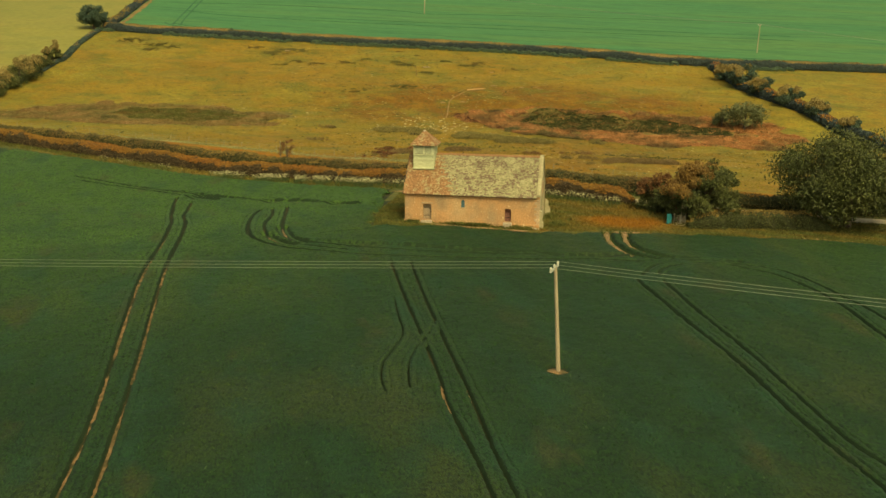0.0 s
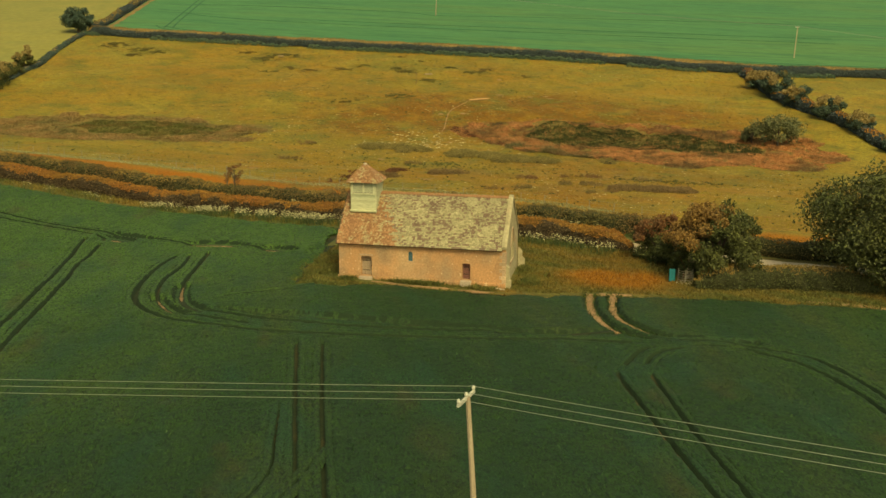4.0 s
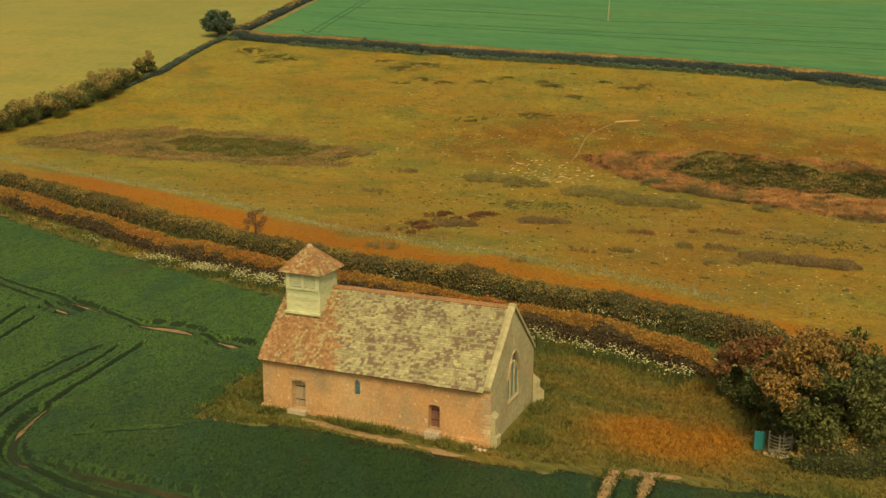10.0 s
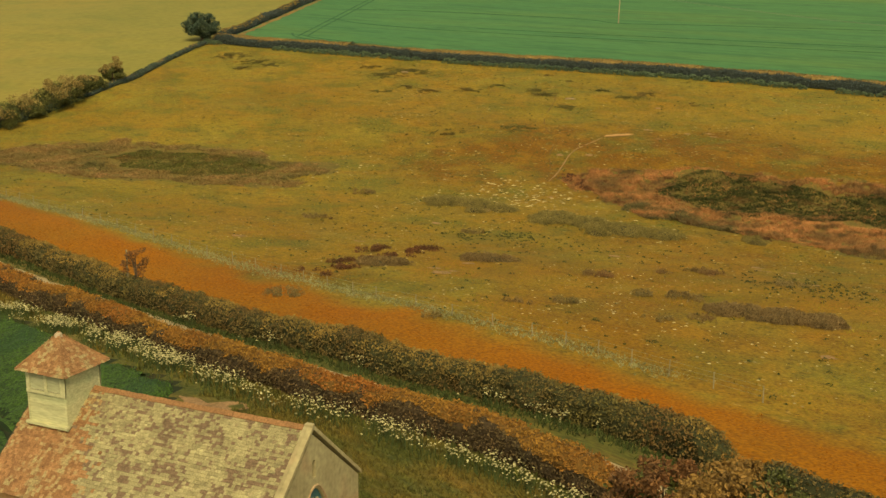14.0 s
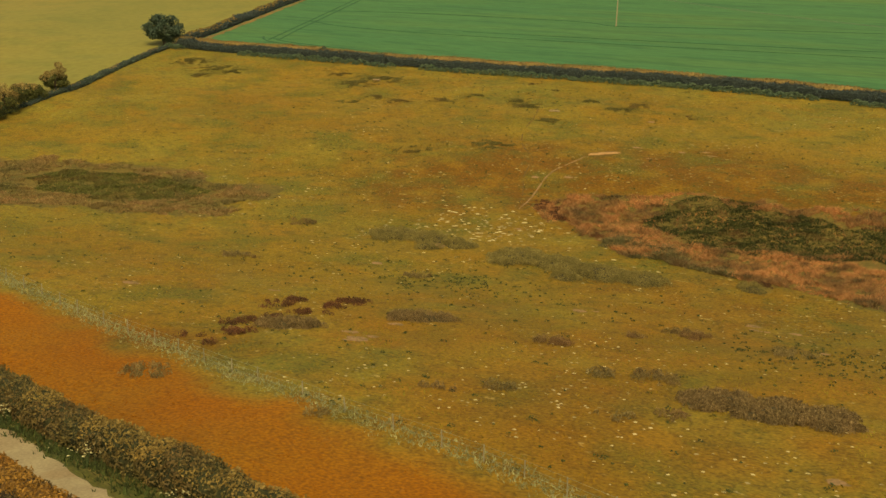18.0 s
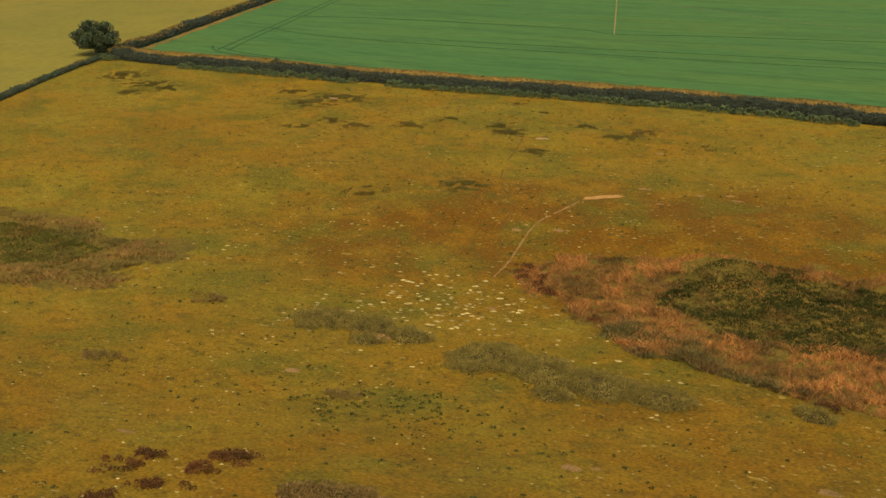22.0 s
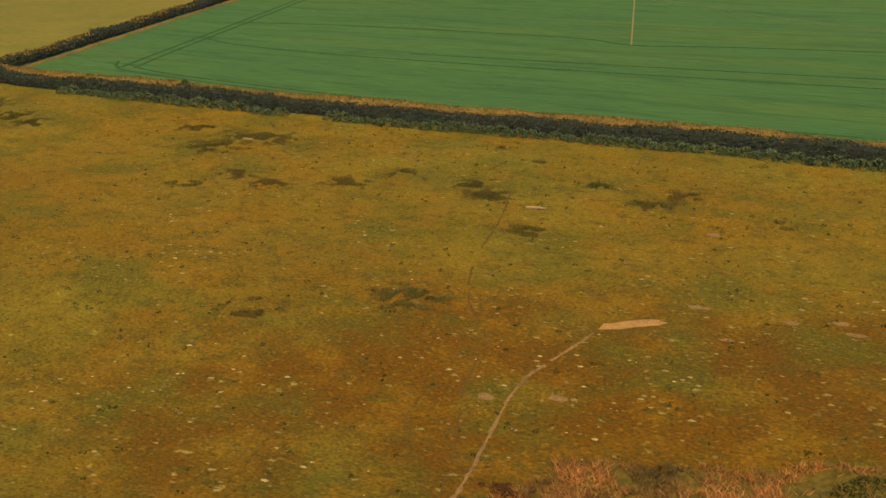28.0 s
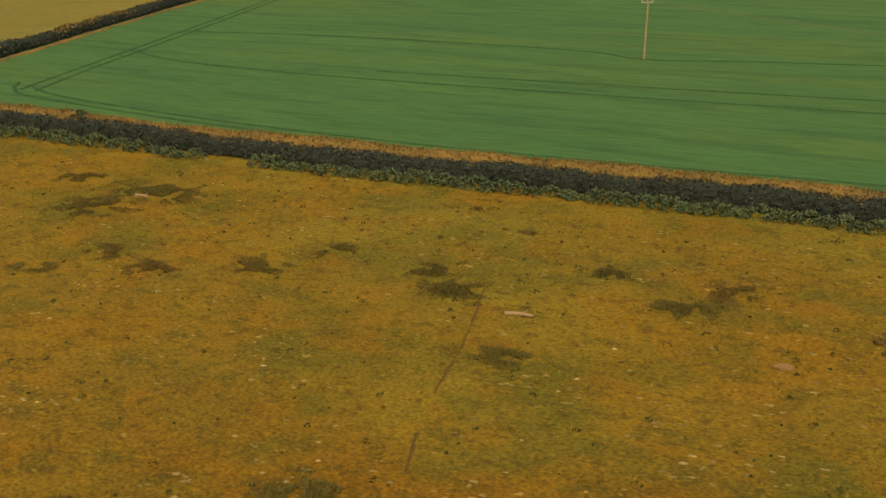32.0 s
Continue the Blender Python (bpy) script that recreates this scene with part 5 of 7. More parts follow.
# ---- hedges, trees, grass ----
def hedge(name, line, width, height, label, side, top=None, dens=26, leaf=0.26, seed=1, rag=0.25, top_share=0.3, core=None, lump=0.35, top_from=0.80, core_top=None, step=0.9):
    """A lumpy twiggy body with a skin of small leaves; the top may have leaves of another colour."""
    rng = np.random.default_rng(seed)
    p = np.array(rounded(line, step))
    d = np.gradient(p, axis=0)
    nrm = np.column_stack([-d[:, 1], d[:, 0]]) / np.linalg.norm(d, axis=1, keepdims=True)
    k = len(p)
    base = p.mean(0)
    off = np.array([base[0], base[1], lz(*base)])
    root = thing(name, tuple(off), label, "hedge")
    taper = np.clip(np.minimum(np.arange(k), np.arange(k)[::-1]) * step / 2.2, 0.12, 1) ** 0.5
    hh = taper * (height * (0.84 + 0.32 * value_noise(p[:, 0], p[:, 1], 6, seed)) + rag * (value_noise(p[:, 0], p[:, 1], 1.7, seed + 3) - 0.5))
    ww = taper * width * (0.85 + 0.3 * value_noise(p[:, 0], p[:, 1], 5, seed + 9))
    prof = np.array([(-0.5, 0.0), (-0.56, 0.35), (-0.5, 0.75), (-0.3, 0.96), (0.0, 1.0), (0.3, 0.96), (0.5, 0.75), (0.56, 0.35), (0.5, 0.0)])
    if step < 0.6:
        t = np.linspace(0, 8, 21)
        prof = np.column_stack([np.interp(t, np.arange(9), prof[:, 0]), np.interp(t, np.arange(9), prof[:, 1])])
    m = len(prof)
    z0 = on_land(p[:, 0], p[:, 1]) - 0.05
    cell = 0.42 * height

    def swell(q_, ax, amount, scale):
        a_, b_, c_ = q_[..., 0], q_[..., 1], q_[..., 2]
        bulge = 0.6 * value_noise(a_ + 0.7 * c_, b_ + 0.4 * c_, cell, seed + 20) + 0.4 * value_noise(a_ - c_, b_ + c_, cell * 0.45, seed + 21)
        return ax + (q_ - ax) * (scale - 0.5 * amount + amount * bulge)[..., None]

    outer = np.stack([np.column_stack([p + nrm * (u * ww)[:, None], z0 + h * hh]) for u, h in prof], 1)
    axis = np.repeat(np.column_stack([p, z0 + 0.45 * hh])[:, None, :], m, 1)
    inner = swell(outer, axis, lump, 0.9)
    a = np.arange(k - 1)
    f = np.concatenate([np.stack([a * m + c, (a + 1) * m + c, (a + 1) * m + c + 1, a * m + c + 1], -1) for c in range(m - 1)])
    # dark inner body: shade in the leaf gaps is part of its colour
    hc = piece("hedge_core", inner.reshape(-1, 3) - off, f, core or M["core"], root, "twiggy inside of the hedge, shade among its leaves in the colour")

    # upper leaves and core take the top colour; the gold one paints a lit top
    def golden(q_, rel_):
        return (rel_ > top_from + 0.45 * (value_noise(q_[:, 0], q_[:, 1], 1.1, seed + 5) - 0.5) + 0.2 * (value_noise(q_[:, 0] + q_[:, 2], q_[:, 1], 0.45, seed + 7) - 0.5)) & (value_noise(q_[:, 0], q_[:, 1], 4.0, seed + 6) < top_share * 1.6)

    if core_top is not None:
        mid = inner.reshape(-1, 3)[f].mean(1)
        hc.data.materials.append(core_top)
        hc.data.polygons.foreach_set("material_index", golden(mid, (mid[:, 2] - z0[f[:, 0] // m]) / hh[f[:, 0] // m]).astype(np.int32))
    length = np.hypot(*np.diff(p, axis=0).T).sum()
    n_ = int(length * (2 * height + width) * dens)
    i = rng.integers(0, k - 1, n_)
    t = rng.random(n_)
    u = rng.uniform(0.0, m - 1.001, n_)
    c = u.astype(int)
    fr = u - c
    A = outer[i, c] * (1 - fr)[:, None] + outer[i, c + 1] * fr[:, None]
    B = outer[i + 1, c] * (1 - fr)[:, None] + outer[i + 1, c + 1] * fr[:, None]
    pt = A * (1 - t)[:, None] + B * t[:, None]
    ax = np.column_stack([p[i] * (1 - t)[:, None] + p[i + 1] * t[:, None], z0[i] + 0.45 * hh[i]])
    pt = swell(pt, ax, lump, 0.97)
    pt += rng.normal(size=pt.shape) * np.array([0.07, 0.07, 0.06]) * (height / 1.5)
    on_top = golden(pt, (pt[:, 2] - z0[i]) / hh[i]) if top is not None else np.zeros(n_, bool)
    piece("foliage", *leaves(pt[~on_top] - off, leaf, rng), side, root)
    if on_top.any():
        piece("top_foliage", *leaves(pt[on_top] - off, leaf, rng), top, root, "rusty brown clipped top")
    return root


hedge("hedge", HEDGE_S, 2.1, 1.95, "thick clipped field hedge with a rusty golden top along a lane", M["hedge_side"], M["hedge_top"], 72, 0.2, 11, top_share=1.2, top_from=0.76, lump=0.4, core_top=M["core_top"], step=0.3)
hedge("hedge", HEDGE_N, 2.3, 1.95, "dark green lumpy field hedge on the lane's far side", M["hedge_green"], M["hedge_lit_gold"], 72, 0.2, 12, top_share=0.35, lump=0.55, core=M["core_green"], step=0.3)
hedge("hedge", HEDGE_N_EAST, 1.8, 1.8, "dark hedge along the lane beyond the trees", M["hedge_green"], M["hedge_top"], 45, 0.2, 13, top_share=0.2, core=M["core_green"])
# gold leaves stand for the light on this hedge's flat top
hedge("hedge", [(15.6, 4.6), (18, 5.3), (21, 6.3), (24, 6.9), (26.8, 7.2), (31, 7.0)], 1.9, 2.1, "dense dark garden hedge beside the gate", M["oak"], M["hedge_lit_gold"], 90, 0.17, 14, top_share=1.0, top_from=0.86, core=M["core_green"], step=0.3)
hedge("hedge", [(a, b + 0.6) for a, b in FAR_HEDGE], 2.4, 1.95, "long dark hedge, tinted blue for haze, between pasture and cereal field", M["hedge_hazy"], M["hedge_far_top"], 17, 0.32, 15, top_share=0.9, top_from=0.98, core=M["core_hazy"], step=0.5)
hedge("hedge", NE_HEDGE, 2.4, 1.8, "dark hedge climbing between far fields", M["hedge_hazy"], M["hedge_lit_gold"], 7, 0.45, 16, top_share=0.4, core=M["core_hazy"])
hedge("hedge", NW_HEDGE[:4], 1.7, 0.95, "low straggling olive hedge beside the pasture", M["oak_hazy"], M["blossom"], 12, 0.34, 17, core=M["core_hazy"], top_share=0.3, lump=0.7)
hedge("hedge", NW_HEDGE[3:], 2.2, 1.7, "straggling olive hedge beside the pasture", M["oak_hazy"], M["blossom"], 12, 0.36, 27, core=M["core_hazy"], top_share=0.3)
hedge("hedge", SIDE_HEDGE + [(70, 80), (78, 50), (84, 28)], 2.6, 2.2, "overgrown hedge with rusty top running down the pasture", M["hedge_hazy"], M["hedge_top"], 9, 0.45, 19, top_share=0.4, core=M["core_hazy"])
hedge("hedge", [(-150, 420), (-60, 428), (60, 415), (220, 400)], 4, 3.0, "dark hedge at the far side of the cereal field", M["hedge_hazy"], None, 3, 0.9, 18, core=M["core_hazy"])
for k, (ln, wd) in enumerate((([(-122, 62.8), (-260, 103), (-420, 156)], 2.4), ([(-122, 66.6), (-260, 108), (-420, 161)], 2.4), ([(95, 21), (220, 30), (420, 46)], 2.2), ([(140, 200), (240, 210), (420, 222)], 2.4))):
    hedge("hedge", ln, wd, 1.8, "field hedge running on past the lane", M["hedge_green"], None, 4, 0.7, 120 + k)
# low brush along the foot of the far hedge, haze in its colour
brng = np.random.default_rng(31)
bl = np.array(rounded([(x, y - 1.9) for x, y in FAR_HEDGE[:8]], 1.25))
bl = bl[value_noise(bl[:, 0], bl[:, 1], 9, 4) > 0.2]
for q_ in range(0, len(bl), 12):
    seg = bl[q_:q_ + 12]
    cen = seg.mean(0)
    o = np.array([cen[0], cen[1], lz(*cen)])
    root = thing("brush", tuple(o), "low green brush, tinted blue for haze, at the foot of a hedge", "bush", "brush along the far hedge")
    pts = []
    for x, y in seg:
        r = brng.uniform(0.7, 1.35)
        g_ = brng.normal(size=(170, 3))
        g_ /= np.linalg.norm(g_, axis=1, keepdims=True)
        g_[:, 2] = np.abs(g_[:, 2]) * 0.9
        pts.append(np.array([x + brng.uniform(-.3, .3), y + brng.uniform(-.5, .5), lz(x, y)]) + g_ * r * brng.uniform(0.86, 1.03, (170, 1)))
    piece("foliage", *leaves(np.concatenate(pts) - o, 0.33, brng), M["brush_hazy"], root)


def tree(name, at, height, crown, label, leaf_mats, seed, lumps=40, per=170, leaf=0.34, trunk=0.35, crown_z=0.58, category="tree", squash=0.85, shares=None, limb_n=7, sun_side=None, lump_r=(0.2, 0.36)):
    """Trunk, limbs and a crown of leafy lumps with gaps. crown: half width."""
    rng = np.random.default_rng(seed)
    x, y = at
    root = thing(name, (x, y, lz(x, y)), label, category)
    cz = height * crown_z
    rz = (height - cz)
    bm = bmesh.new()
    tube(bm, [(0, 0, -0.3), (0.05, 0.03, cz * 0.35), (0.1, -0.04, cz * 0.8), (0.05, 0.0, cz + rz * 0.4)], [trunk * 1.3, trunk, trunk * 0.75, trunk * 0.25], 9)
    part("trunk", bm, M["bark"], root)
    cents = []
    for k in range(lumps):
        g_ = rng.normal(size=3)
        g_ /= np.linalg.norm(g_)
        rad = rng.uniform(0.35, 0.95) ** 0.7
        c = np.array([g_[0] * crown * rad, g_[1] * crown * rad, cz + g_[2] * rz * rad * squash])
        c[2] = max(c[2], height * 0.16)
        cents.append(c)
    cents = np.array(cents)
    for k in range(limb_n):
        c = cents[k]
        bm = bmesh.new()
        z_ = cz * rng.uniform(0.35, 0.8)
        mid = np.array([c[0] * 0.5, c[1] * 0.5, (z_ + c[2]) / 2 + 0.3])
        tube(bm, [(0, 0, z_), tuple(mid), tuple(c * 0.95)], [trunk * 0.45, trunk * 0.28, trunk * 0.08], 6)
        part("limb", bm, M["bark"], root)
    shares = shares or [1.0 / len(leaf_mats)] * len(leaf_mats)
    pick = rng.choice(len(leaf_mats), size=lumps, p=np.array(shares) / sum(shares))
    # brighter leaf on this side: rusty growth and a lit side share one colour
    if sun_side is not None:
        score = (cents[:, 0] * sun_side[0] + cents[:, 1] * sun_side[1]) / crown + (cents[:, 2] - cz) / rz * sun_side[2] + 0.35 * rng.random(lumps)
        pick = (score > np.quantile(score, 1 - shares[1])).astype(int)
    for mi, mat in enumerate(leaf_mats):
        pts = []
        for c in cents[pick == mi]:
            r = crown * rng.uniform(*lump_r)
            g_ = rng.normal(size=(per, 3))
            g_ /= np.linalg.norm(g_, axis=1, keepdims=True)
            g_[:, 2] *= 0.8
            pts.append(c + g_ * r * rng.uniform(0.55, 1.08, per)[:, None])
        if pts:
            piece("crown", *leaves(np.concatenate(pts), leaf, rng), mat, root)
    return root


tree("tree", (33.2, 10.0), 11.2, 7.4, "large round broad-leaved tree with a dark green crown to the ground", [M["oak"]], 41, 100, 400, 0.32, 0.5, 0.52)
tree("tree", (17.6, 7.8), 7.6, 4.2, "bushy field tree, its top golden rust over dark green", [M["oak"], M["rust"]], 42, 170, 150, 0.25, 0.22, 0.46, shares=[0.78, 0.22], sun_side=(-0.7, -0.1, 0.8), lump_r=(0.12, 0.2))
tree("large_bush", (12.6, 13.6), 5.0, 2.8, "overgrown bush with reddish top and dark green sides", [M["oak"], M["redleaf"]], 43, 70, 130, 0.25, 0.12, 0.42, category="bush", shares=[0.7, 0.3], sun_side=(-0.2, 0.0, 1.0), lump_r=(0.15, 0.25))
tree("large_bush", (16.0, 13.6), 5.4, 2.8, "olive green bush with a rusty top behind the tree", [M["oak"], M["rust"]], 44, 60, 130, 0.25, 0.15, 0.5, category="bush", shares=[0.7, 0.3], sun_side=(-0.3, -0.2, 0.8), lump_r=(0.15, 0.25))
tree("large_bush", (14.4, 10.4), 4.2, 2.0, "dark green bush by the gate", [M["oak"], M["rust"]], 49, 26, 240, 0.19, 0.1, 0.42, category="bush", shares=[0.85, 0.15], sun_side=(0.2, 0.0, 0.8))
tree("tree", (-145, 193), 6.9, 4.2, "broad oak, tinted blue for haze, standing where the far hedges meet", [M["oak_hazy"]], 45, 62, 170, 0.42, 0.4, 0.55)
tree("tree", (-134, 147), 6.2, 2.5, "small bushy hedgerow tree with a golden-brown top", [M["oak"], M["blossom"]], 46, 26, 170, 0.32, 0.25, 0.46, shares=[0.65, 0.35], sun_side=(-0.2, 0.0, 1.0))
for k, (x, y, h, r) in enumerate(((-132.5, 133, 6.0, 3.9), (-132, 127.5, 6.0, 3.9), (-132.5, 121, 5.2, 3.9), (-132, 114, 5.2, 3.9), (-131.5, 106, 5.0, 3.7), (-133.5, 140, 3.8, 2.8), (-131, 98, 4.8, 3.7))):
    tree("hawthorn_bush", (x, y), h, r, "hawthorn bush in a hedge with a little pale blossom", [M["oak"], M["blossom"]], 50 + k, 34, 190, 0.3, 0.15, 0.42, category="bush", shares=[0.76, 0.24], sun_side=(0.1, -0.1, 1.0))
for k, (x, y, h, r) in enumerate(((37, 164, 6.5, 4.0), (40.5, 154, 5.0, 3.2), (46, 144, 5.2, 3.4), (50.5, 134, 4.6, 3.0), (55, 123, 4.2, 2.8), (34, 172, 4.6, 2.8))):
    tree("hedgerow_tree", (x, y), h, r, "hedgerow tree with rust-tinged top", [M["oak_hazy"], M["blossom"]], 60 + k, 30, 150, 0.4, 0.2, 0.46, category="tree", shares=[0.72, 0.28], sun_side=(-0.3, -0.2, 0.8))
tree("willow_bush", (34, 122), 6.6, 4.3, "round grey-green willow bush in the pasture", [M["willow"]], 70, 34, 130, 0.4, 0.2, 0.48, category="bush")
tree("willow_bush", (29.5, 124), 3.4, 2.2, "small grey-green willow bush beside a larger one", [M["willow"]], 71, 14, 100, 0.4, 0.12, 0.48, category="bush")
tree("sapling", (-40.6, 40.8), 5.4, 1.2, "thin brown half-bare sapling in the lane hedge", [M["redleaf"]], 72, 16, 60, 0.17, 0.09, 0.62, squash=1.0)
for k, (x, y, h, r) in enumerate(((150, 330, 9, 6), (162, 326, 8, 5), (175, 322, 9, 6), (140, 300, 6, 4))):
    tree("tree", (x, y), h, r, "distant dark copse tree", [M["oak_hazy"]], 80 + k, 16, 90, 1.0, 0.3, 0.55)
tree("hedge_bush", (-103, 193.2), 2.7, 1.1, "small dark bush standing proud of the far hedge", [M["oak_hazy"]], 77, 8, 80, 0.5, 0.1, 0.6, category="bush")


def field_scatter(n, area, rng, test=None):
    (x0, x1), (y0, y1) = area
    x, y = rng.uniform(x0, x1, n), rng.uniform(y0, y1, n)
    ok = above(FENCE, x, y) & ~above([(a, b - 3.5) for a, b in FAR_HEDGE], x, y) & right_of([(a + 3, b) for a, b in NW_HEDGE], x, y) & ~inside(REED_EAST, x, y) & ~inside(REED_WEST, x, y) & (np.hypot((x + 25.7) / 3.4, (y - 143.8) / 1.9) > 1)
    if test is not None:
        ok &= test(x, y)
    return x[ok], y[ok]


grng = np.random.default_rng(91)
x, y = field_scatter(330000, ((-128, 42), (34, 190)), grng, lambda x, y: value_noise(x, y, 5, 8) + 0.8 * value_noise(x, y, 1.3, 9) > 0.85)
v, f = blades(np.column_stack([x, y]), on_land(x, y) - 0.02, 0.06 + 0.13 * grng.random(len(x)) ** 2, 0.07 + 0.09 * grng.random(len(x)), grng, 0.6, 1)
tagged(give_tone_mix(piece("pasture_grass", v, f, M["tuft"])), "short tufty yellow-brown pasture grass", "grass", kind="stuff")
FOOT = np.array(rounded([(-13, -0.75), (-11.3, -0.86), (-8.4, -1.36), (-4.4, -1.55), (-1.9, -1.75), (0.4, -1.5), (3.7, -1.0), (6.8, -0.1), (9.5, 0.5), (13, 0.9)], 0.3))
x = grng.uniform(-19, 40, 46000)
y = grng.uniform(-3, 24, 46000)
ok = ~inside(CROP_AREA, x, y) & (line_gap(FOOT[::3], x, y) > 0.45) & (np.hypot((x + 17.3) / 2.8, (y - 19.3) / 1.2) > 1) & ~above([(a, b - 1.6) for a, b in LANE], x, y) & ~((x > XW - 0.3) & (x < XE + 0.4) & (y > -0.1) & (y < YN + 0.2))
v, f = blades(np.column_stack([x, y])[ok], on_land(x[ok], y[ok]) - 0.02, 0.27, 0.07, grng, 0.6, 3)
tagged(give_tone_mix(piece("rough_grass", v, f, M["vtuft"])), "long rough grass round the chapel", "grass", kind="stuff")
tx, ty = np.r_[grng.normal(-17.0, 1.1, 900), grng.normal(1.2, 0.9, 800), grng.uniform(-14.5, -1, 900)], np.r_[grng.uniform(-3, 9, 900), grng.uniform(1, 10, 800), grng.normal(-0.75, 0.25, 900)]
ok = ~((tx > XW - 0.25) & (tx < XE + 0.3) & (ty > -0.25) & (ty < YN + 0.2)) & ~((np.abs(tx + 12.4) < 0.8) & (ty < 0)) & ~((np.abs(tx + 3.6) < 0.6) & (ty < 0)) & (value_noise(tx, ty, 1.6, 33) > 0.45) & (line_gap(FOOT[::3], tx, ty) > 0.4)
v, f = blades(np.column_stack([tx, ty])[ok], on_land(tx[ok], ty[ok]) - 0.02, np.where(tx[ok] < -15, 0.34, 0.42), 0.1, grng, 0.6, 5)
M["tall_tuft"] = material("tall_grass_blade", (0.15, 0.135, 0.035), (0.10, 0.105, 0.026), 0.4, 0.9, 0.1, island=0.4, third=(0.07, 0.09, 0.022), third_scale=0.5, third_at=0.55)
tagged(piece("tall_grass", v, f, M["tall_tuft"]), "tall tussocky grass against the chapel walls", "grass", kind="stuff")
hl = np.array(rounded([(a, b - 2.2) for a, b in HEDGE_S], 0.25))
hl = np.repeat(hl, 7, 0) + grng.normal(size=(len(hl) * 7, 2)) * np.array([0.6, 0.9])
v, f = blades(hl, on_land(hl[:, 0], hl[:, 1]) - 0.02, 0.45, 0.16, grng, 0.4, 2)
tagged(give_tone_mix(piece("hedge_foot_grass", v, f, M["vtuft"])), "long grass at the foot of a hedge", "grass", kind="stuff")
ln_ = np.array(rounded([(a, b - 1.75) for a, b in HEDGE_N[2:]], 0.25))
ln_ = np.repeat(ln_, 9, 0) + grng.normal(size=(len(ln_) * 9, 2)) * np.array([0.4, 0.45])
M["lane_grass"] = material("lush_lane_grass", (0.045, 0.065, 0.018), (0.06, 0.075, 0.02), 0.4, 0.9, 0.1, island=0.45)
v, f = blades(ln_, on_land(ln_[:, 0], ln_[:, 1]) - 0.02, 0.34, 0.12, grng, 0.5, 2)
tagged(piece("lane_grass", v, f, M["lane_grass"]), "lush dark green grass between lane and hedge", "grass", kind="stuff")
sl = np.column_stack([grng.uniform(-90, 45, 26000), grng.uniform(15, 75, 26000)])
sl = sl[above([(a, b + 1.5) for a, b in HEDGE_N], sl[:, 0], sl[:, 1]) & ~above([(a, b - 4.5 + 3 * math.sin(a)) for a, b in rounded(FENCE, 3)], sl[:, 0], sl[:, 1]) & above([(a, b + 3) for a, b in LANE], sl[:, 0], sl[:, 1])]
v, f = blades(sl, on_land(sl[:, 0], sl[:, 1]) - 0.02, 0.11, 0.10, grng, 0.9, 2)
M["strip_tuft"] = material("dry_tuft", (0.31, 0.10, 0.004), (0.25, 0.083, 0.004), 0.2, 0.9, 0.1, island=0.2)
tagged(piece("dry_grass", v, f, M["strip_tuft"]), "orange-brown dry grass between hedge and fence", "grass", kind="stuff")
# paler long grass under the fence
fl_ = np.array(rounded(FENCE[2:13], 0.22))
fl_ = np.repeat(fl_, 11, 0) + grng.normal(size=(len(fl_) * 11, 2)) * 0.6
M["fence_grass"] = material("pale_fence_grass", (0.30, 0.29, 0.14), (0.23, 0.23, 0.10), 0.4, 0.9, 0.1, island=0.4)
v, f = blades(fl_, on_land(fl_[:, 0], fl_[:, 1]) - 0.02, 0.22, 0.08, grng, 0.7, 2)
tagged(piece("fence_line_grass", v, f, M["fence_grass"]), "pale ungrazed grass under a wire fence", "grass", kind="stuff")

# white umbels at the hedge foot
def umbels(line, count, seed, spread_, label, lo=0.6, hi=1.1, keep_noise=0.4):
    rng = np.random.default_rng(seed)
    p = np.array(rounded(line, 0.3))
    i = rng.integers(0, len(p), count)
    c = p[i] + rng.normal(size=(count, 2)) * spread_
    c = c[0.6 * value_noise(c[:, 0], c[:, 1], 1.6, seed) + 0.4 * value_noise(c[:, 0], c[:, 1], 4.5, seed + 1) > keep_noise + 0.19]
    z = on_land(c[:, 0], c[:, 1])
    h = rng.uniform(lo, hi, len(c))
    vs, fs = [], []
    ang = np.arange(6) * math.pi / 3
    for (x_, y_), z_, h_ in zip(c, z, h):
        r = rng.uniform(0.03, 0.09)
        tilt = rng.normal(size=2) * 0.3
        b_ = len(vs)
        vs.append((x_, y_, z_ + h_ + 0.03))
        for a_ in ang:
            dx, dy = r * math.cos(a_) * rng.uniform(.7, 1.2), r * math.sin(a_) * rng.uniform(.7, 1.2)
            vs.append((x_ + dx, y_ + dy, z_ + h_ + dx * tilt[0] + dy * tilt[1] - 0.02))
        fs += [(b_, b_ + 1 + k_, b_ + 1 + (k_ + 1) % 6) for k_ in range(6)]
    tagged(piece("cow_parsley", vs, fs, M["white_flower"]), label, "flowers", kind="stuff")
    v, f = blades(c, z - 0.02, h * 0.95, 0.05, rng, 0.12, 2)
    tagged(piece("cow_parsley_stems", v, f, M["stem"]), "green stems of cow parsley", "flowers", kind="stuff")


umbels([(-48.4, 33), (-40.5, 31), (-31.1, 28.1), (-22.5, 24.6)], 2900, 3, (0.8, 0.65), "dense white cow parsley along the hedge", keep_noise=0.2)
umbels([(-22.6, 24.2), (-13.5, 20.9), (-6, 19.6), (2, 17.8), (10, 14.6), (13, 12.4)], 1700, 4, (0.9, 0.65), "white cow parsley scattered along the hedge foot", keep_noise=0.27)
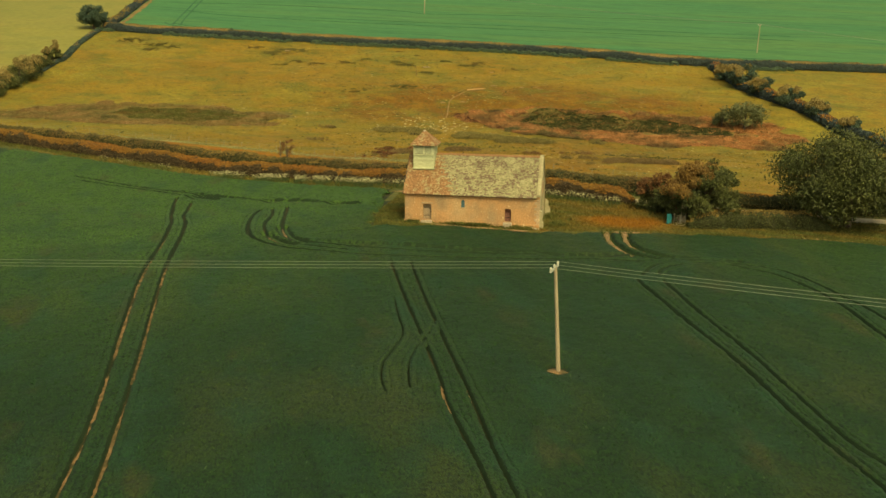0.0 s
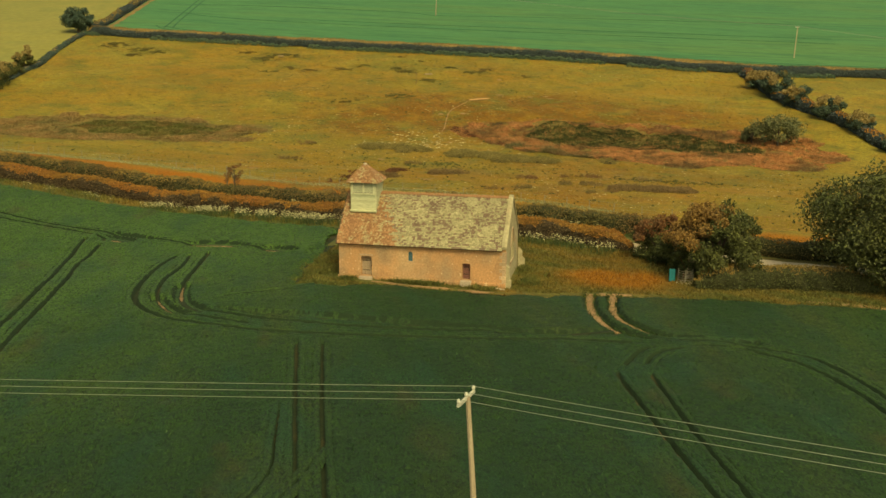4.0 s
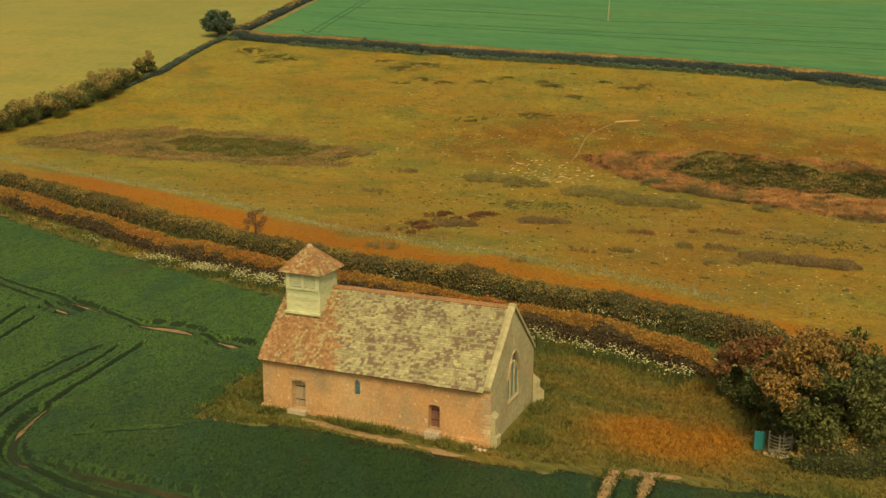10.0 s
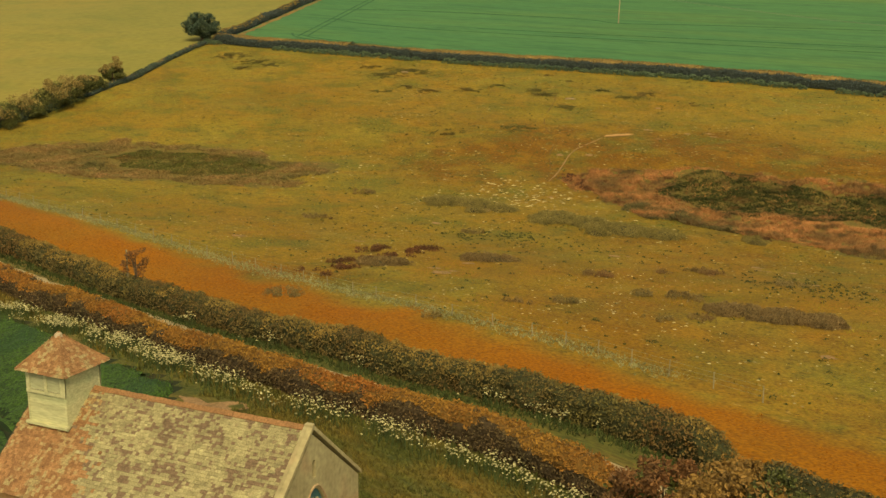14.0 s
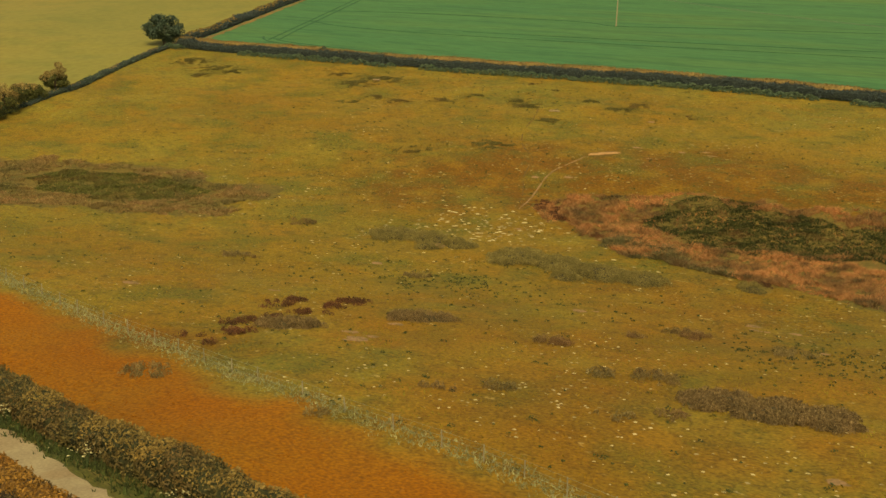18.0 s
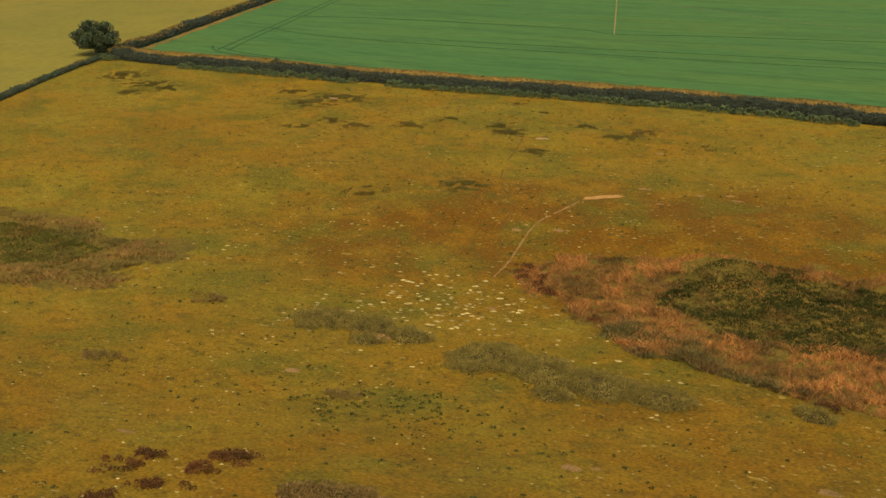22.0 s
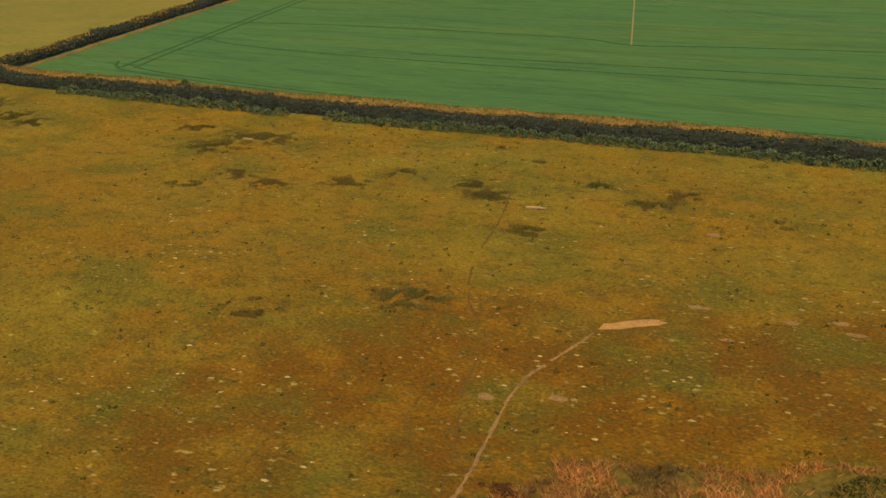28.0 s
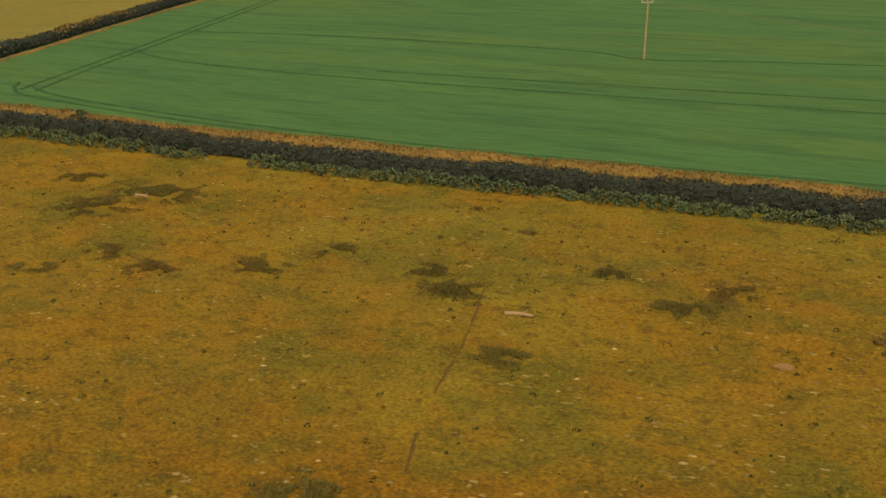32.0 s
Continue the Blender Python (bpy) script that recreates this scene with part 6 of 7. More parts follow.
umbels([(-40, 38.3), (-24.4, 33.4), (-11, 28.5), (-1, 26.9), (7, 24.9)], 1000, 5, (0.6, 0.45), "white cow parsley between the lane and a hedge", keep_noise=0.4)
umbels([(-74.9, 41.5), (-60.5, 37.1), (-49.3, 33.7)], 420, 6, (0.6, 0.4), "sparse white cow parsley by the hedge", keep_noise=0.45)

# ---- reed beds ----
def bed(name, poly, count, height, width, mat, seed, label, hole=None, per=3, test=None):
    rng = np.random.default_rng(seed)
    a = np.array(poly)
    x_, y_ = rng.uniform(a[:, 0].min(), a[:, 0].max(), count), rng.uniform(a[:, 1].min(), a[:, 1].max(), count)
    jx, jy = x_ + 4.5 * (value_noise(x_, y_, 3.5, seed) - 0.5) + 1.4 * (value_noise(x_, y_, 1.1, seed + 5) - 0.5), y_ + 4.5 * (value_noise(x_, y_, 3.5, seed + 1) - 0.5)
    ok_ = inside(poly, jx, jy)
    if hole is not None:
        ok_ &= ~(inside(hole, jx, jy) & (rng.random(count) > 0.05))
    x_, y_ = x_[ok_], y_[ok_]
    tus = value_noise(x_, y_, 0.75, seed + 9)
    ok_ = tus + 0.3 * rng.random(len(x_)) > (0.46 if name == "reed_bed" else 0.3)
    x_, y_, tus = x_[ok_], y_[ok_], tus[ok_]
    hh_ = height * (0.5 + 0.9 * value_noise(x_, y_, 2.2, seed + 2)) * (0.55 + 0.95 * tus)
    v_, f_ = blades(np.column_stack([x_, y_]), on_land(x_, y_) - 0.05, hh_, width, rng, 0.85, per)
    return tagged(piece(name, v_, f_, mat), label, "reeds", kind="stuff")


bed("reed_bed", REED_EAST, 84000, 0.42, 0.075, M["reed"], 101, "rust-brown dead reeds round a wet hollow", SEDGE_EAST)
bed("sedge_bed", SEDGE_EAST, 34000, 0.24, 0.12, M["sedge"], 102, "dark green sedge in the middle of a wet hollow")
bed("sedge_bed", [(-15, 109.5), (-11, 106.3), (-6, 103.2), (0, 101.2), (3, 101.4), (0, 103.4), (-4.5, 105.8), (-9, 108.8), (-12.8, 111.8)], 9000, 0.5, 0.11, M["sedge_rim"], 105, "grey-green sedge along the lower edge of a wet hollow")
bed("reed_bed", REED_WEST, 40000, 0.3, 0.13, M["dull_reed"], 103, "dull brown rushes in a long wet hollow", SEDGE_WEST)
bed("sedge_bed", SEDGE_WEST, 18000, 0.24, 0.14, M["sedge_pale"], 104, "dark green sedge in a long wet hollow")

# ---- rush clumps, scrub mats and other tufts ----
def clump(name, x_, y_, rx, ry, turn, h, mat, label, seed, dens=26, group="", leafy=False, category="rushes", tall=False):
    """A ragged patch: of leafy tussocks, each a small dome, or of loose blades."""
    rng = np.random.default_rng(seed)
    ca, sa = math.cos(radians(turn)), math.sin(radians(turn))
    o = np.array([x_, y_, float(on_land(np.array([x_]), np.array([y_]))[0])])
    root = thing(name, tuple(o), label, category, group)
    if leafy:
        cnt = max(5, int(dens / 100 * rx * ry * 3.1 * (2.2 if tall else 4)))
        r, a_ = np.sqrt(rng.random(cnt)), rng.uniform(0, 2 * math.pi, cnt)
        r = r * (0.55 + 0.75 * value_noise(np.cos(a_) * 2.2 + x_, np.sin(a_) * 2.2 + y_, 1.0, seed))
        u_, w_ = r * rx * np.cos(a_), r * ry * np.sin(a_)
        some = value_noise(u_ + 7 * x_, w_ + 5 * y_, 1.3, seed + 4) > (0.04 if name == "scrub_mat" else 0.34)
        u_, w_, r = u_[some], w_[some], r[some]
        X, Y = x_ + u_ * ca - w_ * sa, y_ + u_ * sa + w_ * ca
        n_ = len(X)
        rt = rng.uniform(0.16, 0.36, n_) * (1.15 if name == "scrub_mat" else 1.0)
        if tall:
            rt = rt * 1.3
        ht = h * rng.uniform(0.5, 1.1, n_) * np.clip(1.25 - 0.6 * r, 0.4, 1)
        per = 80 if tall else 34
        g_ = rng.normal(size=(n_, per, 3))
        g_ /= np.linalg.norm(g_, axis=2, keepdims=True)
        g_[..., 2] = np.abs(g_[..., 2])
        pts = np.stack([X, Y, on_land(X, Y)], -1)[:, None, :] + g_ * np.stack([rt, rt, ht], -1)[:, None, :]
        v_, f_ = leaves(pts.reshape(-1, 3) - o, 0.14 if tall else 0.19 if name == "scrub_mat" else 0.16, rng, -0.5, 0.42)
    else:
        cnt = max(12, int(dens * rx * ry * 3.1))
        u_, w_ = rng.normal(size=cnt) * rx * 0.7, rng.normal(size=cnt) * ry * 0.75
        r = np.hypot(u_ / rx, w_ / ry)
        some = value_noise(x_ * 3 + u_, y_ * 3 + w_, 0.9, seed) + 0.35 * value_noise(u_, w_, 2.2, seed + 4) > 0.55 + 0.2 * r
        u_, w_, r = u_[some], w_[some], np.clip(r[some], 0, 1)
        X, Y = x_ + u_ * ca - w_ * sa, y_ + u_ * sa + w_ * ca
        v_, f_ = blades(np.column_stack([X, Y]) - o[:2], on_land(X, Y) - o[2] - 0.03, h * np.clip(1.3 - r, 0.3, 1), 0.06, rng, 0.8, 3)
    # an added dome, coloured dark for the shade under the scrub
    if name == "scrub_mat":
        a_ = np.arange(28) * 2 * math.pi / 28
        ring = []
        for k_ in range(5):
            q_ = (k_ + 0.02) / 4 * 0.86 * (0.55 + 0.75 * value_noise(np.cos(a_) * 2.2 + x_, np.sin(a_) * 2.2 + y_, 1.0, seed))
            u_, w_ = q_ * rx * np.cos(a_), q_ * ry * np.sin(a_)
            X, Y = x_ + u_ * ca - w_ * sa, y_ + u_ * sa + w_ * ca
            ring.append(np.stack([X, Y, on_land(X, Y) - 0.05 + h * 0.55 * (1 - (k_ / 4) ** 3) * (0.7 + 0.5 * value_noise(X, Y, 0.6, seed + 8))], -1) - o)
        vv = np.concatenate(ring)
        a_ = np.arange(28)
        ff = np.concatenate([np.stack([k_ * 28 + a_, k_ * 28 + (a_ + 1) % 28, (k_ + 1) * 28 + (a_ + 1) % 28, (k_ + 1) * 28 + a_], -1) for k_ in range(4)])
        piece("twig_mat", vv, ff, M["core_scrub"], root, "dark dome under the scrub, shade put into its colour")
    tagged(piece("foliage", v_, f_, mat, root), kind="stuff")
    return root


GORSE = [(-37.2, 100.2, 3.3, 2.6, 12), (-33, 100.6, 2.6, 1.9, -8), (-29, 99.6, 2.1, 1.7, 8), (-31.8, 97.2, 1.6, 0.9, 0), (-21, 97.6, 3.6, 3.2, -10), (-16, 97, 3.4, 2.8, -12), (-11.2, 96.6, 3.4, 2.5, -10), (-7, 96.2, 2.8, 2.1, -12), (-14, 92.8, 1.8, 1, 0), (8.6, 58.8, 2.6, 2.4, 10), (12.4, 58.6, 3, 2.8, 0), (15.4, 58.6, 2, 2.6, 0), (-26.7, 61.1, 3.135, 1.5, 20), (-18.5, 68.5, 3.1, 1.2, 18), (4, 97.6, 1.6, 1, -15)]
for k, (a, b, rx, ry, tn) in enumerate(GORSE):
    clump("scrub_mat", a, b, rx, ry, tn, 0.95 if b > 80 else 0.8, M["gorse"] if b > 80 else M["heather"], "low dense grey-green scrub mat in the pasture" if b > 80 else "low dense brown scrub mat in the pasture", 200 + k, 340, "scrub mats", True, "scrub", b > 80)
DARK = [(-31.4, 66.8, 1, 0.8, 18), (-31, 69.1, 0.7, 0.6, 18), (-26.9, 68.6, 0.7, 0.6, 18), (-26.4, 71, 1.1, 0.8, 18), (-31.4, 59.4, 1, 0.7, 18), (-30.4, 60.8, 0.6, 0.5, 18), (-29.2, 62.6, 0.8, 0.6, 18), (-27.4, 65.6, 1.4, 0.4, 18), (-28.6, 57, 1.2, 0.7, 18), (-32.3, 54.3, 0.5, 0.4, 18), (-30.4, 55.3, 0.6, 0.3, 18), (-28.6, 53.4, 0.5, 0.3, 18), (-26.6, 119.6, 0.8, 0.6, 0), (-25.3, 118.3, 0.8, 0.5, 0), (-23.8, 117.2, 0.7, 0.5, 0), (-22.6, 116, 0.8, 0.5, 0), (-26.8, 121.6, 0.7, 0.6, 0), (-24.4, 119.2, 0.6, 0.4, 0), (-16.4, 111.4, 0.6, 0.4, 0), (4.5, 99.6, 0.9, 0.6, 0)]
for k, (a, b, rx, ry, tn) in enumerate(DARK):
    clump("bracken_clump", a, b, rx * 1.5, ry * 1.5, tn, 0.5, M["rush_red"], "dark red-brown dead bracken clump", 230 + k, 200, "bracken clumps", True, "bracken")
RUSH = [(-50.3, 100.6, 2, 1, 0), (-10.6, 63, 1.3, 0.8, 0), (-6.2, 67.4, 1.7, 1, 0), (-1.7, 74.3, 0.9, 0.8, 0), (2, 78.1, 2, 1.1, 0), (10.7, 76.2, 2.2, 1.1, 0), (3.1, 62, 1.9, 1.2, 0), (-0.2, 60.8, 1.4, 0.9, 10), (-5.2, 53.9, 1.1, 0.8, 0), (-8.8, 51.6, 1.2, 0.6, 0), (3.4, 52.2, 1.1, 0.8, 0), (6.4, 54, 1, 0.7, 0), (-48.2, 84, 1.7, 0.8, 10), (-29, 46.5, 1.6, 1, 10), (-12.9, 43.1, 0.7, 0.5, 0), (-27.2, 85.5, 1.5, 0.7, 10), (-81, 179, 4, 2, 0), (-84, 174, 3.2, 2.4, 0), (-58.8, 172.5, 1.3, 1.4, 0), (-50.3, 171.5, 1.6, 1.4, 0), (-47.4, 169, 2.4, 1.6, -10), (-29.3, 175.4, 1.6, 1.8, 0), (-75.7, 166.2, 2.4, 1.4, 0), (-70.2, 164.6, 2, 1.6, 0), (-62.8, 167.6, 2.8, 1.4, 0), (-42.6, 142.4, 2.8, 2.2, 0), (-39.9, 160.2, 2, 1.2, 0), (-38.2, 175.6, 1.4, 1.2, 0), (-53.1, 136.6, 2.4, 1.6, 0), (-78.8, 161.4, 2, 1, 0), (-19.4, 170.4, 1.2, 1.2, 0), (-31.8, 171.5, 2.4, 1.4, 0), (-113.1, 175.1, 2.4, 1.6, 0), (-119, 176.5, 4, 2.4, 0), (-118, 170.5, 2, 1.4, 0), (-52.6, 186, 0.8, 0.8, 0), (-46.7, 181.3, 0.8, 0.8, 0), (-91, 181, 3.4, 1.6, 0), (-128, 181, 3.6, 2.6, 0)]
for k, (a, b, rx, ry, tn) in enumerate(RUSH):
    clump("rush_clump", a, b, rx * (1.15 if b < 120 else 1.35), ry * (1.25 if b < 120 else 1.45), tn, 0.62 if b < 120 else 0.3, M["rush"] if b < 120 else M["rush_far"], "domed grey-brown rush clump in the pasture" if b < 120 else "low brownish rush patch in the pasture", 260 + k, 150 if b < 120 else 150, "rush clumps", b < 120)
wrng = np.random.default_rng(141)
x, y = field_scatter(1500, ((-100, 40), (36, 190)), wrng)
x = np.r_[x, wrng.normal(14, 5, 160), wrng.normal(-25, 3.5, 90), wrng.normal(-20, 12, 90)]
y = np.r_[y, wrng.normal(76, 3.5, 160), wrng.normal(85.5, 2.2, 90), wrng.normal(84, 6, 90)]
ptsw = []
for a, b in zip(x, y):
    r = wrng.uniform(0.05, 0.4) ** 1.25
    g_ = wrng.normal(size=(12, 3))
    g_ /= np.linalg.norm(g_, axis=1, keepdims=True)
    g_[:, 2] = np.abs(g_[:, 2]) * 0.7
    ptsw.append(np.array([a, b, 0]) + g_ * r)
ptsw = np.concatenate(ptsw)
ptsw[:, 2] += on_land(ptsw[:, 0], ptsw[:, 1])
tagged(piece("weed_tufts", *leaves(ptsw, 0.17, wrng), M["weed"]), "small dark thistle and nettle tufts", "weeds", kind="stuff")
# pale dead tufts and chalky tussocks
x, y = field_scatter(3000, ((-80, 45), (36, 185)), wrng, lambda x, y: (value_noise(x, y, 16, 61) > 0.5) & (y < 125) | (value_noise(x, y, 9, 62) > 0.74))
x = np.r_[x, wrng.normal(-29, 6.0, 190), wrng.normal(-2, 8, 130), wrng.normal(-8, 9, 90), wrng.normal(8, 8, 130)]
y = np.r_[y, wrng.normal(109.5, 4.0, 190), wrng.normal(66, 6, 130), wrng.normal(52, 5, 90), wrng.normal(49, 6, 130)]
ok = above(FENCE, x, y) & ~inside(REED_EAST, x, y)
vs, fs = [], []
ang = np.arange(7) * 2 * math.pi / 7
for a, b in zip(x[ok], y[ok]):
    r = wrng.uniform(0.04, 0.2) * (1.4 if 100 < b < 118 else 0.62 if b < 92 else 0.95)
    z_ = float(on_land(np.array([a]), np.array([b]))[0])
    k0 = len(vs)
    vs.append((a, b, z_ + r * 0.35 + 0.02))
    for t_ in ang:
        q_ = r * wrng.uniform(0.6, 1.25)
        vs.append((a + q_ * 1.25 * math.cos(t_), b + q_ * math.sin(t_), z_ + 0.012))
    fs += [(k0, k0 + 1 + k_, k0 + 1 + (k_ + 1) % 7) for k_ in range(7)]
tagged(piece("pale_tussocks", vs, fs, M["pale"]), "small pale dead tussocks in the pasture", "grass", kind="stuff")
x, y = field_scatter(4200, ((-80, 30), (45, 186)), wrng, lambda x, y: value_noise(x, y, 11, 66) > 0.42)
n_ = len(x)
r = wrng.uniform(0.04, 0.17, n_) * np.where(y < 100, 0.75, 1.0)
q_ = np.stack([x, y, on_land(x, y) + 0.05], -1)[:, None, :] + np.concatenate([np.zeros((n_, 1, 3)), np.stack([np.cos(ang) * 1.7, np.sin(ang), 0 * ang - 0.04], -1)[None] * (r[:, None] * wrng.uniform(0.5, 1.25, (n_, 7)))[..., None]], 1)
q_[:, 1:, 2] = on_land(q_[:, 1:, 0], q_[:, 1:, 1]) + 0.012
fs = np.concatenate([np.arange(n_)[:, None] * 8 + np.array([0, 1 + k_, 1 + (k_ + 1) % 7]) for k_ in range(7)])
tagged(piece("worn_tufts", q_.reshape(-1, 3), fs, M["fleck"]), "worn pale flecks of dead grass in the pasture", "grass", kind="stuff")

# bare earth: a scar with sheep paths, and scrapes
def scrape(name, pts, label, mat, lift=0.05):
    c = np.mean(pts, 0)
    ring = rounded(list(pts) + [pts[0]], 0.5)
    rng = np.random.default_rng(int(abs(c[0] * 7 + c[1] * 3)))
    vs_ = [(c[0], c[1], lift)] + [(a + rng.uniform(-.12, .12), b + rng.uniform(-.12, .12), lift * 0.5) for a, b in ring]
    vs_ = [(a, b, z_ + float(on_land(np.array([a]), np.array([b]))[0])) for a, b, z_ in vs_]
    n_ = len(ring)
    tagged(piece(name, vs_, [(0, k_ + 1, (k_ + 1) % n_ + 1) for k_ in range(n_)], mat), label, "bare earth", kind="structure")


scrape("earth_scar", [(-27.7, 142.2), (-27.6, 143.4), (-26.6, 143.9), (-25.4, 144.9), (-24.1, 145.4), (-23.3, 145.1), (-24.0, 144.5), (-25.1, 143.8), (-26.4, 142.7)], "bare pinkish earth scar on a pasture bank", M["scar"])
srng = random.Random(17)
for a, b in ((-31.5, 130.8), (-27.1, 132.3), (-21.9, 148.6), (-11.9, 149.6), (-19.1, 144.2), (-15.2, 148.5), (-24.6, 165.6), (-35.1, 71.7), (-33.3, 88.5), (-47.8, 67), (-19.5, 59.7), (6.1, 85.8), (13.0, 79.1), (16.8, 48.8), (-10.7, 148.0), (-25.8, 110.2), (-21.2, 61.8), (-19.8, 60.2), (-20.1, 59.3), (-19.1, 61.2), (-19.4, 66), (6.5, 84.4), (7.4, 84.4), (9.8, 85.1), (-8.3, 80.2), (-7, 81.1)):
    r_ = srng.uniform(0.25, 0.6)
    scrape("earth_scrape", [(a + r_ * 1.7 * math.cos(t_) * srng.uniform(.6, 1.2), b + r_ * math.sin(t_) * srng.uniform(.6, 1.2)) for t_ in (0, 1.05, 2.1, 3.14, 4.2, 5.2)], "small bare scrape of pinkish earth", M["soil"], 0.03)
scrape("bare_patch", [(-33.0, 98.6), (-31.6, 99.7), (-30.4, 99.4), (-30.2, 98.0), (-31.8, 97.6)], "bare earth among scrub", M["soil"])
scrape("bare_patch", [(-20.2, 20.3), (-18.6, 20.1), (-17.4, 19.6), (-15.6, 20.2), (-14.3, 19.5), (-15.6, 18.3), (-17.6, 18.0), (-18.6, 18.9)], "bare earth beside the hedge", M["soil"])
scrape("bare_patch", [(5.0, -42.9), (4.6, -42.2), (3.9, -42.1), (3.5, -42.8), (4.2, -43.3)], "bare earth round a pole", M["track_soil"], 0.06)
for ln_, w_ in (([(-4.2, -45.2), (-3.7, -46.6), (-3.2, -47.8), (-2.4, -50.3), (-2.0, -51.6)], 0.34), ([(-1.9, -46.6), (-1.6, -47.5), (-0.9, -49.6)], 0.2)):
    v, f = ribbon(rounded(ln_, 0.4), w_, 0.06, grng, 0.05)
    tagged(piece("bare_wheel_track", v, f, M["soil"]), "short bare reddish stretch of a wheel track", "wheel track", kind="structure")
scrape("bare_patch", [(2.6, -39.9), (3.2, -39.4), (3.6, -39.9), (3.1, -40.3)], "small bare reddish spot in the crop", M["track_soil"], 0.3)
scrape("bare_patch", [(-17.6, -3.3), (-16.9, -2.9), (-16.1, -3.0), (-16.3, -3.6), (-17.2, -3.8)], "small bare spot at the grass's edge by the crop", M["soil"])
scrape("bare_patch", [(24.5, 2.6), (28, 2.9), (31.8, 2.4), (36, 1.4), (36, 0.8), (31.8, 1.4), (28, 1.9)], "bare reddish field margin", M["soil"])
for nm, ln, w in (("sheep_path", [(-27.8, 141.6), (-28.7, 138.2), (-29.8, 134.4), (-30.0, 131.5), (-29.7, 127.5), (-29.0, 122), (-28.6, 117)], 0.225), ("sheep_path", [(-45.4, 169.8), (-43.1, 161.2), (-41.4, 152.1), (-38.5, 144), (-34.8, 138.4), (-33.9, 135.1), (-33.0, 130.5), (-31.0, 125), (-29.6, 120)], 0.16)):
    v, f = ribbon(rounded(ln, 0.5), w, 0.03, grng, 0.05)
    m_ = value_noise(v[f[:, 0], 0], v[f[:, 0], 1], 2.2, 77) > (0.2 if w > 0.22 else 0.3)
    tagged(piece(nm, v, f[m_], M["soil"] if w > 0.22 else M["worn"]), "narrow worn sheep path in pasture", "path", kind="structure")
wear = np.clip((value_noise(FOOT[:, 0], FOOT[:, 1], 2.2, 79) - 0.36) / 0.15, 0, 1) * np.clip((FOOT[:, 0] + 12.2) / 2, 0, 1) * (0.7 + 0.6 * value_noise(FOOT[:, 0], FOOT[:, 1], 0.8, 80))
v, f = ribbon(FOOT, 0.62 * wear, 0.06, grng, 0.08)
tagged(piece("footpath", v, f[wear[f[:, 0] // 5] > 0.1], M["soil"]), "narrow trodden bare path along the chapel wall", "path", kind="structure")
M["bank_blade"] = material("dry_bank_blade", (0.27, 0.178, 0.058), (0.19, 0.13, 0.045), 0.3, 0.9, 0.1, island=0.4)
M["dry_margin"] = material("dry_margin_grass", (0.26, 0.17, 0.055), (0.185, 0.128, 0.045), 0.3, 0.95, 0.3, fine=2)
for nm_, ln_, w_ in (("field_margin", [(a + 2.4, b) for a, b in NE_HEDGE], 1.4),):
    v, f = ribbon(rounded(ln_, 1.5), w_, 0.12, grng, 0.25)
    tagged(piece(nm_, v, f, M["dry_margin"]), "yellow dry grass margin of a cereal field", "grass", kind="structure")
# a hedge bank: its grassy crest stands level with the hedge, its back falls to the cereal
hb = np.array(rounded(FAR_HEDGE, 1.0))
BANK = ((0.5, -0.1), (0.7, 1.45), (1.35, 1.9), (2.2, 2.0), (3.1, 1.85), (4.4, 0.9), (5.6, -0.05))
lumpy = 0.8 + 0.3 * value_noise(hb[:, 0], hb[:, 1], 3.5, 401)
v = np.stack([np.column_stack([hb[:, 0], hb[:, 1] + o_, on_land(hb[:, 0], hb[:, 1] + o_) + z_ * (lumpy if z_ > 0 else 1)]) for o_, z_ in BANK], 1).reshape(-1, 3)
k = np.arange(len(hb) - 1)
f = np.concatenate([np.stack([k * 7 + c, (k + 1) * 7 + c, (k + 1) * 7 + c + 1, k * 7 + c + 1], -1) for c in range(6)])
tagged(piece("hedge_bank", v, f, M["dry_margin"], smooth=True), "earth bank with dry yellow grass along a cereal field", "bank", kind="structure")
bi = grng.integers(0, len(hb), 9000)
off = grng.uniform(0.9, 3.4, 9000)
bz = np.interp(off, [o_ for o_, z_ in BANK], [z_ for o_, z_ in BANK]) * lumpy[bi]
gxy = hb[bi] + np.column_stack([grng.uniform(-0.5, 0.5, 9000), off])
v, f = blades(gxy, on_land(gxy[:, 0], gxy[:, 1]) + bz - 0.06, 0.2 + 0.25 * grng.random(9000), 0.12, grng, 0.7, 2)
tagged(piece("bank_grass", v, f, M["bank_blade"]), "dry yellow-brown grass on a hedge bank", "grass", kind="stuff")
# wheel lines in the far cereal
for ln in ([(-131, 212), (-126, 206.6), (-112, 203.8), (-90, 201.4), (-66, 200.6), (-43, 201.6), (-14, 203.2), (30, 202), (80, 206)], [(-128, 211), (-122, 207.8), (-110, 205.4), (-90, 203.2), (-66, 202.4), (-43, 203.4), (-14, 205), (30, 203.8), (80, 208)],
           [(-127, 208), (-130.5, 222), (-134.5, 238), (-141, 264), (-152, 310)], [(-124.5, 208), (-128.5, 222), (-132.5, 238), (-139, 264), (-150, 310)],
           [(-134, 238), (-120, 233), (-95, 231), (-60, 232), (-10, 235), (60, 240)], [(-139, 258), (-110, 262), (-70, 262), (-58, 258), (-40, 262), (0, 268), (60, 276)], [(-90, 236.5), (-50, 239), (0, 243), (60, 248)]):
    v, f = ribbon(rounded(ln, 2.5), 0.55, 0.10)
    tagged(piece("far_wheel_track", v, f, M["far_line"]), "dark wheel line through young cereal", "wheel track", kind="structure")

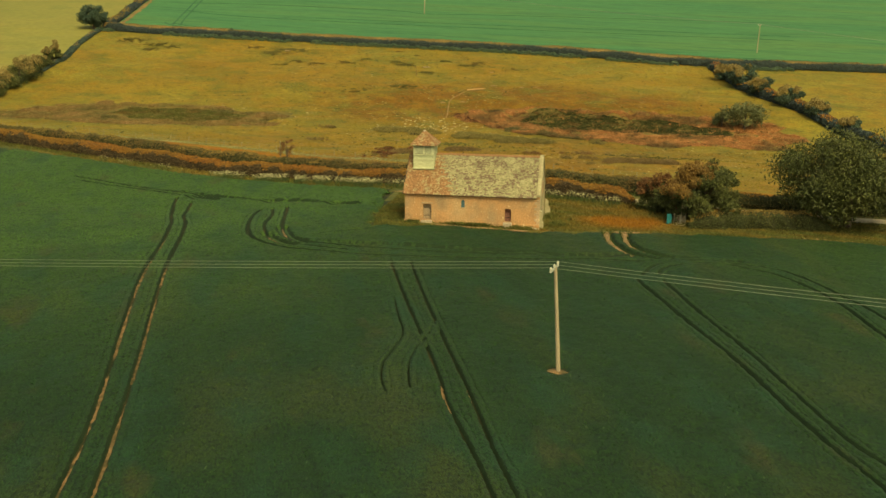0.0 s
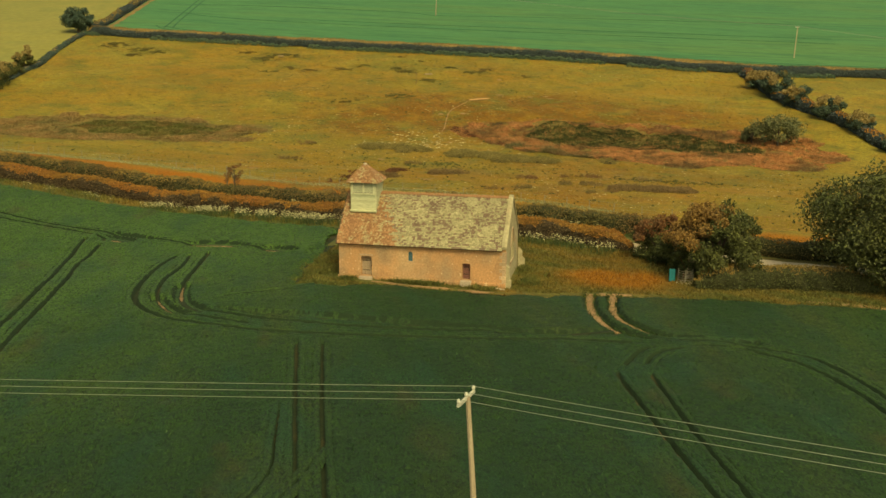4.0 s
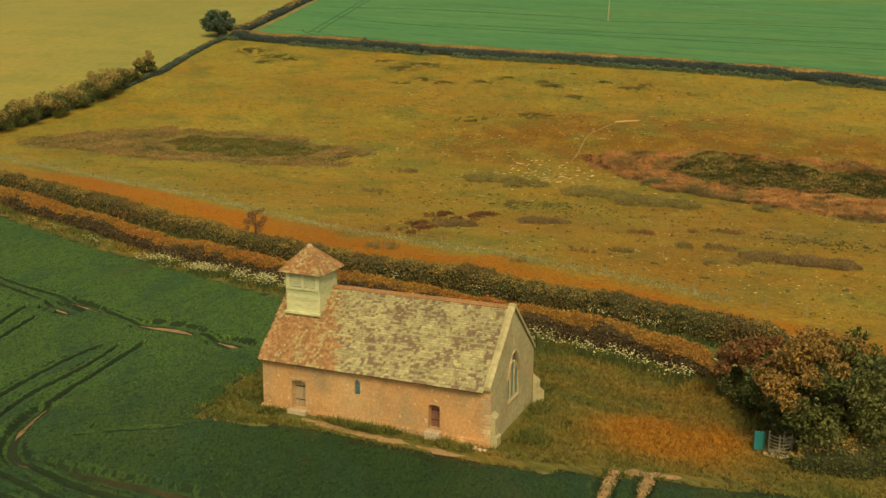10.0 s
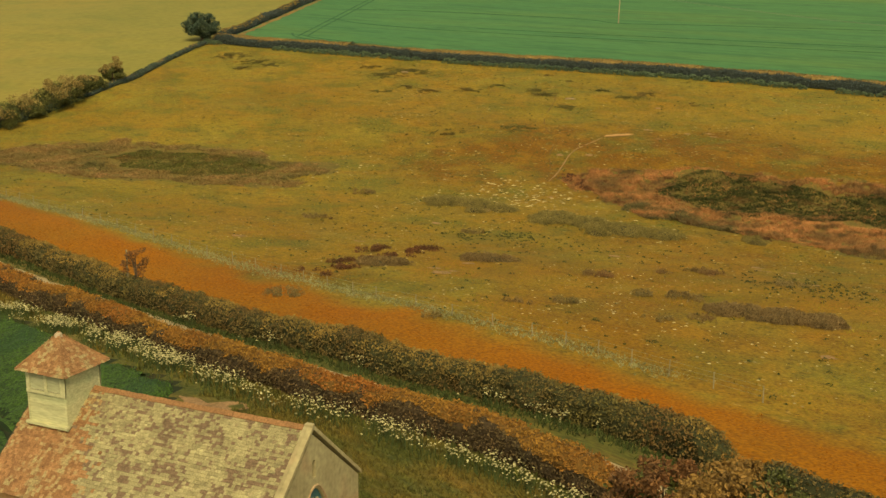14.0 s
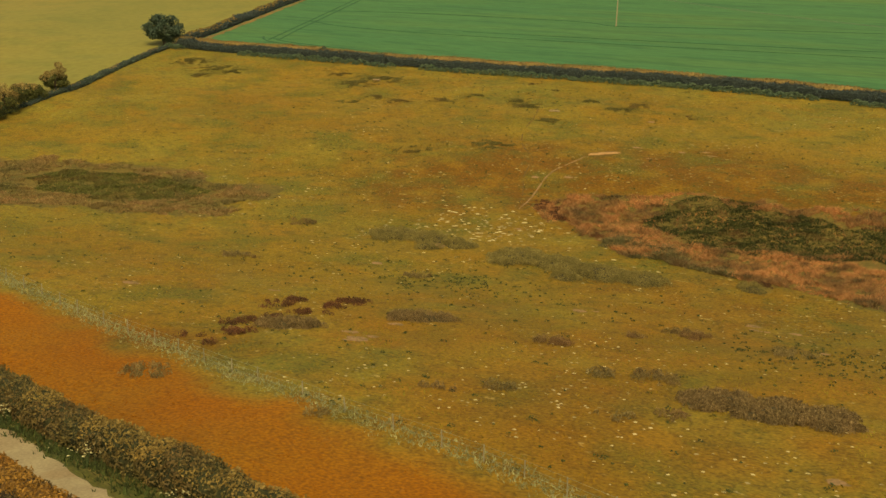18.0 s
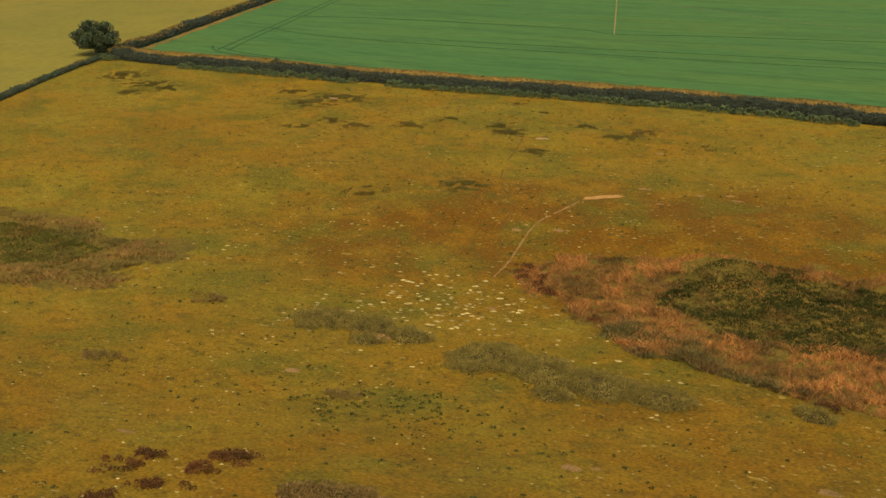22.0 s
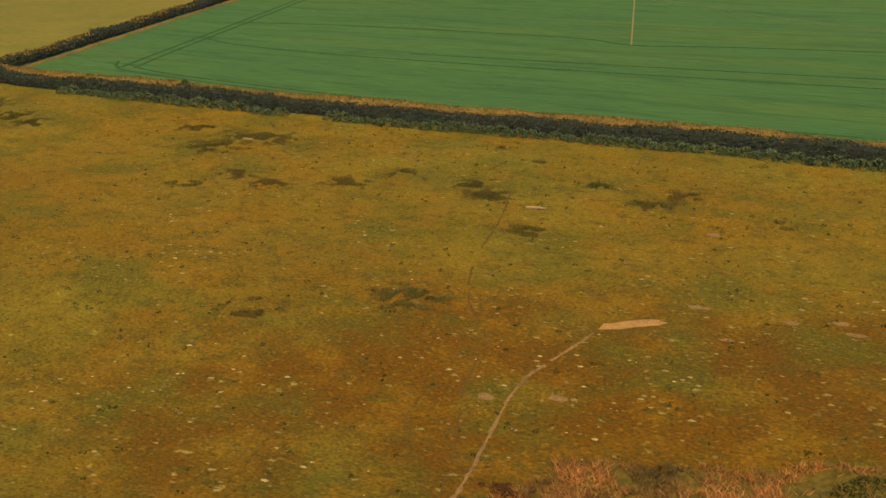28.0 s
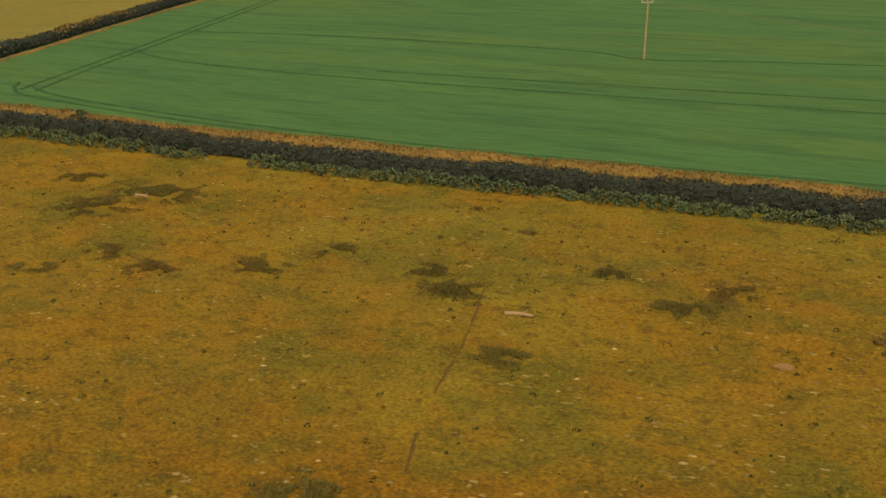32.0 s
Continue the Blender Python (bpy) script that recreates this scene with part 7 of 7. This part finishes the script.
# ---- fence along the pasture ----
fence = thing("wire_fence", (-20, 46, lz(-20, 46)), "old wire stock fence on thin grey posts", "fence")
fo = Vector((-20, 46, lz(-20, 46)))
fp = rounded(FENCE[2:14], 3.4)
tops = []
frng = random.Random(8)
for a, b in fp:
    z_ = lz(a, b)
    bm = bmesh.new()
    lean = (frng.uniform(-0.06, 0.06), frng.uniform(-0.06, 0.06))
    tube(bm, [(0, 0, -0.2), (lean[0], lean[1], 1.1)], [0.045, 0.04], 6)
    po = part("post", bm, M["post"], fence)
    po.location = Vector((a, b, z_)) - fo
    tops.append(Vector((a, b, z_)) - fo)
for h in (0.35, 0.7, 1.05):
    bm = bmesh.new()
    tube(bm, [p_ + Vector((0, 0, h)) for p_ in tops], [0.008] * len(tops), 4)
    part("wire", bm, M["wire"], fence)

# ---- power line poles ----
def line_pole(base, top, arm_a, arm_b, label):
    bx, by = base
    z_ = lz(bx, by)
    root = thing("power_pole", (bx, by, z_), label, "power pole", "poles of the power line")
    o = Vector((bx, by, z_))
    bm = bmesh.new()
    tp = Vector(top) - o
    tube(bm, [(0, 0, -0.4), tp * 0.5, tp], [0.16, 0.135, 0.11], 10)
    part("pole_shaft", bm, M["pole"], root, "pale weathered wooden shaft")
    a, b = Vector(arm_a) - o, Vector(arm_b) - o
    d = (b - a).normalized()
    s = d.cross(Vector((0, 0, 1))).normalized() * 0.06
    bm = bmesh.new()
    vs_ = [bm.verts.new(p_ + k_ * s + Vector((0, 0, h))) for p_ in (a, b) for k_ in (-1, 1) for h in (-0.07, 0.07)]
    for q_ in ((0, 1, 3, 2), (4, 6, 7, 5), (0, 4, 5, 1), (2, 3, 7, 6), (1, 5, 7, 3), (0, 2, 6, 4)):
        bm.faces.new([vs_[i_] for i_ in q_])
    bmesh.ops.recalc_face_normals(bm, faces=bm.faces)
    part("crossarm", bm, M["arm"], root, "pale crossarm")
    pins = []
    for t_ in (0.04, 0.5, 0.96):
        p_ = a + (b - a) * t_
        bm = bmesh.new()
        tube(bm, [p_ + Vector((0, 0, 0.05)), p_ + Vector((0, 0, 0.14)), p_ + Vector((0, 0, 0.2)), p_ + Vector((0, 0, 0.3))], [0.03, 0.085, 0.085, 0.05], 8)
        part("insulator", bm, M["porcelain"], root)
        pins.append(o + p_ + Vector((0, 0, 0.27)))
    return root, pins


P_near, pins0 = line_pole((4.26, -42.6), (3.82, -42.85, 6.78), (3.95, -41.9, 6.73), (3.55, -43.9, 6.73), "leaning pale wooden power pole standing in the crop")
P_west, pins1 = line_pole((-72, -52), (-72, -52, 6.15), (-71.8, -51.0, 6.09), (-72.2, -53.0, 6.09), "pale wooden power pole in the crop")
P_east, pins2 = line_pole((72, -55.3), (72, -55.3, 6.45), (72.2, -54.3, 6.37), (71.8, -56.3, 6.37), "pale wooden power pole in the crop")
F1, fpin1 = line_pole((-58.2, 258), (-57.9, 258, lz(-58.2, 258) + 8.2), (-58.6, 257.1, lz(-58.2, 258) + 8.0), (-57.4, 258.9, lz(-58.2, 258) + 8.0), "distant pale pole in the green cereal")
F2, fpin2 = line_pole((46.3, 214.5), (46.7, 214.5, lz(46.3, 214.5) + 8.0), (46.1, 213.7, lz(46.3, 214.5) + 7.8), (47.1, 215.3, lz(46.3, 214.5) + 7.8), "distant pale pole in the green cereal")
F3, fpin3 = line_pole((-175, 310), (-175, 310, lz(-175, 310) + 8), (-175.6, 309.1, lz(-175, 310) + 7.8), (-174.4, 310.9, lz(-175, 310) + 7.8), "distant pale pole in far pasture")
F4, fpin4 = line_pole((150, 172), (150, 172, lz(150, 172) + 8), (149.6, 171.1, lz(150, 172) + 7.8), (150.4, 172.9, lz(150, 172) + 7.8), "distant pale pole beyond the hedge")


def span(owner, pa, pb, sag, r, mat_=None):
    o = owner.matrix_world.translation
    bm = bmesh.new()
    n_ = 16
    tube(bm, [Vector(pa).lerp(Vector(pb), k_ / n_) - Vector((0, 0, sag * 4 * (k_ / n_) * (1 - k_ / n_))) - o for k_ in range(n_ + 1)], [r] * (n_ + 1), 5)
    part("overhead_wire", bm, mat_ or M["wire"], owner)


for k in range(3):
    span(P_near, pins0[k], pins1[k], 0.26, 0.013)
    span(P_near, pins0[k], pins2[k], 0.5, 0.013)
for k in (0, 2):
    span(F1, fpin1[k], fpin2[k], 1.2, 0.028)
    span(F1, fpin1[k], fpin3[k], 1.2, 0.028)
    span(F2, fpin2[k], fpin4[k], 1.2, 0.028)
# a wooden pole in the lane hedge
hp = thing("short_pole", (-41.6, 40.9, lz(-41.6, 40.9)), "thin grey post standing in the lane hedge", "post")
bm = bmesh.new()
tube(bm, [(0, 0, -0.3), (0.05, 0, 4.3)], [0.09, 0.07], 8)
part("post_shaft", bm, M["post"], hp)

# ---- gate corner ----
gate = thing("kissing_gate", (14.85, 6.35, lz(14.85, 6.35)), "pale curved-rail kissing gate beside the hedge", "gate")
for k in range(5):
    bm = bmesh.new()
    tube(bm, [(0.62 * math.cos(a), 0.55 * math.sin(a), 0.28 + k * 0.2) for a in (math.pi + q_ * math.pi * 0.11 for q_ in range(10))], [0.028] * 10, 6)
    part("rail", bm, M["gate"], gate)
for a in (0.0, 0.5, 1.0):
    bm = bmesh.new()
    tube(bm, [(0.62 * math.cos(math.pi * (1 + a)), 0.55 * math.sin(math.pi * (1 + a)), -0.15), (0.62 * math.cos(math.pi * (1 + a)), 0.55 * math.sin(math.pi * (1 + a)), 1.22)], [0.045, 0.045], 7)
    part("post", bm, M["gate"], gate)
leaf_ = part("gate_leaf", boxed(0.02, 0.08, -0.05, 0.03, 0.15, 1.2, 0.006), M["gate"], gate, "swinging barred leaf of the gate")
for k in range(4):
    part("bar", boxed(0.08, 0.72, -0.03, 0.01, 0.3 + 0.25 * k, 0.37 + 0.25 * k, 0.006), M["gate"], leaf_)
leaf_.matrix_local = Matrix.Translation((0.1, 0.35, 0)) @ Matrix.Rotation(radians(28), 4, "Z")
board = thing("notice_board", Matrix.Translation((13.75, 6.05, lz(13.75, 6.05))) @ Matrix.Rotation(radians(14), 4, "Z"), "teal painted upright folding notice board by the gate", "notice board")
part("panel", boxed(-0.3, 0.16, -0.03, 0.03, 0.08, 1.18, 0.012), M["teal"], board)
wing = part("side_panel", boxed(0.0, 0.3, -0.03, 0.03, 0.06, 1.12, 0.012), M["teal"], board)
wing.matrix_local = Matrix.Translation((0.165, 0.0, 0)) @ Matrix.Rotation(radians(62), 4, "Z")
for x_ in (-0.31, 0.1):
    part("leg", boxed(x_, x_ + 0.06, 0.03, 0.09, -0.2, 1.2, 0.008), M["teal"], board)
scrape("bare_patch", [(14.0, 5.7), (14.6, 5.5), (15.3, 5.7), (15.6, 6.3), (15.1, 6.9), (14.4, 6.7)], "pale trodden gravel in the gate", M["lane"], 0.05)
bar = thing("red_rail", (14.6, 7.6, lz(14.6, 7.6)), "rusty red rail leaning in the bushes by the gate", "rail")
bm = bmesh.new()
tube(bm, [(0.15, -0.1, -0.1), (0.15, -0.1, 1.3)], [0.045, 0.045], 6)
part("upright", bm, M["red_rail"], bar)
bm = bmesh.new()
tube(bm, [(-0.55, 0.2, 2.5), (0.2, -0.15, 1.0)], [0.045, 0.045], 6)
part("arm", bm, M["red_rail"], bar)
bm = bmesh.new()
tube(bm, [(0, 0, -0.1), (0.05, 0.02, 1.0), (0.02, 0.06, 2.1)], [0.34, 0.3, 0.36], 9)
stump = part("tree_stump", bm, M["stone"])
stump.location = (15.3, 7.6, lz(15.3, 7.6))
tagged(stump, "tall pale dead stump at the edge of the bushes", "stump")
for k, (a, b, ln, tn) in enumerate(((-41.4, 166.3, 1.9, 8), (-81.6, 177.3, 1.6, -10))):
    bm = bmesh.new()
    tube(bm, [(-ln / 2, 0, 0.12), (0, 0.08, 0.16), (ln / 2, 0, 0.12)], [0.16, 0.14, 0.1], 8)
    tube(bm, [(0.1, 0.05, 0.15), (0.5, 0.35, 0.4)], [0.06, 0.03], 6)
    lg = part("fallen_log", bm, M["log"])
    lg.matrix_world = Matrix.Translation((a, b, float(on_land(np.array([a]), np.array([b]))[0]))) @ Matrix.Rotation(radians(tn), 4, "Z")
    tagged(lg, "bleached fallen log lying in the pasture", "log", "fallen logs")

# ---- slates of the south slope that stand as parts of their own ----
shared = {}
for mt, w, course in TILE_JOBS:
    key = (max(3, round(w / 0.04)), round(course / 0.025))
    if key not in shared:
        shared[key] = fast_mesh("slate", slate_box(key[0] * 0.04 - 0.008, key[1] * 0.025 * 1.35, 0.032, rs), BOX_F, [M["slate_a"]])
    ob = new("slate", shared[key])
    ob.parent = chapel
    ob.matrix_local = mt
